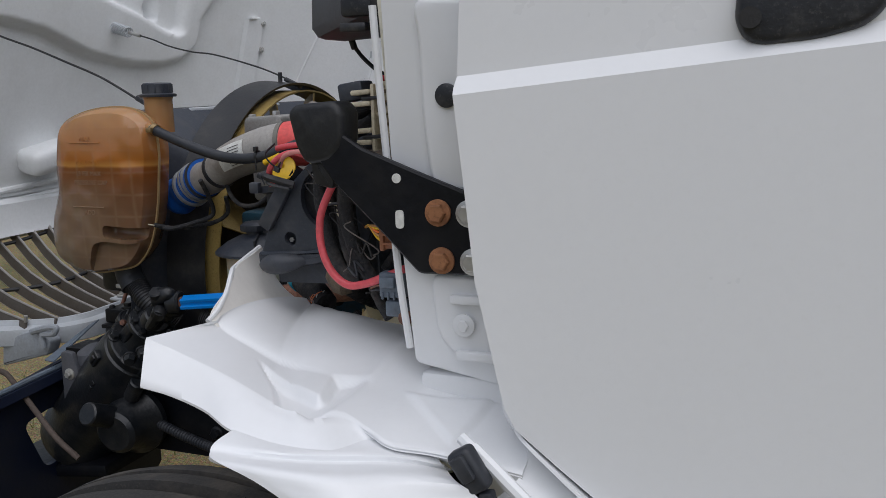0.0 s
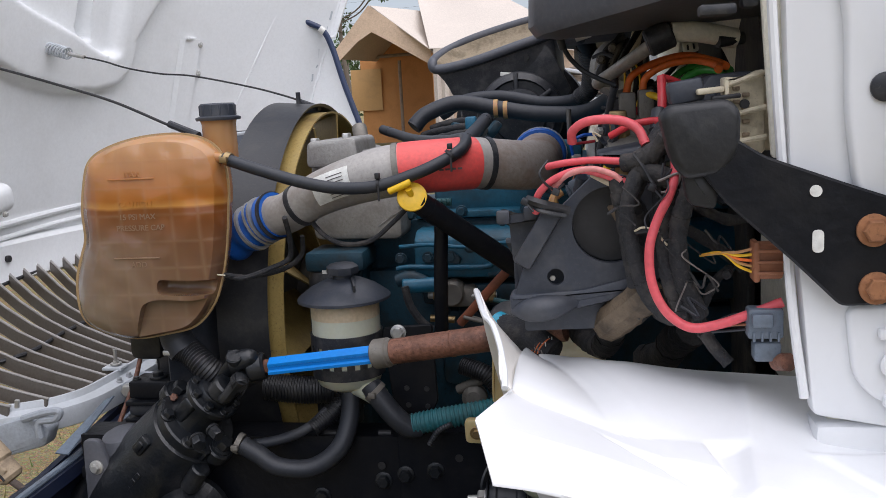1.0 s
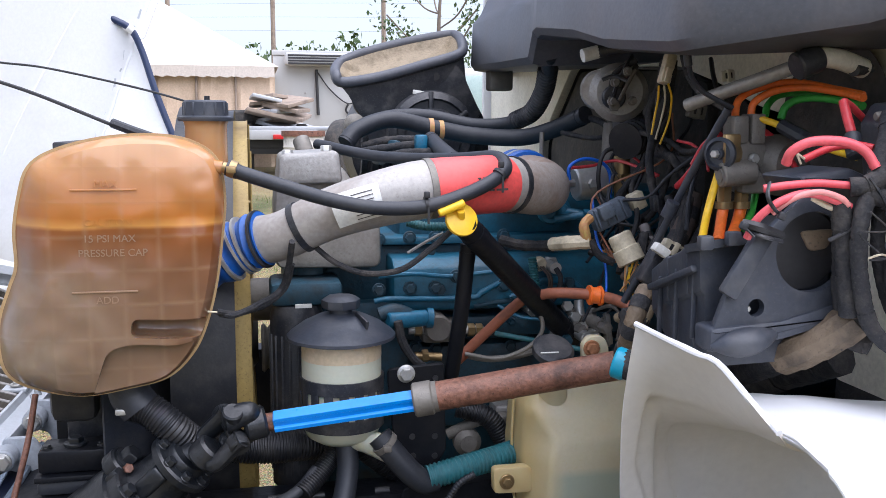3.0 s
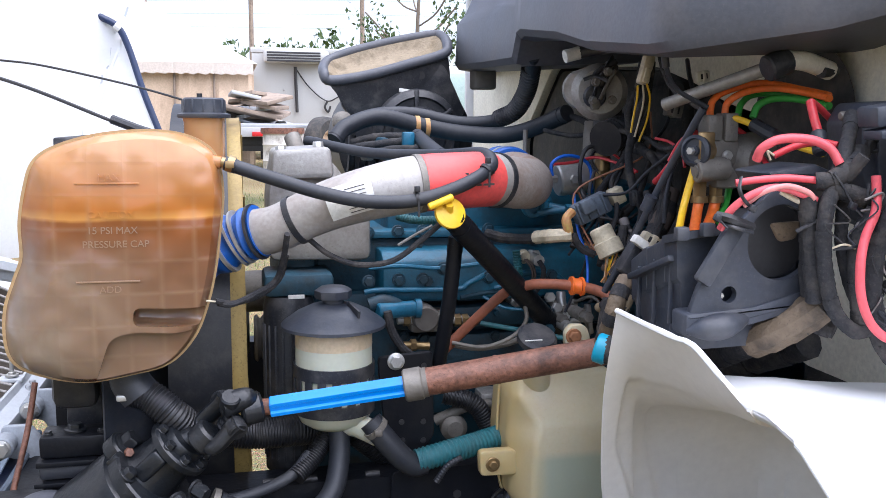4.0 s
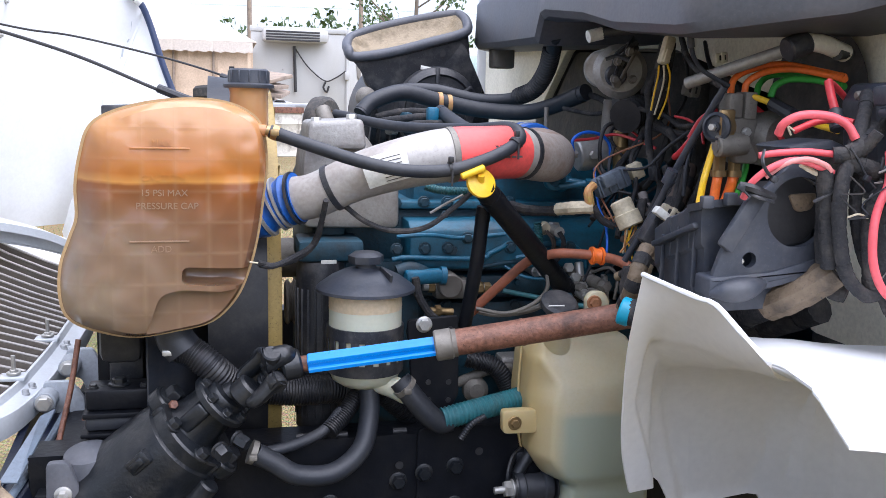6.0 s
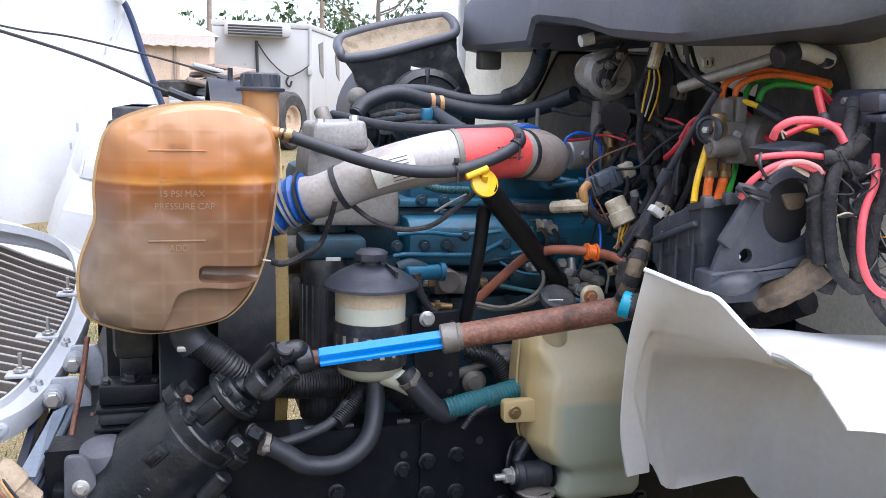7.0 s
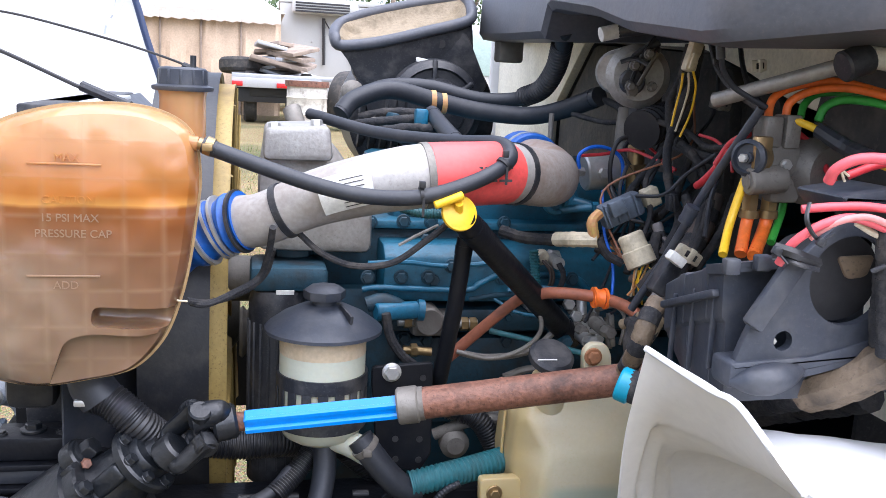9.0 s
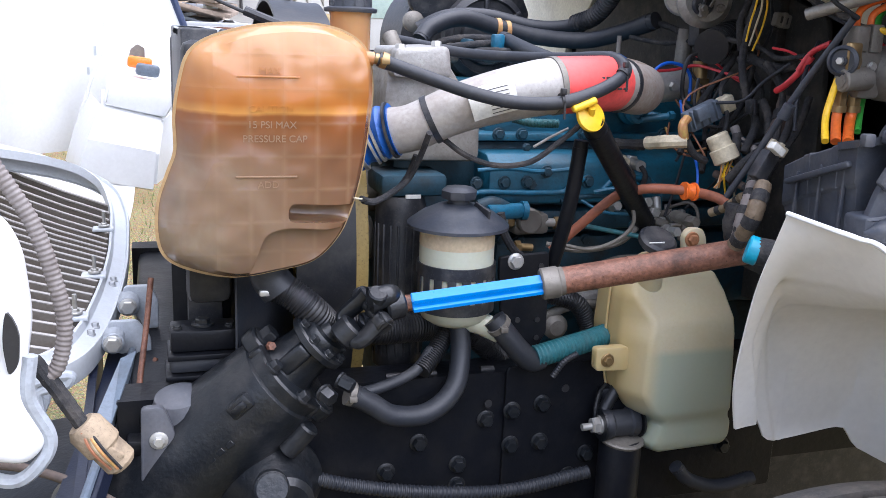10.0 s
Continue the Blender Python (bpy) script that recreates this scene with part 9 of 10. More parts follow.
for i, pts in enumerate(([(-0.707, 1.950, 1.814), (-0.741, 1.850, 1.763), (-0.761, 1.750, 1.727), (-0.765, 1.660, 1.700)], [(-0.698, 2.050, 1.809), (-0.709, 2.050, 1.748), (-0.727, 2.050, 1.699), (-0.717, 2.050, 1.638)], [(-0.702, 2.000, 1.806), (-0.712, 2.000, 1.735), (-0.726, 2.020, 1.675)],
                         [(-0.727, 2.120, 1.813), (-0.770, 2.130, 1.787), (-0.778, 2.140, 1.737)], [(-0.723, 1.950, 1.616), (-0.711, 1.920, 1.582), (-0.699, 1.900, 1.537), (-0.716, 1.900, 1.478)], [(-0.711, 2.050, 1.638), (-0.706, 2.000, 1.615), (-0.684, 1.950, 1.604), (-0.671, 1.900, 1.612)],
                         [(-0.678, 1.900, 1.490), (-0.723, 1.880, 1.434), (-0.768, 1.860, 1.391), (-0.812, 1.840, 1.338)], [(-0.682, 1.850, 1.552), (-0.703, 1.850, 1.483), (-0.738, 1.850, 1.427), (-0.788, 1.840, 1.360)], [(-0.774, 1.950, 1.462), (-0.788, 1.930, 1.428), (-0.779, 1.920, 1.394), (-0.805, 1.900, 1.362)],
                         [(-0.776, 2.450, 1.658), (-0.735, 2.350, 1.646), (-0.701, 2.250, 1.654), (-0.694, 2.100, 1.630)], [(-0.730, 2.450, 1.703), (-0.706, 2.350, 1.681), (-0.688, 2.300, 1.647)])):
    loom(pts, 0.006 + 0.002 * (i % 3), 80 + i, TAPE, "dark wrapped wiring on the firewall", "firewall looms")
bb = base("relay_box", (-0.570, 1.450, 1.633), "black relay box with ivory connectors beside the cab", "relay box")
part("case", slab(round_outline(xz([(-0.662, 1.390, 1.679), (-0.645, 1.390, 1.708), (-0.594, 1.390, 1.712), (-0.527, 1.390, 1.696), (-0.514, 1.390, 1.515), (-0.590, 1.390, 1.512), (-0.632, 1.390, 1.530), (-0.652, 1.390, 1.600)]), 0.006, 3), "y", 1.385, 1.47, 0.006, 2), CASE, bb)
part("face", slab(round_outline(xz([(-0.638, 1.380, 1.694), (-0.591, 1.380, 1.699), (-0.540, 1.380, 1.687), (-0.533, 1.380, 1.560), (-0.606, 1.380, 1.562), (-0.632, 1.380, 1.590)]), 0.006, 3), "y", 1.376, 1.386, 0.003, 2), CASE, bb)
part("mount_lug", rod((-0.673, 1.420, 1.688), (-0.633, 1.420, 1.691), 0.007, 12, 0.002), ALU_DARK, bb)
part("eye", lathe([(0.012, 0), (0.012, 0.006), (0.008, 0.007), (0.008, 0.002), (0, 0.002)], (-0.642, 1.385, 1.645), (0, -1, 0), 18), FARBLACK, bb)
part("connector", box((-0.586, 1.380, 1.652), (0.05, 0.03, 0.10), 0.004), IVORY, bb)
iv = base("fuse_panel", (-0.61, 1.30, 1.60), "ivory ribbed plastic fuse carrier behind the cab edge", "fuse panel")
part("carrier", slab(round_outline(xz([(-0.636, 1.3, 1.704), (-0.612, 1.3, 1.701), (-0.587, 1.3, 1.712), (-0.585, 1.3, 1.606), (-0.606, 1.3, 1.592), (-0.632, 1.3, 1.598)]), 0.005, 3), "y", 1.298, 1.345, 0.004, 2), IVORY, iv)
part("left_wall", box((-0.636, 1.292, 1.648), (0.006, 0.03, 0.104), 0.002), IVORY, iv)
for z0, z1 in ((1.692, 1.707), (1.652, 1.663), (1.617, 1.625)):
    part("rib", pipe([(-0.634, 1.288, z0), (-0.610, 1.286, (z0 + z1) / 2 + 0.001), (-0.586, 1.288, z1)], 0.0035, 8), IVORY, iv)
for k in range(11):
    part("cavity", box((-0.622 + 0.012 * (k % 2), 1.296, 1.688 - 0.0085 * k), (0.009, 0.005, 0.0055), 0.001), DUSTY, iv)
part("keeper", rod((-0.612, 1.297, 1.668), (-0.612, 1.290, 1.668), 0.006, 12), FARBLACK, iv)
for z in (1.678, 1.618):
    for o_ in (0.009, -0.009):
        part("latch_jaw", box((-0.656, 1.285, z + o_), (0.034, 0.022, 0.008), 0.003, (0, -4, 0)), IVORY, iv)
    part("latch_bar", box((-0.637, 1.280, z), (0.036, 0.010, 0.006), 0.002, (0, -4, 0)), FARBLACK, iv)
part("dark_plug", box((-0.684, 1.318, 1.688), (0.045, 0.045, 0.030), 0.005, (0, -8, 0)), CASE, iv)
part("dark_plug", box((-0.676, 1.312, 1.664), (0.05, 0.04, 0.014), 0.004, (0, -8, 0)), CASE, iv)
bc = base("brown_connector", (-0.598, 1.260, 1.469), "red-brown connector with yellow wires at the cab edge", "connector")
part("shell", box((-0.592, 1.250, 1.471), (0.036, 0.028, 0.046), 0.004), BROWNCONN, bc)
part("collar", box((-0.607, 1.248, 1.471), (0.008, 0.034, 0.052), 0.003), BROWNCONN, bc)
for k in range(3):
    part("key_rib", box((-0.592, 1.234, 1.457 + 0.014 * k), (0.034, 0.006, 0.004), 0.001), BROWNCONN, bc)
for k in range(5):
    z0 = 1.456 + 0.0075 * k
    part("wire", pipe([(-0.610, 1.248, z0), (-0.626, 1.255, 1.472 + (z0 - 1.471) * 0.6), (-0.645, 1.268, 1.478), (-0.668, 1.30, 1.470)], 0.0021, 6), (YELLOW, COPPER, ORANGE, YELLOW, COPPER)[k], bc)
gc = base("blue_grey_connector", (-0.597, 1.250, 1.382), "blue-grey connector block low on the cab edge", "connector")
part("shell", box((-0.595, 1.250, 1.390), (0.044, 0.028, 0.040), 0.004), GREYCONN, gc)
part("lower_shell", box((-0.592, 1.252, 1.352), (0.034, 0.026, 0.026), 0.004), GREYCONN, gc)
part("latch", box((-0.600, 1.233, 1.396), (0.026, 0.010, 0.018), 0.003), GREYCONN, gc)
for k in range(4):
    part("key_rib", box((-0.610 + 0.010 * k, 1.235, 1.374), (0.003, 0.006, 0.012), 0.001), GREYCONN, gc)
    part("wire", pipe([(-0.612, 1.252, 1.380 + 0.006 * k), (-0.632, 1.262, 1.376 + 0.007 * k), (-0.655, 1.285, 1.368 + 0.004 * k)], 0.002, 6), (RUBBER, BROWNCONN, TAPE, RUBBER)[k], gc)
part("bolt", rod((-0.579, 1.250, 1.337), (-0.569, 1.230, 1.342), 0.012, 12), RUST, gc)

# ---- wiper motor and linkage ----
wm = base("wiper_motor", (-0.78, 2.2, 1.7), "cast aluminium wiper motor with wiring under the cowl", "wiper motor")
part("gearbox", lathe([(0.0, 0), (0.05, 0), (0.062, 0.01), (0.065, 0.03), (0.05, 0.045), (0, 0.045)], (-0.737, 2.200, 1.746), (-0.25, -1, 0.05), 26), ALU, wm)
part("motor_can", rod((-0.772, 2.220, 1.753), (-0.699, 2.320, 1.771), 0.045, 24, 0.006), ALU, wm)
part("label", rod((-0.766, 2.228, 1.7545), (-0.745, 2.257, 1.7595), 0.0456, 24), PAPER, wm, "white paper label")
part("crank", box((-0.758, 2.140, 1.769), (0.02, 0.02, 0.10), 0.006, (0, 30, 0)), ALU_DARK, wm)
part("cover", box((-0.741, 2.150, 1.783), (0.03, 0.03, 0.07), 0.008, (0, 35, 0)), BLACK, wm)
part("nut", hexbolt((-0.770, 2.140, 1.718), (0, -1, 0), 0.022, 0.014), ALU_DARK, wm)
for k, pts in enumerate(([(-0.779, 2.130, 1.718), (-0.771, 2.120, 1.759), (-0.752, 2.120, 1.798), (-0.733, 2.130, 1.823)], [(-0.768, 2.110, 1.729), (-0.755, 2.100, 1.762), (-0.738, 2.100, 1.792)], [(-0.800, 2.130, 1.772), (-0.775, 2.120, 1.780), (-0.751, 2.100, 1.767)])):
    part("link", sweep(smooth_path(pts, 4), 0.008 - 0.001 * k, 6, flat=0.5), BLACK if k != 1 else ALU_DARK, wm)
for c in [(-0.782, 2.105, 1.766), (-0.756, 2.100, 1.789), (-0.781, 2.120, 1.726), (-0.735, 2.120, 1.728)]:
    part("pin", hexbolt(c, (0, -1, 0), 0.014, 0.012, 0.010), ALU_DARK, wm)
part("cam_cover", lathe([(0.0, 0.012), (0.022, 0.012), (0.026, 0.006), (0.026, 0.0)], (-0.769, 2.140, 1.736), (-0.2, -1, 0), 18), BLACK, wm)
part("mount", box((-0.688, 2.250, 1.681), (0.06, 0.05, 0.08), 0.01), BLACK, wm)
wi = base("ivory_wiper_plug", (-0.714, 2.000, 1.794), "ivory wiper plug on a taped loom", "connector")
part("plug", box((-0.714, 2.000, 1.788), (0.023, 0.024, 0.062), 0.005, (0, 14, 0)), IVORY, wi)
part("latch", box((-0.718, 1.986, 1.776), (0.012, 0.008, 0.03), 0.002, (0, 14, 0)), IVORY, wi)
wk = base("wiper_linkage", (-0.7, 1.6, 1.75), "grey steel wiper linkage tube with pivot", "wiper linkage")
part("tube", rod((-0.794, 1.750, 1.710), (-0.696, 1.560, 1.771), 0.0115, 14), ALU, wk)
part("pivot", rod((-0.718, 1.550, 1.764), (-0.679, 1.550, 1.779), 0.022, 18, 0.003), BLACK, wk)
part("arm", pipe([(-0.682, 1.550, 1.780), (-0.638, 1.560, 1.778), (-0.580, 1.580, 1.766)], 0.016, 12), CREAM, wk)
part("bolt", rod((-0.610, 1.560, 1.762), (-0.569, 1.580, 1.766), 0.010, 10), BLACK, wk)
wj = base("washer_jet_pipe", (-0.799, 2.200, 1.831), "black washer pipe with a white end", "pipe")
part("pipe", rod((-0.804, 2.150, 1.832), (-0.717, 2.100, 1.849), 0.014, 12), BLACK, wj)
part("end", rod((-0.838, 2.150, 1.823), (-0.804, 2.150, 1.832), 0.0145, 12), PAPER, wj)
fp = base("heater_pipe_bellows", (-0.708, 2.150, 1.655), "ribbed black rubber grommet on the firewall", "grommet")
part("bellows", corrugated([(-0.748, 2.120, 1.642), (-0.697, 2.160, 1.655), (-0.636, 2.200, 1.669)], 0.04, 0.02, 0.15, 18), HOSEBLACK, fp)
hose("heater_pipe", [(-0.704, 2.300, 1.681), (-0.707, 2.300, 1.647), (-0.708, 2.300, 1.591)], 0.02, ALU_DARK, "dull metal heater pipe at the back of the engine", "pipe")

# ---- hood cables with the return spring ----
cbA = base("hood_check_cable", (-2.5, 2.95, 1.9), "steel hood check cable with a coil return spring", "cable")
S0, S1 = Vector((-2.685, 2.963, 1.970)), Vector((-2.562, 2.986, 1.928))
helix = [S0.lerp(S1, k / 180) + Vector((0.35, 0, 1)).normalized() * 0.019 * math.cos(k * 0.48) + Vector((0.4, 0.9, 0)).normalized() * 0.019 * math.sin(k * 0.48) for k in range(181)]
part("spring", sweep(helix, 0.0032, 6), GREYWHITE, cbA, "coiled steel spring")
part("hook", rod(S0, (-2.705, 2.962, 1.982), 0.006), STEEL, cbA)
part("hook_plate", box((-2.740, 2.948, 1.990), (0.014, 0.075, 0.062), 0.012, (0, 8, 0), 3), HOOD_WHITE, cbA)
part("hook_ring", lathe([(0.016, -0.005), (0.026, -0.005), (0.026, 0.005), (0.016, 0.005), (0.016, -0.005)], (-2.722, 2.946, 1.992), (1, -0.4, 0.2), 20), GREYWHITE, cbA)
part("ferrule", rod(S1, (-2.50, 2.976, 1.912), 0.007), STEEL, cbA)
part("cable", pipe([(-2.53, 2.985, 1.919), (-2.423, 2.954, 1.894), (-2.32, 2.924, 1.863), (-2.185, 2.883, 1.836), (-2.054, 2.843, 1.82), (-1.839, 2.772, 1.773), (-1.70, 2.715, 1.735), (-1.625, 2.680, 1.708)], 0.0030, 7), FARBLACK, cbA)
part("end_fitting", pipe([(-1.668, 2.70, 1.722), (-1.625, 2.680, 1.708), (-1.592, 2.665, 1.696)], 0.008, 8), BLACK, cbA)
cbB = base("hood_check_cable", (-2.4, 2.3, 1.8), "steel hood check cable with crimped end", "cable")
part("cable", pipe([(-2.715, 2.330, 1.955), (-2.51, 2.300, 1.888), (-2.316, 2.240, 1.842), (-2.120, 2.180, 1.789), (-1.952, 2.140, 1.738), (-1.793, 2.100, 1.674), (-1.735, 2.080, 1.655)], 0.0035, 7), FARBLACK, cbB)
part("end_fitting", pipe([(-1.792, 2.100, 1.677), (-1.744, 2.085, 1.659), (-1.708, 2.070, 1.647)], 0.009, 8), BLACK, cbB)
hose("hood_seal_tube", [(-2.16, 4.16, 2.24), (-2.104, 4.12, 2.144), (-2.063, 4.12, 2.092), (-1.995, 4.13, 2.052), (-1.955, 4.135, 1.97), (-1.904, 4.118, 1.80), (-1.833, 4.094, 1.60), (-1.80, 4.08, 1.50)], 0.0135, NAVYTUBE, "dark blue tube along the hood edge", "tube")
cl_t = base("tube_clip", (-1.99, 4.13, 2.05), "pale plastic clip holding the blue tube", "clip")
part("band", rod((-2.005, 4.125, 2.058), (-1.985, 4.13, 2.042), 0.0165, 14), PAPER, cl_t)
part("foot", box((-2.0, 4.15, 2.05), (0.02, 0.03, 0.02), 0.003), PAPER, cl_t)

# ---- looms and single wires that hang between the wiper motor and the valve ----
for k, (pts, r, m) in enumerate((
    ([(-0.726, 2.000, 1.745), (-0.720, 2.020, 1.710), (-0.721, 2.030, 1.664), (-0.746, 2.000, 1.611), (-0.749, 1.970, 1.547), (-0.738, 1.940, 1.491), (-0.774, 1.920, 1.428)], 0.012, TAPE),
    ([(-0.722, 2.050, 1.620), (-0.709, 2.000, 1.612), (-0.705, 1.950, 1.591), (-0.711, 1.900, 1.555), (-0.741, 1.860, 1.499), (-0.776, 1.820, 1.429)], 0.009, TAPE),
    ([(-0.726, 2.100, 1.662), (-0.713, 2.060, 1.655), (-0.704, 2.000, 1.645), (-0.694, 1.950, 1.625), (-0.704, 1.850, 1.633)], 0.008, TAPE),
    ([(-0.735, 1.930, 1.537), (-0.735, 1.900, 1.495), (-0.750, 1.880, 1.450), (-0.797, 1.880, 1.414), (-0.819, 1.900, 1.373)], 0.013, TAPE),
    ([(-0.755, 1.800, 1.548), (-0.765, 1.800, 1.493), (-0.782, 1.800, 1.450), (-0.800, 1.820, 1.386)], 0.010, TAPE),
    ([(-0.736, 2.050, 1.589), (-0.765, 2.040, 1.549), (-0.768, 2.000, 1.492), (-0.796, 1.980, 1.427)], 0.007, TAPE))):
    loom(pts, r * 0.72, 300 + k, m, "dusty wrapped loom hanging by the air valve", "valve side looms")
for k, (pts, r, m, what) in enumerate((
    ([(-0.740, 1.980, 1.754), (-0.736, 1.990, 1.729), (-0.737, 2.000, 1.697), (-0.743, 2.000, 1.657)], 0.0022, YELLOW, "thin yellow wire"),
    ([(-0.729, 1.980, 1.755), (-0.721, 1.990, 1.727), (-0.722, 2.000, 1.693), (-0.734, 2.000, 1.648)], 0.0022, IVORY, "thin ivory wire"),
    ([(-0.720, 1.980, 1.758), (-0.707, 1.990, 1.730), (-0.707, 2.000, 1.684), (-0.724, 2.000, 1.638)], 0.0022, YELLOW, "thin yellow wire"),
    ([(-0.735, 2.200, 1.620), (-0.712, 2.150, 1.605), (-0.697, 2.100, 1.577), (-0.708, 2.050, 1.569)], 0.003, REDHOSE, "thin red wire"),
    ([(-0.710, 1.950, 1.646), (-0.703, 1.900, 1.639), (-0.703, 1.850, 1.619), (-0.711, 1.820, 1.593)], 0.003, REDHOSE, "thin red wire"),
    ([(-0.777, 2.200, 1.516), (-0.775, 2.150, 1.477), (-0.804, 2.100, 1.433), (-0.795, 2.050, 1.391)], 0.0028, BROWNCONN, "thin brown wire"),
    ([(-0.828, 2.150, 1.456), (-0.824, 2.120, 1.421), (-0.787, 2.100, 1.405), (-0.759, 2.080, 1.417)], 0.0028, COPPER, "thin copper wire"),
    ([(-0.819, 2.150, 1.466), (-0.837, 2.120, 1.429), (-0.808, 2.100, 1.401), (-0.778, 2.080, 1.397)], 0.0025, BROWNCONN, "thin brown wire"),
    ([(-0.772, 2.120, 1.571), (-0.791, 2.100, 1.524), (-0.789, 2.080, 1.477), (-0.755, 2.050, 1.466)], 0.004, RUBBER, "thin black wire"),
    ([(-0.566, 2.100, 1.818), (-0.611, 2.000, 1.772), (-0.649, 1.900, 1.731), (-0.700, 1.750, 1.696)], 0.005, RUBBER, "black washer hose on the firewall"),
    ([(-0.570, 2.200, 1.808), (-0.578, 2.150, 1.749), (-0.609, 2.100, 1.679), (-0.674, 2.050, 1.624)], 0.004, RUBBER, "thin black wire"),
    ([(-0.701, 1.900, 1.616), (-0.738, 1.930, 1.576), (-0.768, 1.950, 1.536), (-0.799, 2.000, 1.525)], 0.0035, RUBBER, "thin black wire"),
    ([(-0.765, 1.980, 1.474), (-0.762, 1.950, 1.450), (-0.749, 1.920, 1.445), (-0.732, 1.900, 1.460)], 0.003, RUBBER, "thin black wire"),
    ([(-0.787, 1.980, 1.407), (-0.772, 1.950, 1.378), (-0.783, 1.930, 1.341), (-0.820, 1.920, 1.318)], 0.003, RUBBER, "thin black wire"),
    ([(-0.786, 2.000, 1.431), (-0.780, 1.970, 1.399), (-0.758, 1.950, 1.388)], 0.0022, YELLOW, "thin yellow wire"),
    ([(-0.678, 1.850, 1.662), (-0.739, 1.800, 1.608), (-0.767, 1.780, 1.549), (-0.781, 1.760, 1.491)], 0.004, RUBBER, "thin black wire"))):
    hose("loose_wire", pts, r, m, what + " by the air valve", "wire", 7, "loose wires")
for k, (c, size, turn, m) in enumerate((((-0.786, 1.800, 1.453), (0.045, 0.02, 0.022), (0, 30, 0), IVORY), ((-0.761, 1.930, 1.524), (0.02, 0.02, 0.03), (0, -10, 0), BLACK),
                                        ((-0.621, 2.050, 1.706), (0.04, 0.02, 0.03), (0, 10, 0), ALU_DARK), ((-0.609, 1.950, 1.774), (0.03, 0.012, 0.022), (0, -8, 0), CREAM))):
    cn = base("wire_plug", c, "small plug clipped among the wires", "connector", "small plugs")
    part("shell", box(c, size, 0.004, turn), m, cn)
    part("rim", box(Vector(c) + Vector((0.0, -0.004, 0)), (size[0] * 0.25, size[1], size[2] * 1.12), 0.002, turn), m, cn)
    part("pin_face", box(Vector(c) + Vector((0, -size[1] * 0.5, 0)), (size[0] * 0.5, 0.003, size[2] * 0.5), 0.001, turn), FARBLACK, cn)

# ---- thin wires and frayed ends over the cab side looms ----
rnd = random.Random(77)
for k in range(18):
    p0 = Vector((-0.77 + rnd.uniform(0, 0.11), 1.300 + rnd.uniform(-0.018, 0.01), 1.40 + rnd.uniform(0, 0.20)))
    d0 = Vector((rnd.uniform(-0.03, 0.04), rnd.uniform(-0.01, 0.01), rnd.uniform(-0.06, 0.04)))
    bend = Vector((rnd.uniform(-0.02, 0.02), rnd.uniform(-0.014, 0.0), rnd.uniform(-0.02, 0.02)))
    hose("loose_wire", [p0, p0 + d0 * 0.4 + bend, p0 + d0 * 0.8 - bend * 0.5, p0 + d0 * 1.2 + bend * 0.6], rnd.uniform(0.0011, 0.0022), rnd.choice((RUBBER, RUBBER, BLACK, TAPE, TAPE, GREYLOOM)), "thin frayed wire over the cloth looms", "wire", 6, "loose wires")

# ---- tangle of wiring between the firewall and the engine ----
rnd = random.Random(41)
for k in range(11):
    a = Vector((-0.60 - rnd.uniform(0, 0.10), 2.12 + rnd.uniform(-0.05, 0.22), 1.72 - rnd.uniform(0, 0.12)))
    b = Vector((-0.72 - rnd.uniform(0, 0.14), 1.98 + rnd.uniform(-0.03, 0.14), 1.30 + rnd.uniform(-0.05, 0.18)))
    m1 = a.lerp(b, 0.35) + Vector((rnd.uniform(-0.07, 0.07), rnd.uniform(-0.03, 0.05), rnd.uniform(-0.05, 0.03)))
    m2 = a.lerp(b, 0.7) + Vector((rnd.uniform(-0.08, 0.08), rnd.uniform(-0.03, 0.05), rnd.uniform(-0.05, 0.05)))
    if k % 3 == 0:
        loom([a, m1, m2, b], rnd.uniform(0.005, 0.008), 500 + k, TAPE, "dusty wrapped loom behind the air valve", "valve side looms")
    else:
        hose("loose_wire", [a, m1, m2, b], rnd.uniform(0.0018, 0.0038), rnd.choice((RUBBER, RUBBER, BLACK, RUBBER, TAPE, BROWNCONN, BLACK, GREYLOOM)), "thin wire slung between firewall and engine", "wire", 7, "loose wires")
thing("line_sleeve", wrapped([(-0.684, 1.635, 1.676), (-0.674, 1.610, 1.663), (-0.665, 1.585, 1.652), (-0.672, 1.530, 1.643)], 0.0125, 91), RUBBER, "black rubber sleeve over the yellow air line", "sleeve")
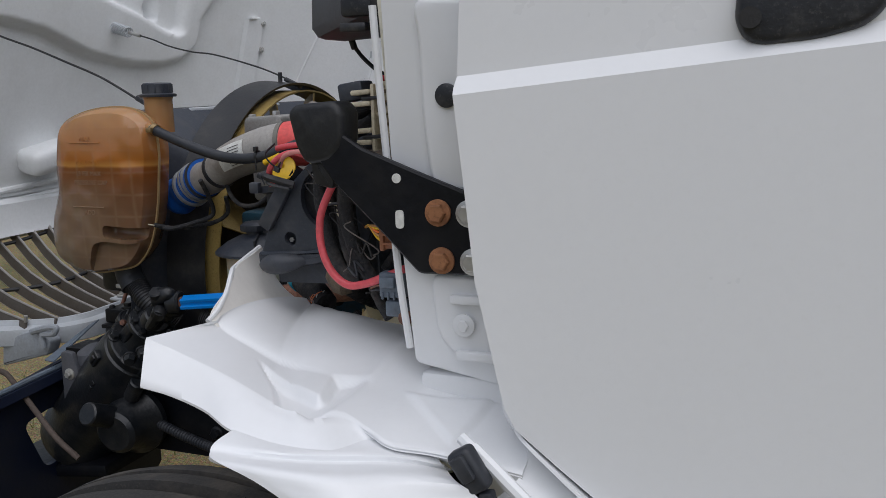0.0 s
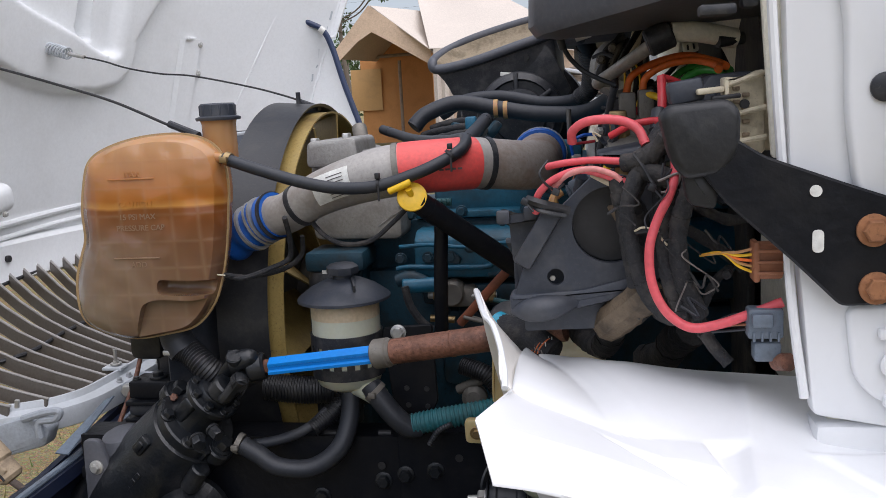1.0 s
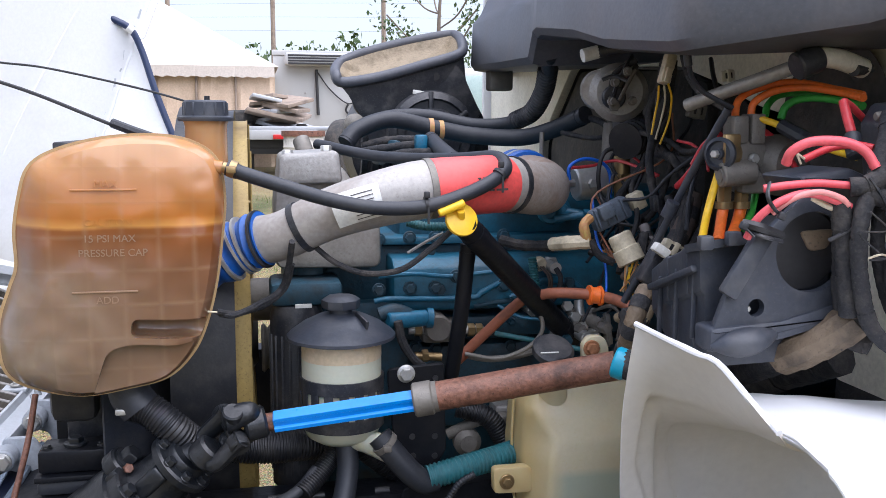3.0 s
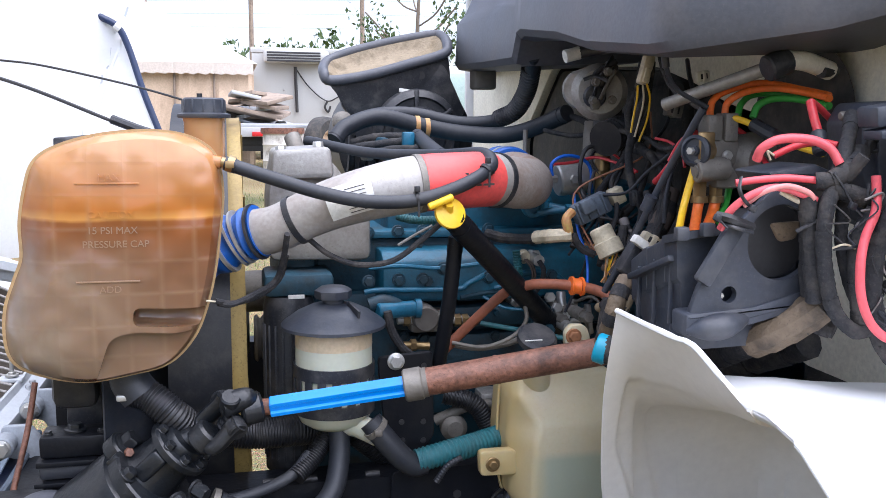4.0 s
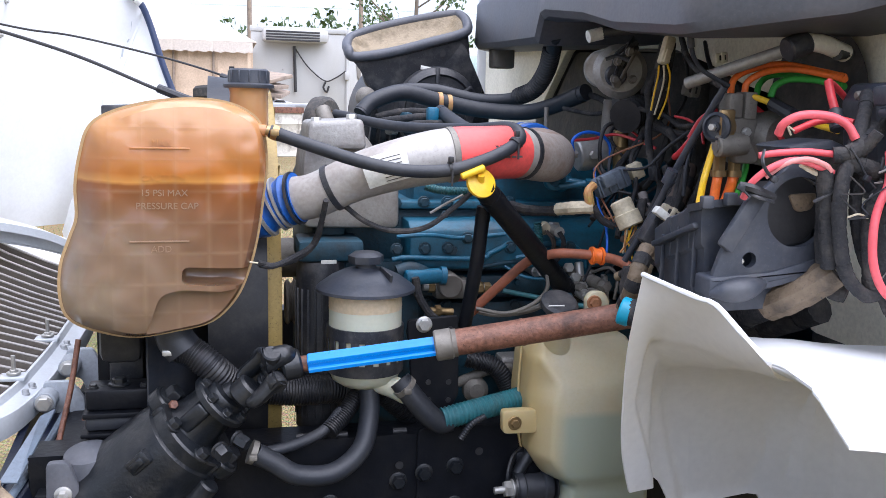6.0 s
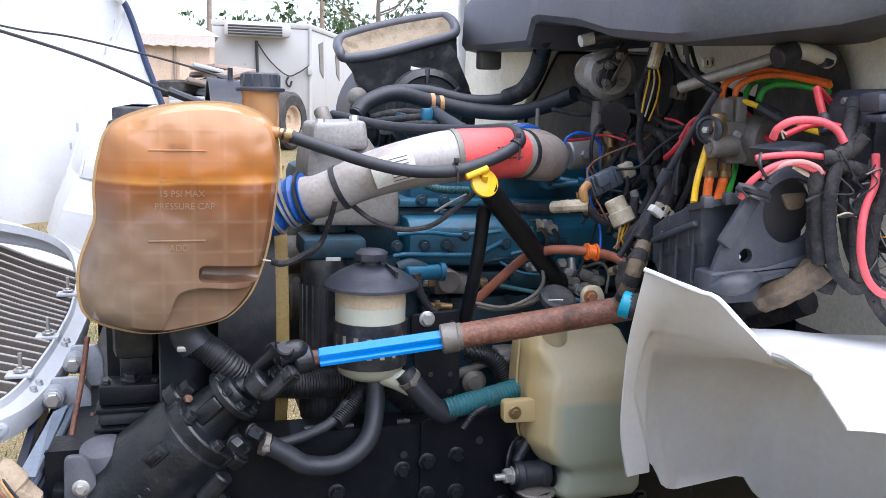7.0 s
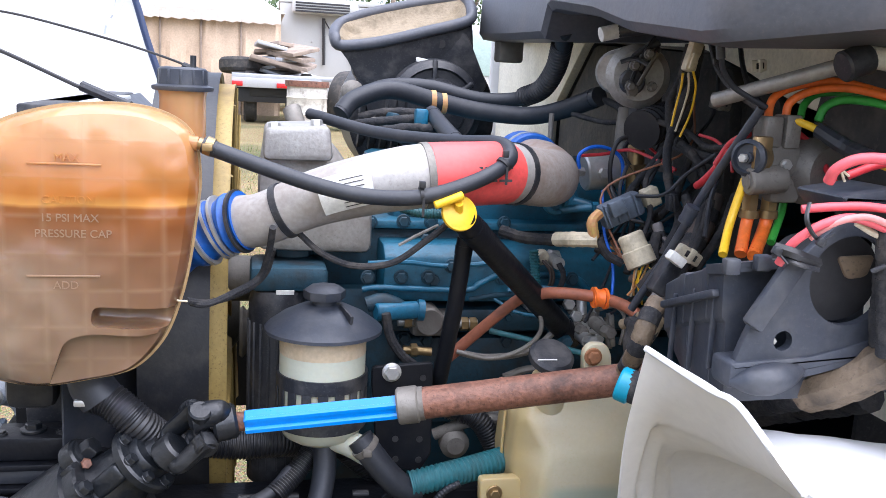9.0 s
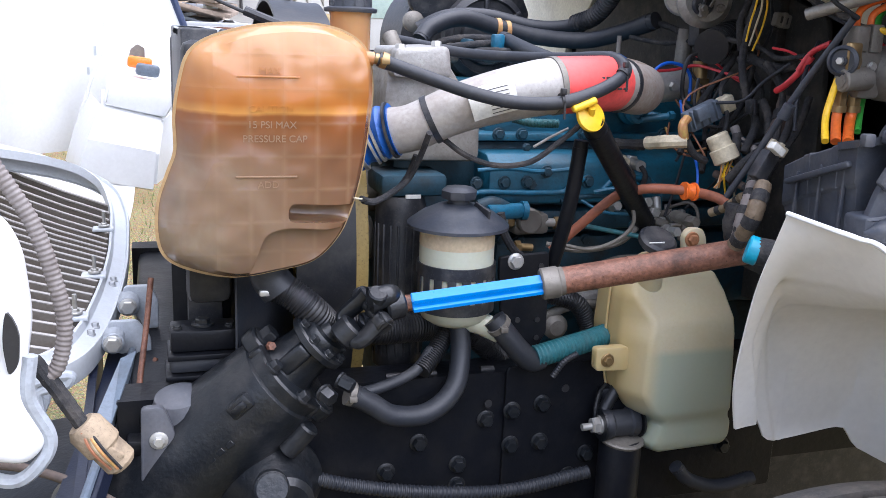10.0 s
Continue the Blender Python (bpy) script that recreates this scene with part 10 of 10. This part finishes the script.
for k, (pts, head) in enumerate((([(-0.870, 1.360, 1.601), (-0.881, 1.345, 1.585), (-0.872, 1.345, 1.569), (-0.856, 1.350, 1.557)], (-0.859, 1.345, 1.558)), ([(-0.899, 1.370, 1.541), (-0.881, 1.352, 1.531), (-0.846, 1.360, 1.522)], (-0.904, 1.360, 1.544)), ([(-0.788, 1.345, 1.524), (-0.772, 1.335, 1.536), (-0.757, 1.330, 1.548)], (-0.762, 1.325, 1.548)),
                                 ([(-0.751, 1.320, 1.609), (-0.738, 1.315, 1.589), (-0.725, 1.310, 1.564)], (-0.729, 1.305, 1.563)), ([(-0.699, 1.310, 1.510), (-0.731, 1.300, 1.506), (-0.752, 1.310, 1.503)], (-0.704, 1.300, 1.514)))):
    zt_ = base("cable_tie", head, "black nylon cable tie round the cables", "cable tie", "cable ties")
    part("band", sweep(smooth_path(pts, 6), 0.0032, 6, flat=0.5), BLACK, zt_)
    part("head", box(head, (0.011, 0.008, 0.010), 0.002, (0, 25, 0)), BLACK, zt_)
    part("tail", rod(head, Vector(head) + Vector((0.012, -0.006, -0.014 if k % 2 else 0.012)), 0.0016, 6), BLACK, zt_)
for k, pts in enumerate(([(-0.753, 1.310, 1.504), (-0.741, 1.300, 1.510), (-0.717, 1.305, 1.502)], [(-0.720, 1.300, 1.497), (-0.716, 1.295, 1.491), (-0.711, 1.295, 1.486)], [(-0.799, 1.400, 1.623), (-0.805, 1.400, 1.636), (-0.794, 1.400, 1.630)])):
    hose("wire_end", pts, 0.0016, IVORY, "frayed pale wire end among the looms", "wire", 6, "frayed wire ends")


# ---- the yard behind the truck ----
def tent():
    """A canvas frame tent: panelled side wall under a hipped pale roof, with an open tan awning at its end."""
    Y = 24.0
    t = base("canvas_tent", (-4.0, Y, YARD), "tan canvas frame tent with a pale hipped roof", "tent")
    cx, ex, zt = (-4.777, 24.000, 3.025)[0], (-0.927, 24.000, 3.055)[0], (-2.711, 24.000, 3.055)[2]
    n = 4
    for k in range(n):
        a, b = cx + (ex - cx) * k / n, cx + (ex - cx) * (k + 1) / n
        rows_ = [[(a + (b - a) * i / 8, Y + 0.06 * math.sin(i * 1.25 + k) * (1 - j / 7) + 0.03 * math.sin(3 * i + j + k), (zt - YARD) * j / 7 + YARD) for i in range(9)] for j in range(8)]
        part("wall_panel", grid_sheet(rows_, 0.01), CANVAS, t)
        part("pole", rod((a, Y - 0.07, YARD), (a, Y - 0.07, zt), 0.03, 8), WOOD, t)
        rows_ = [[(a + (b - a) * i / 10, Y - 0.25 - 0.015 * (i % 2), zt + 0.08 - 0.24 * j - 0.02 * (i % 3) * j) for i in range(11)] for j in range(2)]
        part("valance", grid_sheet(rows_, 0.01), CANVAS_ROOF, t)
    c0, c1 = Vector((cx - 0.1, Y - 0.25, zt + 0.08)), Vector((ex + 0.1, Y - 0.25, zt + 0.08))
    mid = Vector((-2.832, 27.000, 4.518))
    apex = c1 + (mid - c1) * 3.3
    back = Vector((ex + 0.1, Y + 9, zt + 0.08))
    far = Vector((cx - 0.1, Y + 9, zt + 0.08))
    for a, b in ((c0, c1), (c1, back), (far, c0)):
        rows_ = []
        for j in range(9):
            f = j / 8
            p, q = a.lerp(apex, f), b.lerp(apex, f)
            rows_.append([p.lerp(q, i / 8) - Vector((0, 0, 0.18 * math.sin(math.pi * f) * (0.6 + 0.4 * math.sin(i * 0.8)) * (1 if 0 < i < 8 else 0.5))) for i in range(9)])
        part("roof_panel", grid_sheet(rows_, 0.012), CANVAS_ROOF, t)
    part("end_wall", box((ex, Y + 4.5, (zt + YARD) / 2), (0.03, 9.0, zt - YARD), 0), CANVAS, t)
    # awning
    w = base("tent_awning", (cx - 1.5, Y, YARD), "open tan canvas awning on wooden poles, lining coloured orange as if lit", "awning")
    lx, px, pz = (-7.715, 25.000, 3.514)[0], (-6.561, 24.500, 4.426)[0], (-6.561, 24.500, 4.426)[2]
    ez = zt - 0.05
    part("canopy", grid_sheet([[(lx, Y + 1.0, ez + 0.1), (px, Y + 0.5, pz), (cx, Y - 0.1, ez + 0.05)], [(lx + 0.6, Y + 4, ez + 0.1), (px + 0.9, Y + 4, pz + 0.1), (cx + 0.5, Y + 4, ez)]], 0.02), CANVAS_ROOF, w)
    part("gable_flap", slab([(lx, ez + 0.1), (px, pz - 0.02), (cx, ez + 0.05), (cx - 0.10, ez - 0.30), (px + 0.45, pz - 0.95), (px + 0.05, pz - 0.72), (px - 0.35, pz - 0.95), (lx + 0.1, ez - 0.15)], "y", Y + 0.25, Y + 0.28), CANVAS, w)
    # lining and window flap carry the inside light in their colour
    part("lining_back", box(((lx + cx) / 2, Y + 3.6, (zt + YARD) / 2 + 0.3), (cx - lx, 0.04, zt - YARD + 0.6), 0), CANVAS_LIT, w)
    part("lining_side", box((cx - 0.1, Y + 1.8, (zt + YARD) / 2), (0.04, 3.4, zt - YARD), 0), CANVAS_LIT, w)
    part("window_flap", box(((-7.538, 27.400, 2.248)[0], Y + 3.5, (-7.538, 27.400, 2.248)[2]), (0.95, 0.04, 1.25), 0), CANVAS_WIN, w)
    for x, y in ((lx, Y + 1.0), (cx, Y - 0.1), ((-6.370, 27.000, 2.348)[0], Y + 3.0)):
        part("pole", rod((x, y, YARD), (x, y, zt), 0.05, 8), WOOD, w)
    part("cross_pole", rod((lx, Y + 3.3, (-6.689, 27.200, 3.206)[2]), (cx, Y + 3.3, (-6.684, 27.200, 3.272)[2]), 0.05, 8), WOOD, w)
    part("side_curtain", grid_sheet([[(cx - 0.05 + 0.10 * i, Y - 0.12 - 0.08 * (i % 2), z) for i in range(6)] for z in (YARD, 1.3, zt - 0.1)], 0.01), CANVAS_ROOF, w)


def box_trailer():
    Y = 27.0
    b = base("refrigerated_box_body", (0, Y + 1, YARD), "white refrigerated box body with a cooling unit on its front", "box trailer")
    x0, x1 = (-0.874, 27.000, 2.734)[0], (1.879, 27.000, 2.843)[0]
    zt, zb = (0.434, 27.000, 3.826)[2], (1.964, 27.000, 1.019)[2]
    c_ = Vector((4.552, 34.000, 3.213))
    dx, dy = c_.x - x1, c_.y - Y
    foot = [(x0, Y), (x1, Y), (x1 + dx, Y + dy), (x0 + dx, Y + dy)]
    part("body", slab(foot, "z", zb, zt - 0.16, 0.03), BOXWHITE, b)
    part("roof_cap", slab([(x - 0.03 if k in (0, 3) else x + 0.03, y - 0.03) for k, (x, y) in enumerate(foot)], "z", zt - 0.16, zt, 0.03), BOXWHITE, b)
    part("corner_post", rod((x1, Y, zb), (x1, Y, zt - 0.1), 0.06, 8), BOXWHITE, b)
    sd = Vector((dx, dy, 0)).normalized()
    sn = Vector((sd.y, -sd.x, 0))
    for a0, a1, z0, z1 in ((1.3, 1.8, 1.5, 0.50), (3.8, 4.3, 1.5, 0.7)):
        q0 = Vector((x1, Y, 0)) + sn * 0.012
        part("peeled_patch", grid_sheet([[q0 + sd * a0 + Vector((0, 0, zb + z0)), q0 + sd * a1 + Vector((0, 0, zb + z0 - 0.2))], [q0 + sd * (a0 - 0.2) + Vector((0, 0, zt - z1)), q0 + sd * (a1 - 0.1) + Vector((0, 0, zt - z1 + 0.1))]], 0.01), ALU_DARK, b, "patch where the skin is stripped to grey")
    u = part("cooling_unit", box(((0.360, 26.700, 3.474)[0], 26.72, (0.361, 26.700, 3.552)[2]), (1.85, 0.5, 0.36), 0.1), BOXWHITE, b)
    ux, uz = (0.279, 26.450, 3.531)[0], (0.279, 26.450, 3.531)[2]
    for k in range(4):
        part("louvre", box((ux, 26.47, uz - 0.11 + 0.075 * k), (1.5, 0.03, 0.05), 0.005), FARBLACK, u)
    part("drain_pipe", rod((0.343, 26.900, 3.282), (0.380, 26.900, 1.986), 0.045, 8), FARBLACK, b)
    part("cable", pipe([(0.343, 26.900, 3.251), (0.735, 26.900, 2.715), (1.215, 26.900, 2.333), (1.539, 26.900, 2.425), (1.833, 26.900, 2.628)], 0.02, 6), FARBLACK, b)
    part("cable_coil", pipe([(1.247, 26.900, 2.302), (1.182, 26.900, 2.139), (1.279, 26.900, 2.014), (1.344, 26.900, 2.177)], 0.03, 6), FARBLACK, b)
    part("lamp", box((1.866, 26.900, 2.485), (0.14, 0.12, 0.24), 0.02), BOXWHITE, b)
    for z in (zb + 0.5, zb + 1.1, zb + 1.6):
        part("rivet", box((x0 + 0.9, 26.985, z), (0.05, 0.02, 0.05), 0.005), ALU, b)
    part("sill", slab([(x + 0.1, y + 0.1) for x, y in foot], "z", zb - 0.14, zb, 0.01), FARBLACK, b)
    for x, y in foot:
        part("leg", box((x + (0.3 if x < x1 else -0.3), y + (0.4 if y == Y else -0.4), (zb - 0.14 + YARD) / 2), (0.18, 0.18, zb - 0.14 - YARD), 0.01), FARBLACK, b)


def flatbed():
    Y = 20.0
    f = base("flatbed_trailer", (-1.0, Y + 1, YARD), "grey flatbed trailer with red rear lamps", "trailer")
    a, b = (-2.004, 20.000, 1.621), (-0.142, 20.000, 1.788)
    cx, w, z = (a[0] + b[0]) / 2, b[0] - a[0], a[2]
    part("deck", box((cx + 0.25, Y + 2.0, z), (w + 0.5, 4.0, 0.09), 0.01), GALV, f)
    part("tail_beam", box((cx, Y - 0.04, z - 0.14), (w, 0.08, 0.2), 0.01), BOXWHITE, f)
    part("under_beam", box((cx, Y + 0.3, z - 0.4), (w, 0.14, 0.3), 0.01), FARBLACK, f)
    for px in ((-1.887, 19.900, 1.455), (-0.973, 19.900, 1.441)):
        part("tail_lamp", box(px, (0.22, 0.05, 0.10), 0.01), REDLENS, f, "red tail lamp")
    for x in (cx - 0.55, cx + 0.65):
        part("wheel", lathe([(0.2, -0.14), (0.5, -0.14), (0.55, -0.09), (0.55, 0.09), (0.5, 0.14), (0.2, 0.14)], (x, Y + 0.9, YARD + 0.55), (1, 0, 0), 36), TYRE_M, f)
    part("chassis", box((cx, Y + 2, z - 0.3), (w * 0.6, 3.6, 0.25), 0.01), FARBLACK, f)
    part("axle", rod((cx - 0.8, Y + 0.9, YARD + 0.55), (cx + 0.9, Y + 0.9, YARD + 0.55), 0.07, 10), FARBLACK, f)
    part("drawbar", box((cx, Y + 4.6, z - 0.3), (0.15, 1.8, 0.15), 0.01), FARBLACK, f)
    rnd = random.Random(5)
    d = base("scrap_timber", (cx, Y + 0.8, z + 0.05), "heap of weathered timber and sheet scrap on the trailer", "timber")
    for k in range(14):
        part("plank", box((cx + 0.15 + rnd.uniform(-0.35, 0.35), Y + 1.0 + rnd.uniform(-0.5, 0.5), z + 0.09 + 0.045 * k), (rnd.uniform(0.5, 1.1) * (1.1 - k * 0.03), rnd.uniform(0.5, 1.0), 0.08), 0.01,
             (rnd.uniform(-8, 8), rnd.uniform(-14, 14), rnd.uniform(-40, 40))), WOOD if k % 3 else GALV, d)
    ty = base("worn_lorry_tyre", (cx - 0.7, Y + 1.8, z + 0.05), "worn spare tyre lying on the trailer deck", "tyre")
    part("tread", lathe([(0.3, -0.15), (0.5, -0.15), (0.55, -0.09), (0.55, 0.09), (0.5, 0.15), (0.3, 0.15), (0.3, -0.15)], (cx - 0.7, Y + 1.5, z + 0.2), (0, 0.1, 1), 32), TYRE_M, ty)


def van():
    Y = 26.0
    vx = (-8.411, 26.000, 3.186)[0]
    v = base("white_van", (vx - 2, Y + 1, YARD), "white high-roofed passenger van parked beyond the tent", "van")
    prof = [(-4.2, YARD + 0.35), (-4.2, 2.6), (-3.9, 3.15), (-1.0, 3.22), (-0.45, 3.0), (-0.05, 2.2), (0.0, 1.6), (0.0, YARD + 0.35)]
    part("body", slab(round_outline([(vx + x, z) for x, z in prof], 0.15, 4), "y", Y, Y + 2.0, 0.12, 3), WHITE, v)
    for o, m in (([(-1.28, 2.80), (-0.80, 2.82), (-0.74, 2.25), (-1.16, 2.16)], DARKGLASS), ([(-0.68, 2.84), (-0.40, 2.84), (-0.12, 2.45), (-0.60, 2.40)], SCREEN), ([(-2.6, 2.80), (-1.5, 2.80), (-1.5, 2.2), (-2.6, 2.2)], DARKGLASS)):
        w_ = part("window", slab(round_outline([(vx + x, z) for x, z in o], 0.06, 3), "y", Y - 0.015, Y + 0.02, 0.01), m, v)
        part("rubber_seal", pipe([(vx + x, Y - 0.012, z) for x, z in o], 0.02, 6, 3, True), FARBLACK, w_)
    part("door_handle", box((vx - 0.66, Y - 0.02, 1.85), (0.14, 0.03, 0.05), 0.01), FARBLACK, v)
    part("door_gap", box((vx - 0.70, Y - 0.012, 1.9), (0.015, 0.01, 1.9), 0), FARBLACK, v)
    for x in (-3.2, -0.9):
        part("wheel", lathe([(0.0, 0), (0.25, 0.0), (0.27, 0.03), (0.40, 0.02), (0.41, 0.2), (0, 0.2)], (vx + x, Y - 0.02, 0.41 + YARD), (0, 1, 0), 28), TYRE_M, v)


def parked_car():
    Y = 16.0
    c = base("parked_car", (0.8, Y + 1, YARD), "white car with a pale green windscreen parked in the yard", "car")
    p = (1.844, 16.000, 2.680)
    s_ = p[2] / 1.75
    prof = [(-0.9, 0.75), (-0.95, 0.9), (-0.6, 1.15), (-0.1, 1.75), (1.6, 1.8), (2.6, 1.2), (2.7, 0.75)]
    part("body", slab(round_outline([(p[0] + x, z * s_) for x, z in prof], 0.15, 4), "y", Y, Y + 1.7, 0.15, 3), BOXWHITE, c)
    part("windscreen", slab(round_outline([(p[0] - 0.45, 1.2 * s_), (p[0] + 0.0, 1.66 * s_), (p[0] + 1.5, 1.7 * s_), (p[0] + 1.7, 1.2 * s_)], 0.1, 3), "y", Y - 0.015, Y + 0.03, 0.01), SCREEN, c)
    for x in (-0.2, 2.0):
        part("wheel", lathe([(0, 0), (0.3, 0), (0.32, 0.03), (0.32, 0.18), (0, 0.18)], (p[0] + x, Y - 0.01, 0.32 + YARD), (0, 1, 0), 24), TYRE_M, c)


def leaf_cloud(rnd, centre, radii, count, size):
    bm = bmesh.new()
    for _ in range(count):
        while True:
            q = Vector((rnd.uniform(-1, 1), rnd.uniform(-1, 1), rnd.uniform(-1, 1)))
            if 0.15 < q.length < 1:
                break
        p = Vector(centre) + Vector((q.x * radii[0], q.y * radii[1], q.z * radii[2]))
        e = Euler((rnd.uniform(0, 6.3), rnd.uniform(0, 6.3), rnd.uniform(0, 6.3))).to_matrix()
        s = size * rnd.uniform(0.6, 1.4)
        bm.faces.new([bm.verts.new(p + e @ Vector(c) * s) for c in ((-0.5, 0, 0), (0, -0.28, 0.06), (0.5, 0, 0), (0, 0.28, 0.06))])
    return bm


def tree(x, y, h, seed, sparse=False, label="young tree with thin pale foliage"):
    rnd = random.Random(seed)
    t = base("tree", (x, y, YARD), label, "tree")
    part("trunk", sweep(smooth_path([(x, y, YARD), (x + 0.1, y, h * 0.3), (x - 0.1, y, h * 0.6), (x + 0.15, y, h)], 6), lambda i, f: h * 0.02 * (1.15 - f), 8), BARK, t)
    crown = []
    for k in range(16):
        z = h * rnd.uniform(0.3, 0.9)
        a = rnd.uniform(0, 6.3)
        L = h * rnd.uniform(0.14, 0.28)
        e = Vector((x + L * math.cos(a), y + L * math.sin(a), z + L * 0.7))
        part("limb", pipe([(x, y, z), ((x + e.x) / 2, (y + e.y) / 2, z + L * 0.2), e], h * 0.004, 5, 4), BARK, t)
        crown.append(leaf_cloud(rnd, e, (h * 0.09, h * 0.09, h * 0.08), 45 if sparse else 170, h * 0.022))
    part("crown", join(*crown), LEAF, t)


def oil_drum():
    d = base("steel_drum", (-0.53, 18.4, YARD), "dented white steel drum with a rusty open rim", "drum")
    c = (-0.53, 18.4, YARD)
    part("shell", lathe([(0.0, 0.0), (0.385, 0.0), (0.40, 0.02), (0.392, 0.04), (0.39, 0.30), (0.403, 0.32), (0.39, 0.34), (0.39, 0.62), (0.403, 0.64), (0.39, 0.66), (0.388, 0.86), (0.36, 0.86), (0.36, 0.05)], c, segs=36), DRUM_M, d)
    part("rim", lathe([(0.385, 0.85), (0.425, 0.85), (0.43, 0.90), (0.425, 0.96), (0.37, 0.96), (0.37, 0.85)], c, segs=36), RUST, d, "rusty brown rim")


def yard_wheel():
    w = base("lorry_wheel", (0.33, 19.0, YARD), "upright truck wheel with a tan steel rim", "wheel")
    c, ax = (0.33, 19.0, YARD + 0.60), (0.80, -0.60, 0.0)
    part("tyre", lathe([(0.33, -0.16), (0.52, -0.17), (0.585, -0.12), (0.60, 0.0), (0.585, 0.12), (0.52, 0.17), (0.33, 0.16), (0.33, -0.16)], c, ax, 40), TYRE_M, w)
    part("rim", lathe([(0.0, -0.02), (0.10, -0.02), (0.12, 0.02), (0.24, 0.04), (0.28, 0.12), (0.335, 0.14), (0.335, -0.12), (0.0, -0.12)], c, ax, 36), CANVAS, w, "tan painted steel rim")


tent()
oil_drum()
yard_wheel()
box_trailer()
flatbed()
van()
parked_car()
tree((6.725, 40.000, 5.632)[0], 40.0, 9.5, 3, True)
tree((-19.919, 60.000, 5.794)[0], 60.0, 6.5, 4, True)
tree((-10.988, 38.000, 5.563)[0], 38.0, 8.0, 6)
for nm, px in (("pole", (-0.394, 45.000, 6.544)), ("pole", (4.911, 45.000, 6.629)), ("pole", (-5.197, 45.000, 7.244)), ("pole", (-14.788, 45.000, 5.587))):
    u = base("utility_pole", (px[0], 45.0, YARD), "slim wooden utility pole", "utility pole", group="utility poles")
    part("post", rod((px[0], 45.0, YARD), (px[0], 45.0, 11.0), 0.11, 8), WOOD, u)
    part("cross_arm", box((px[0], 45.0, 9.8), (1.8, 0.12, 0.12), 0.01), WOOD, u)
wires = [pipe([(-60, 45, 6.4 + 0.55 * k), (-25, 45, 5.6 + 0.6 * k), (-13, 45, 5.9 + 0.5 * k), (10, 45, 6.3 + 0.7 * k), (60, 45, 6.5 + 0.7 * k)], 0.005, 4, 6) for k in range(3)]
for w_ in wires:
    thing("overhead_wire", w_, FARBLACK, "thin black overhead wire between poles", "wire", group="overhead wires")
rnd = random.Random(11)
woods = []
for k in range(110):
    x = -110 + k * 2.3 + rnd.uniform(-1, 1)
    hgt = 11.0 + 0.9 * math.sin(k * 0.37) + rnd.uniform(-1.0, 1.2)
    woods.append(leaf_cloud(rnd, (x, 120 + rnd.uniform(-4, 4), hgt * 0.55), (2.2, 2.2, hgt * 0.6), 260, 0.8))
thing("far_woods", join(*woods), LEAF, "distant line of green woods", "woods", kind="stuff")
tufts = bmesh.new()
for k in range(6000):
    y = rnd.uniform(2.0, 14.0)
    x = rnd.uniform(-5.5, 1.5)
    if -2.2 < x and y < 3.7:
        continue
    h = rnd.uniform(0.03, 0.10)
    a = rnd.uniform(0, 6.3)
    dx, dy = 0.006 * math.cos(a), 0.006 * math.sin(a)
    tufts.faces.new([tufts.verts.new(p) for p in ((x - dx, y - dy, -LIFT + (LIFT + YARD) * rise(y)), (x + dx, y + dy, -LIFT + (LIFT + YARD) * rise(y)), (x + rnd.uniform(-0.03, 0.03), y + rnd.uniform(-0.03, 0.03), h - LIFT + (LIFT + YARD) * rise(y)))])
thing("grass", tufts, GRASS, "sparse green and dry grass blades", "grass", kind="stuff")
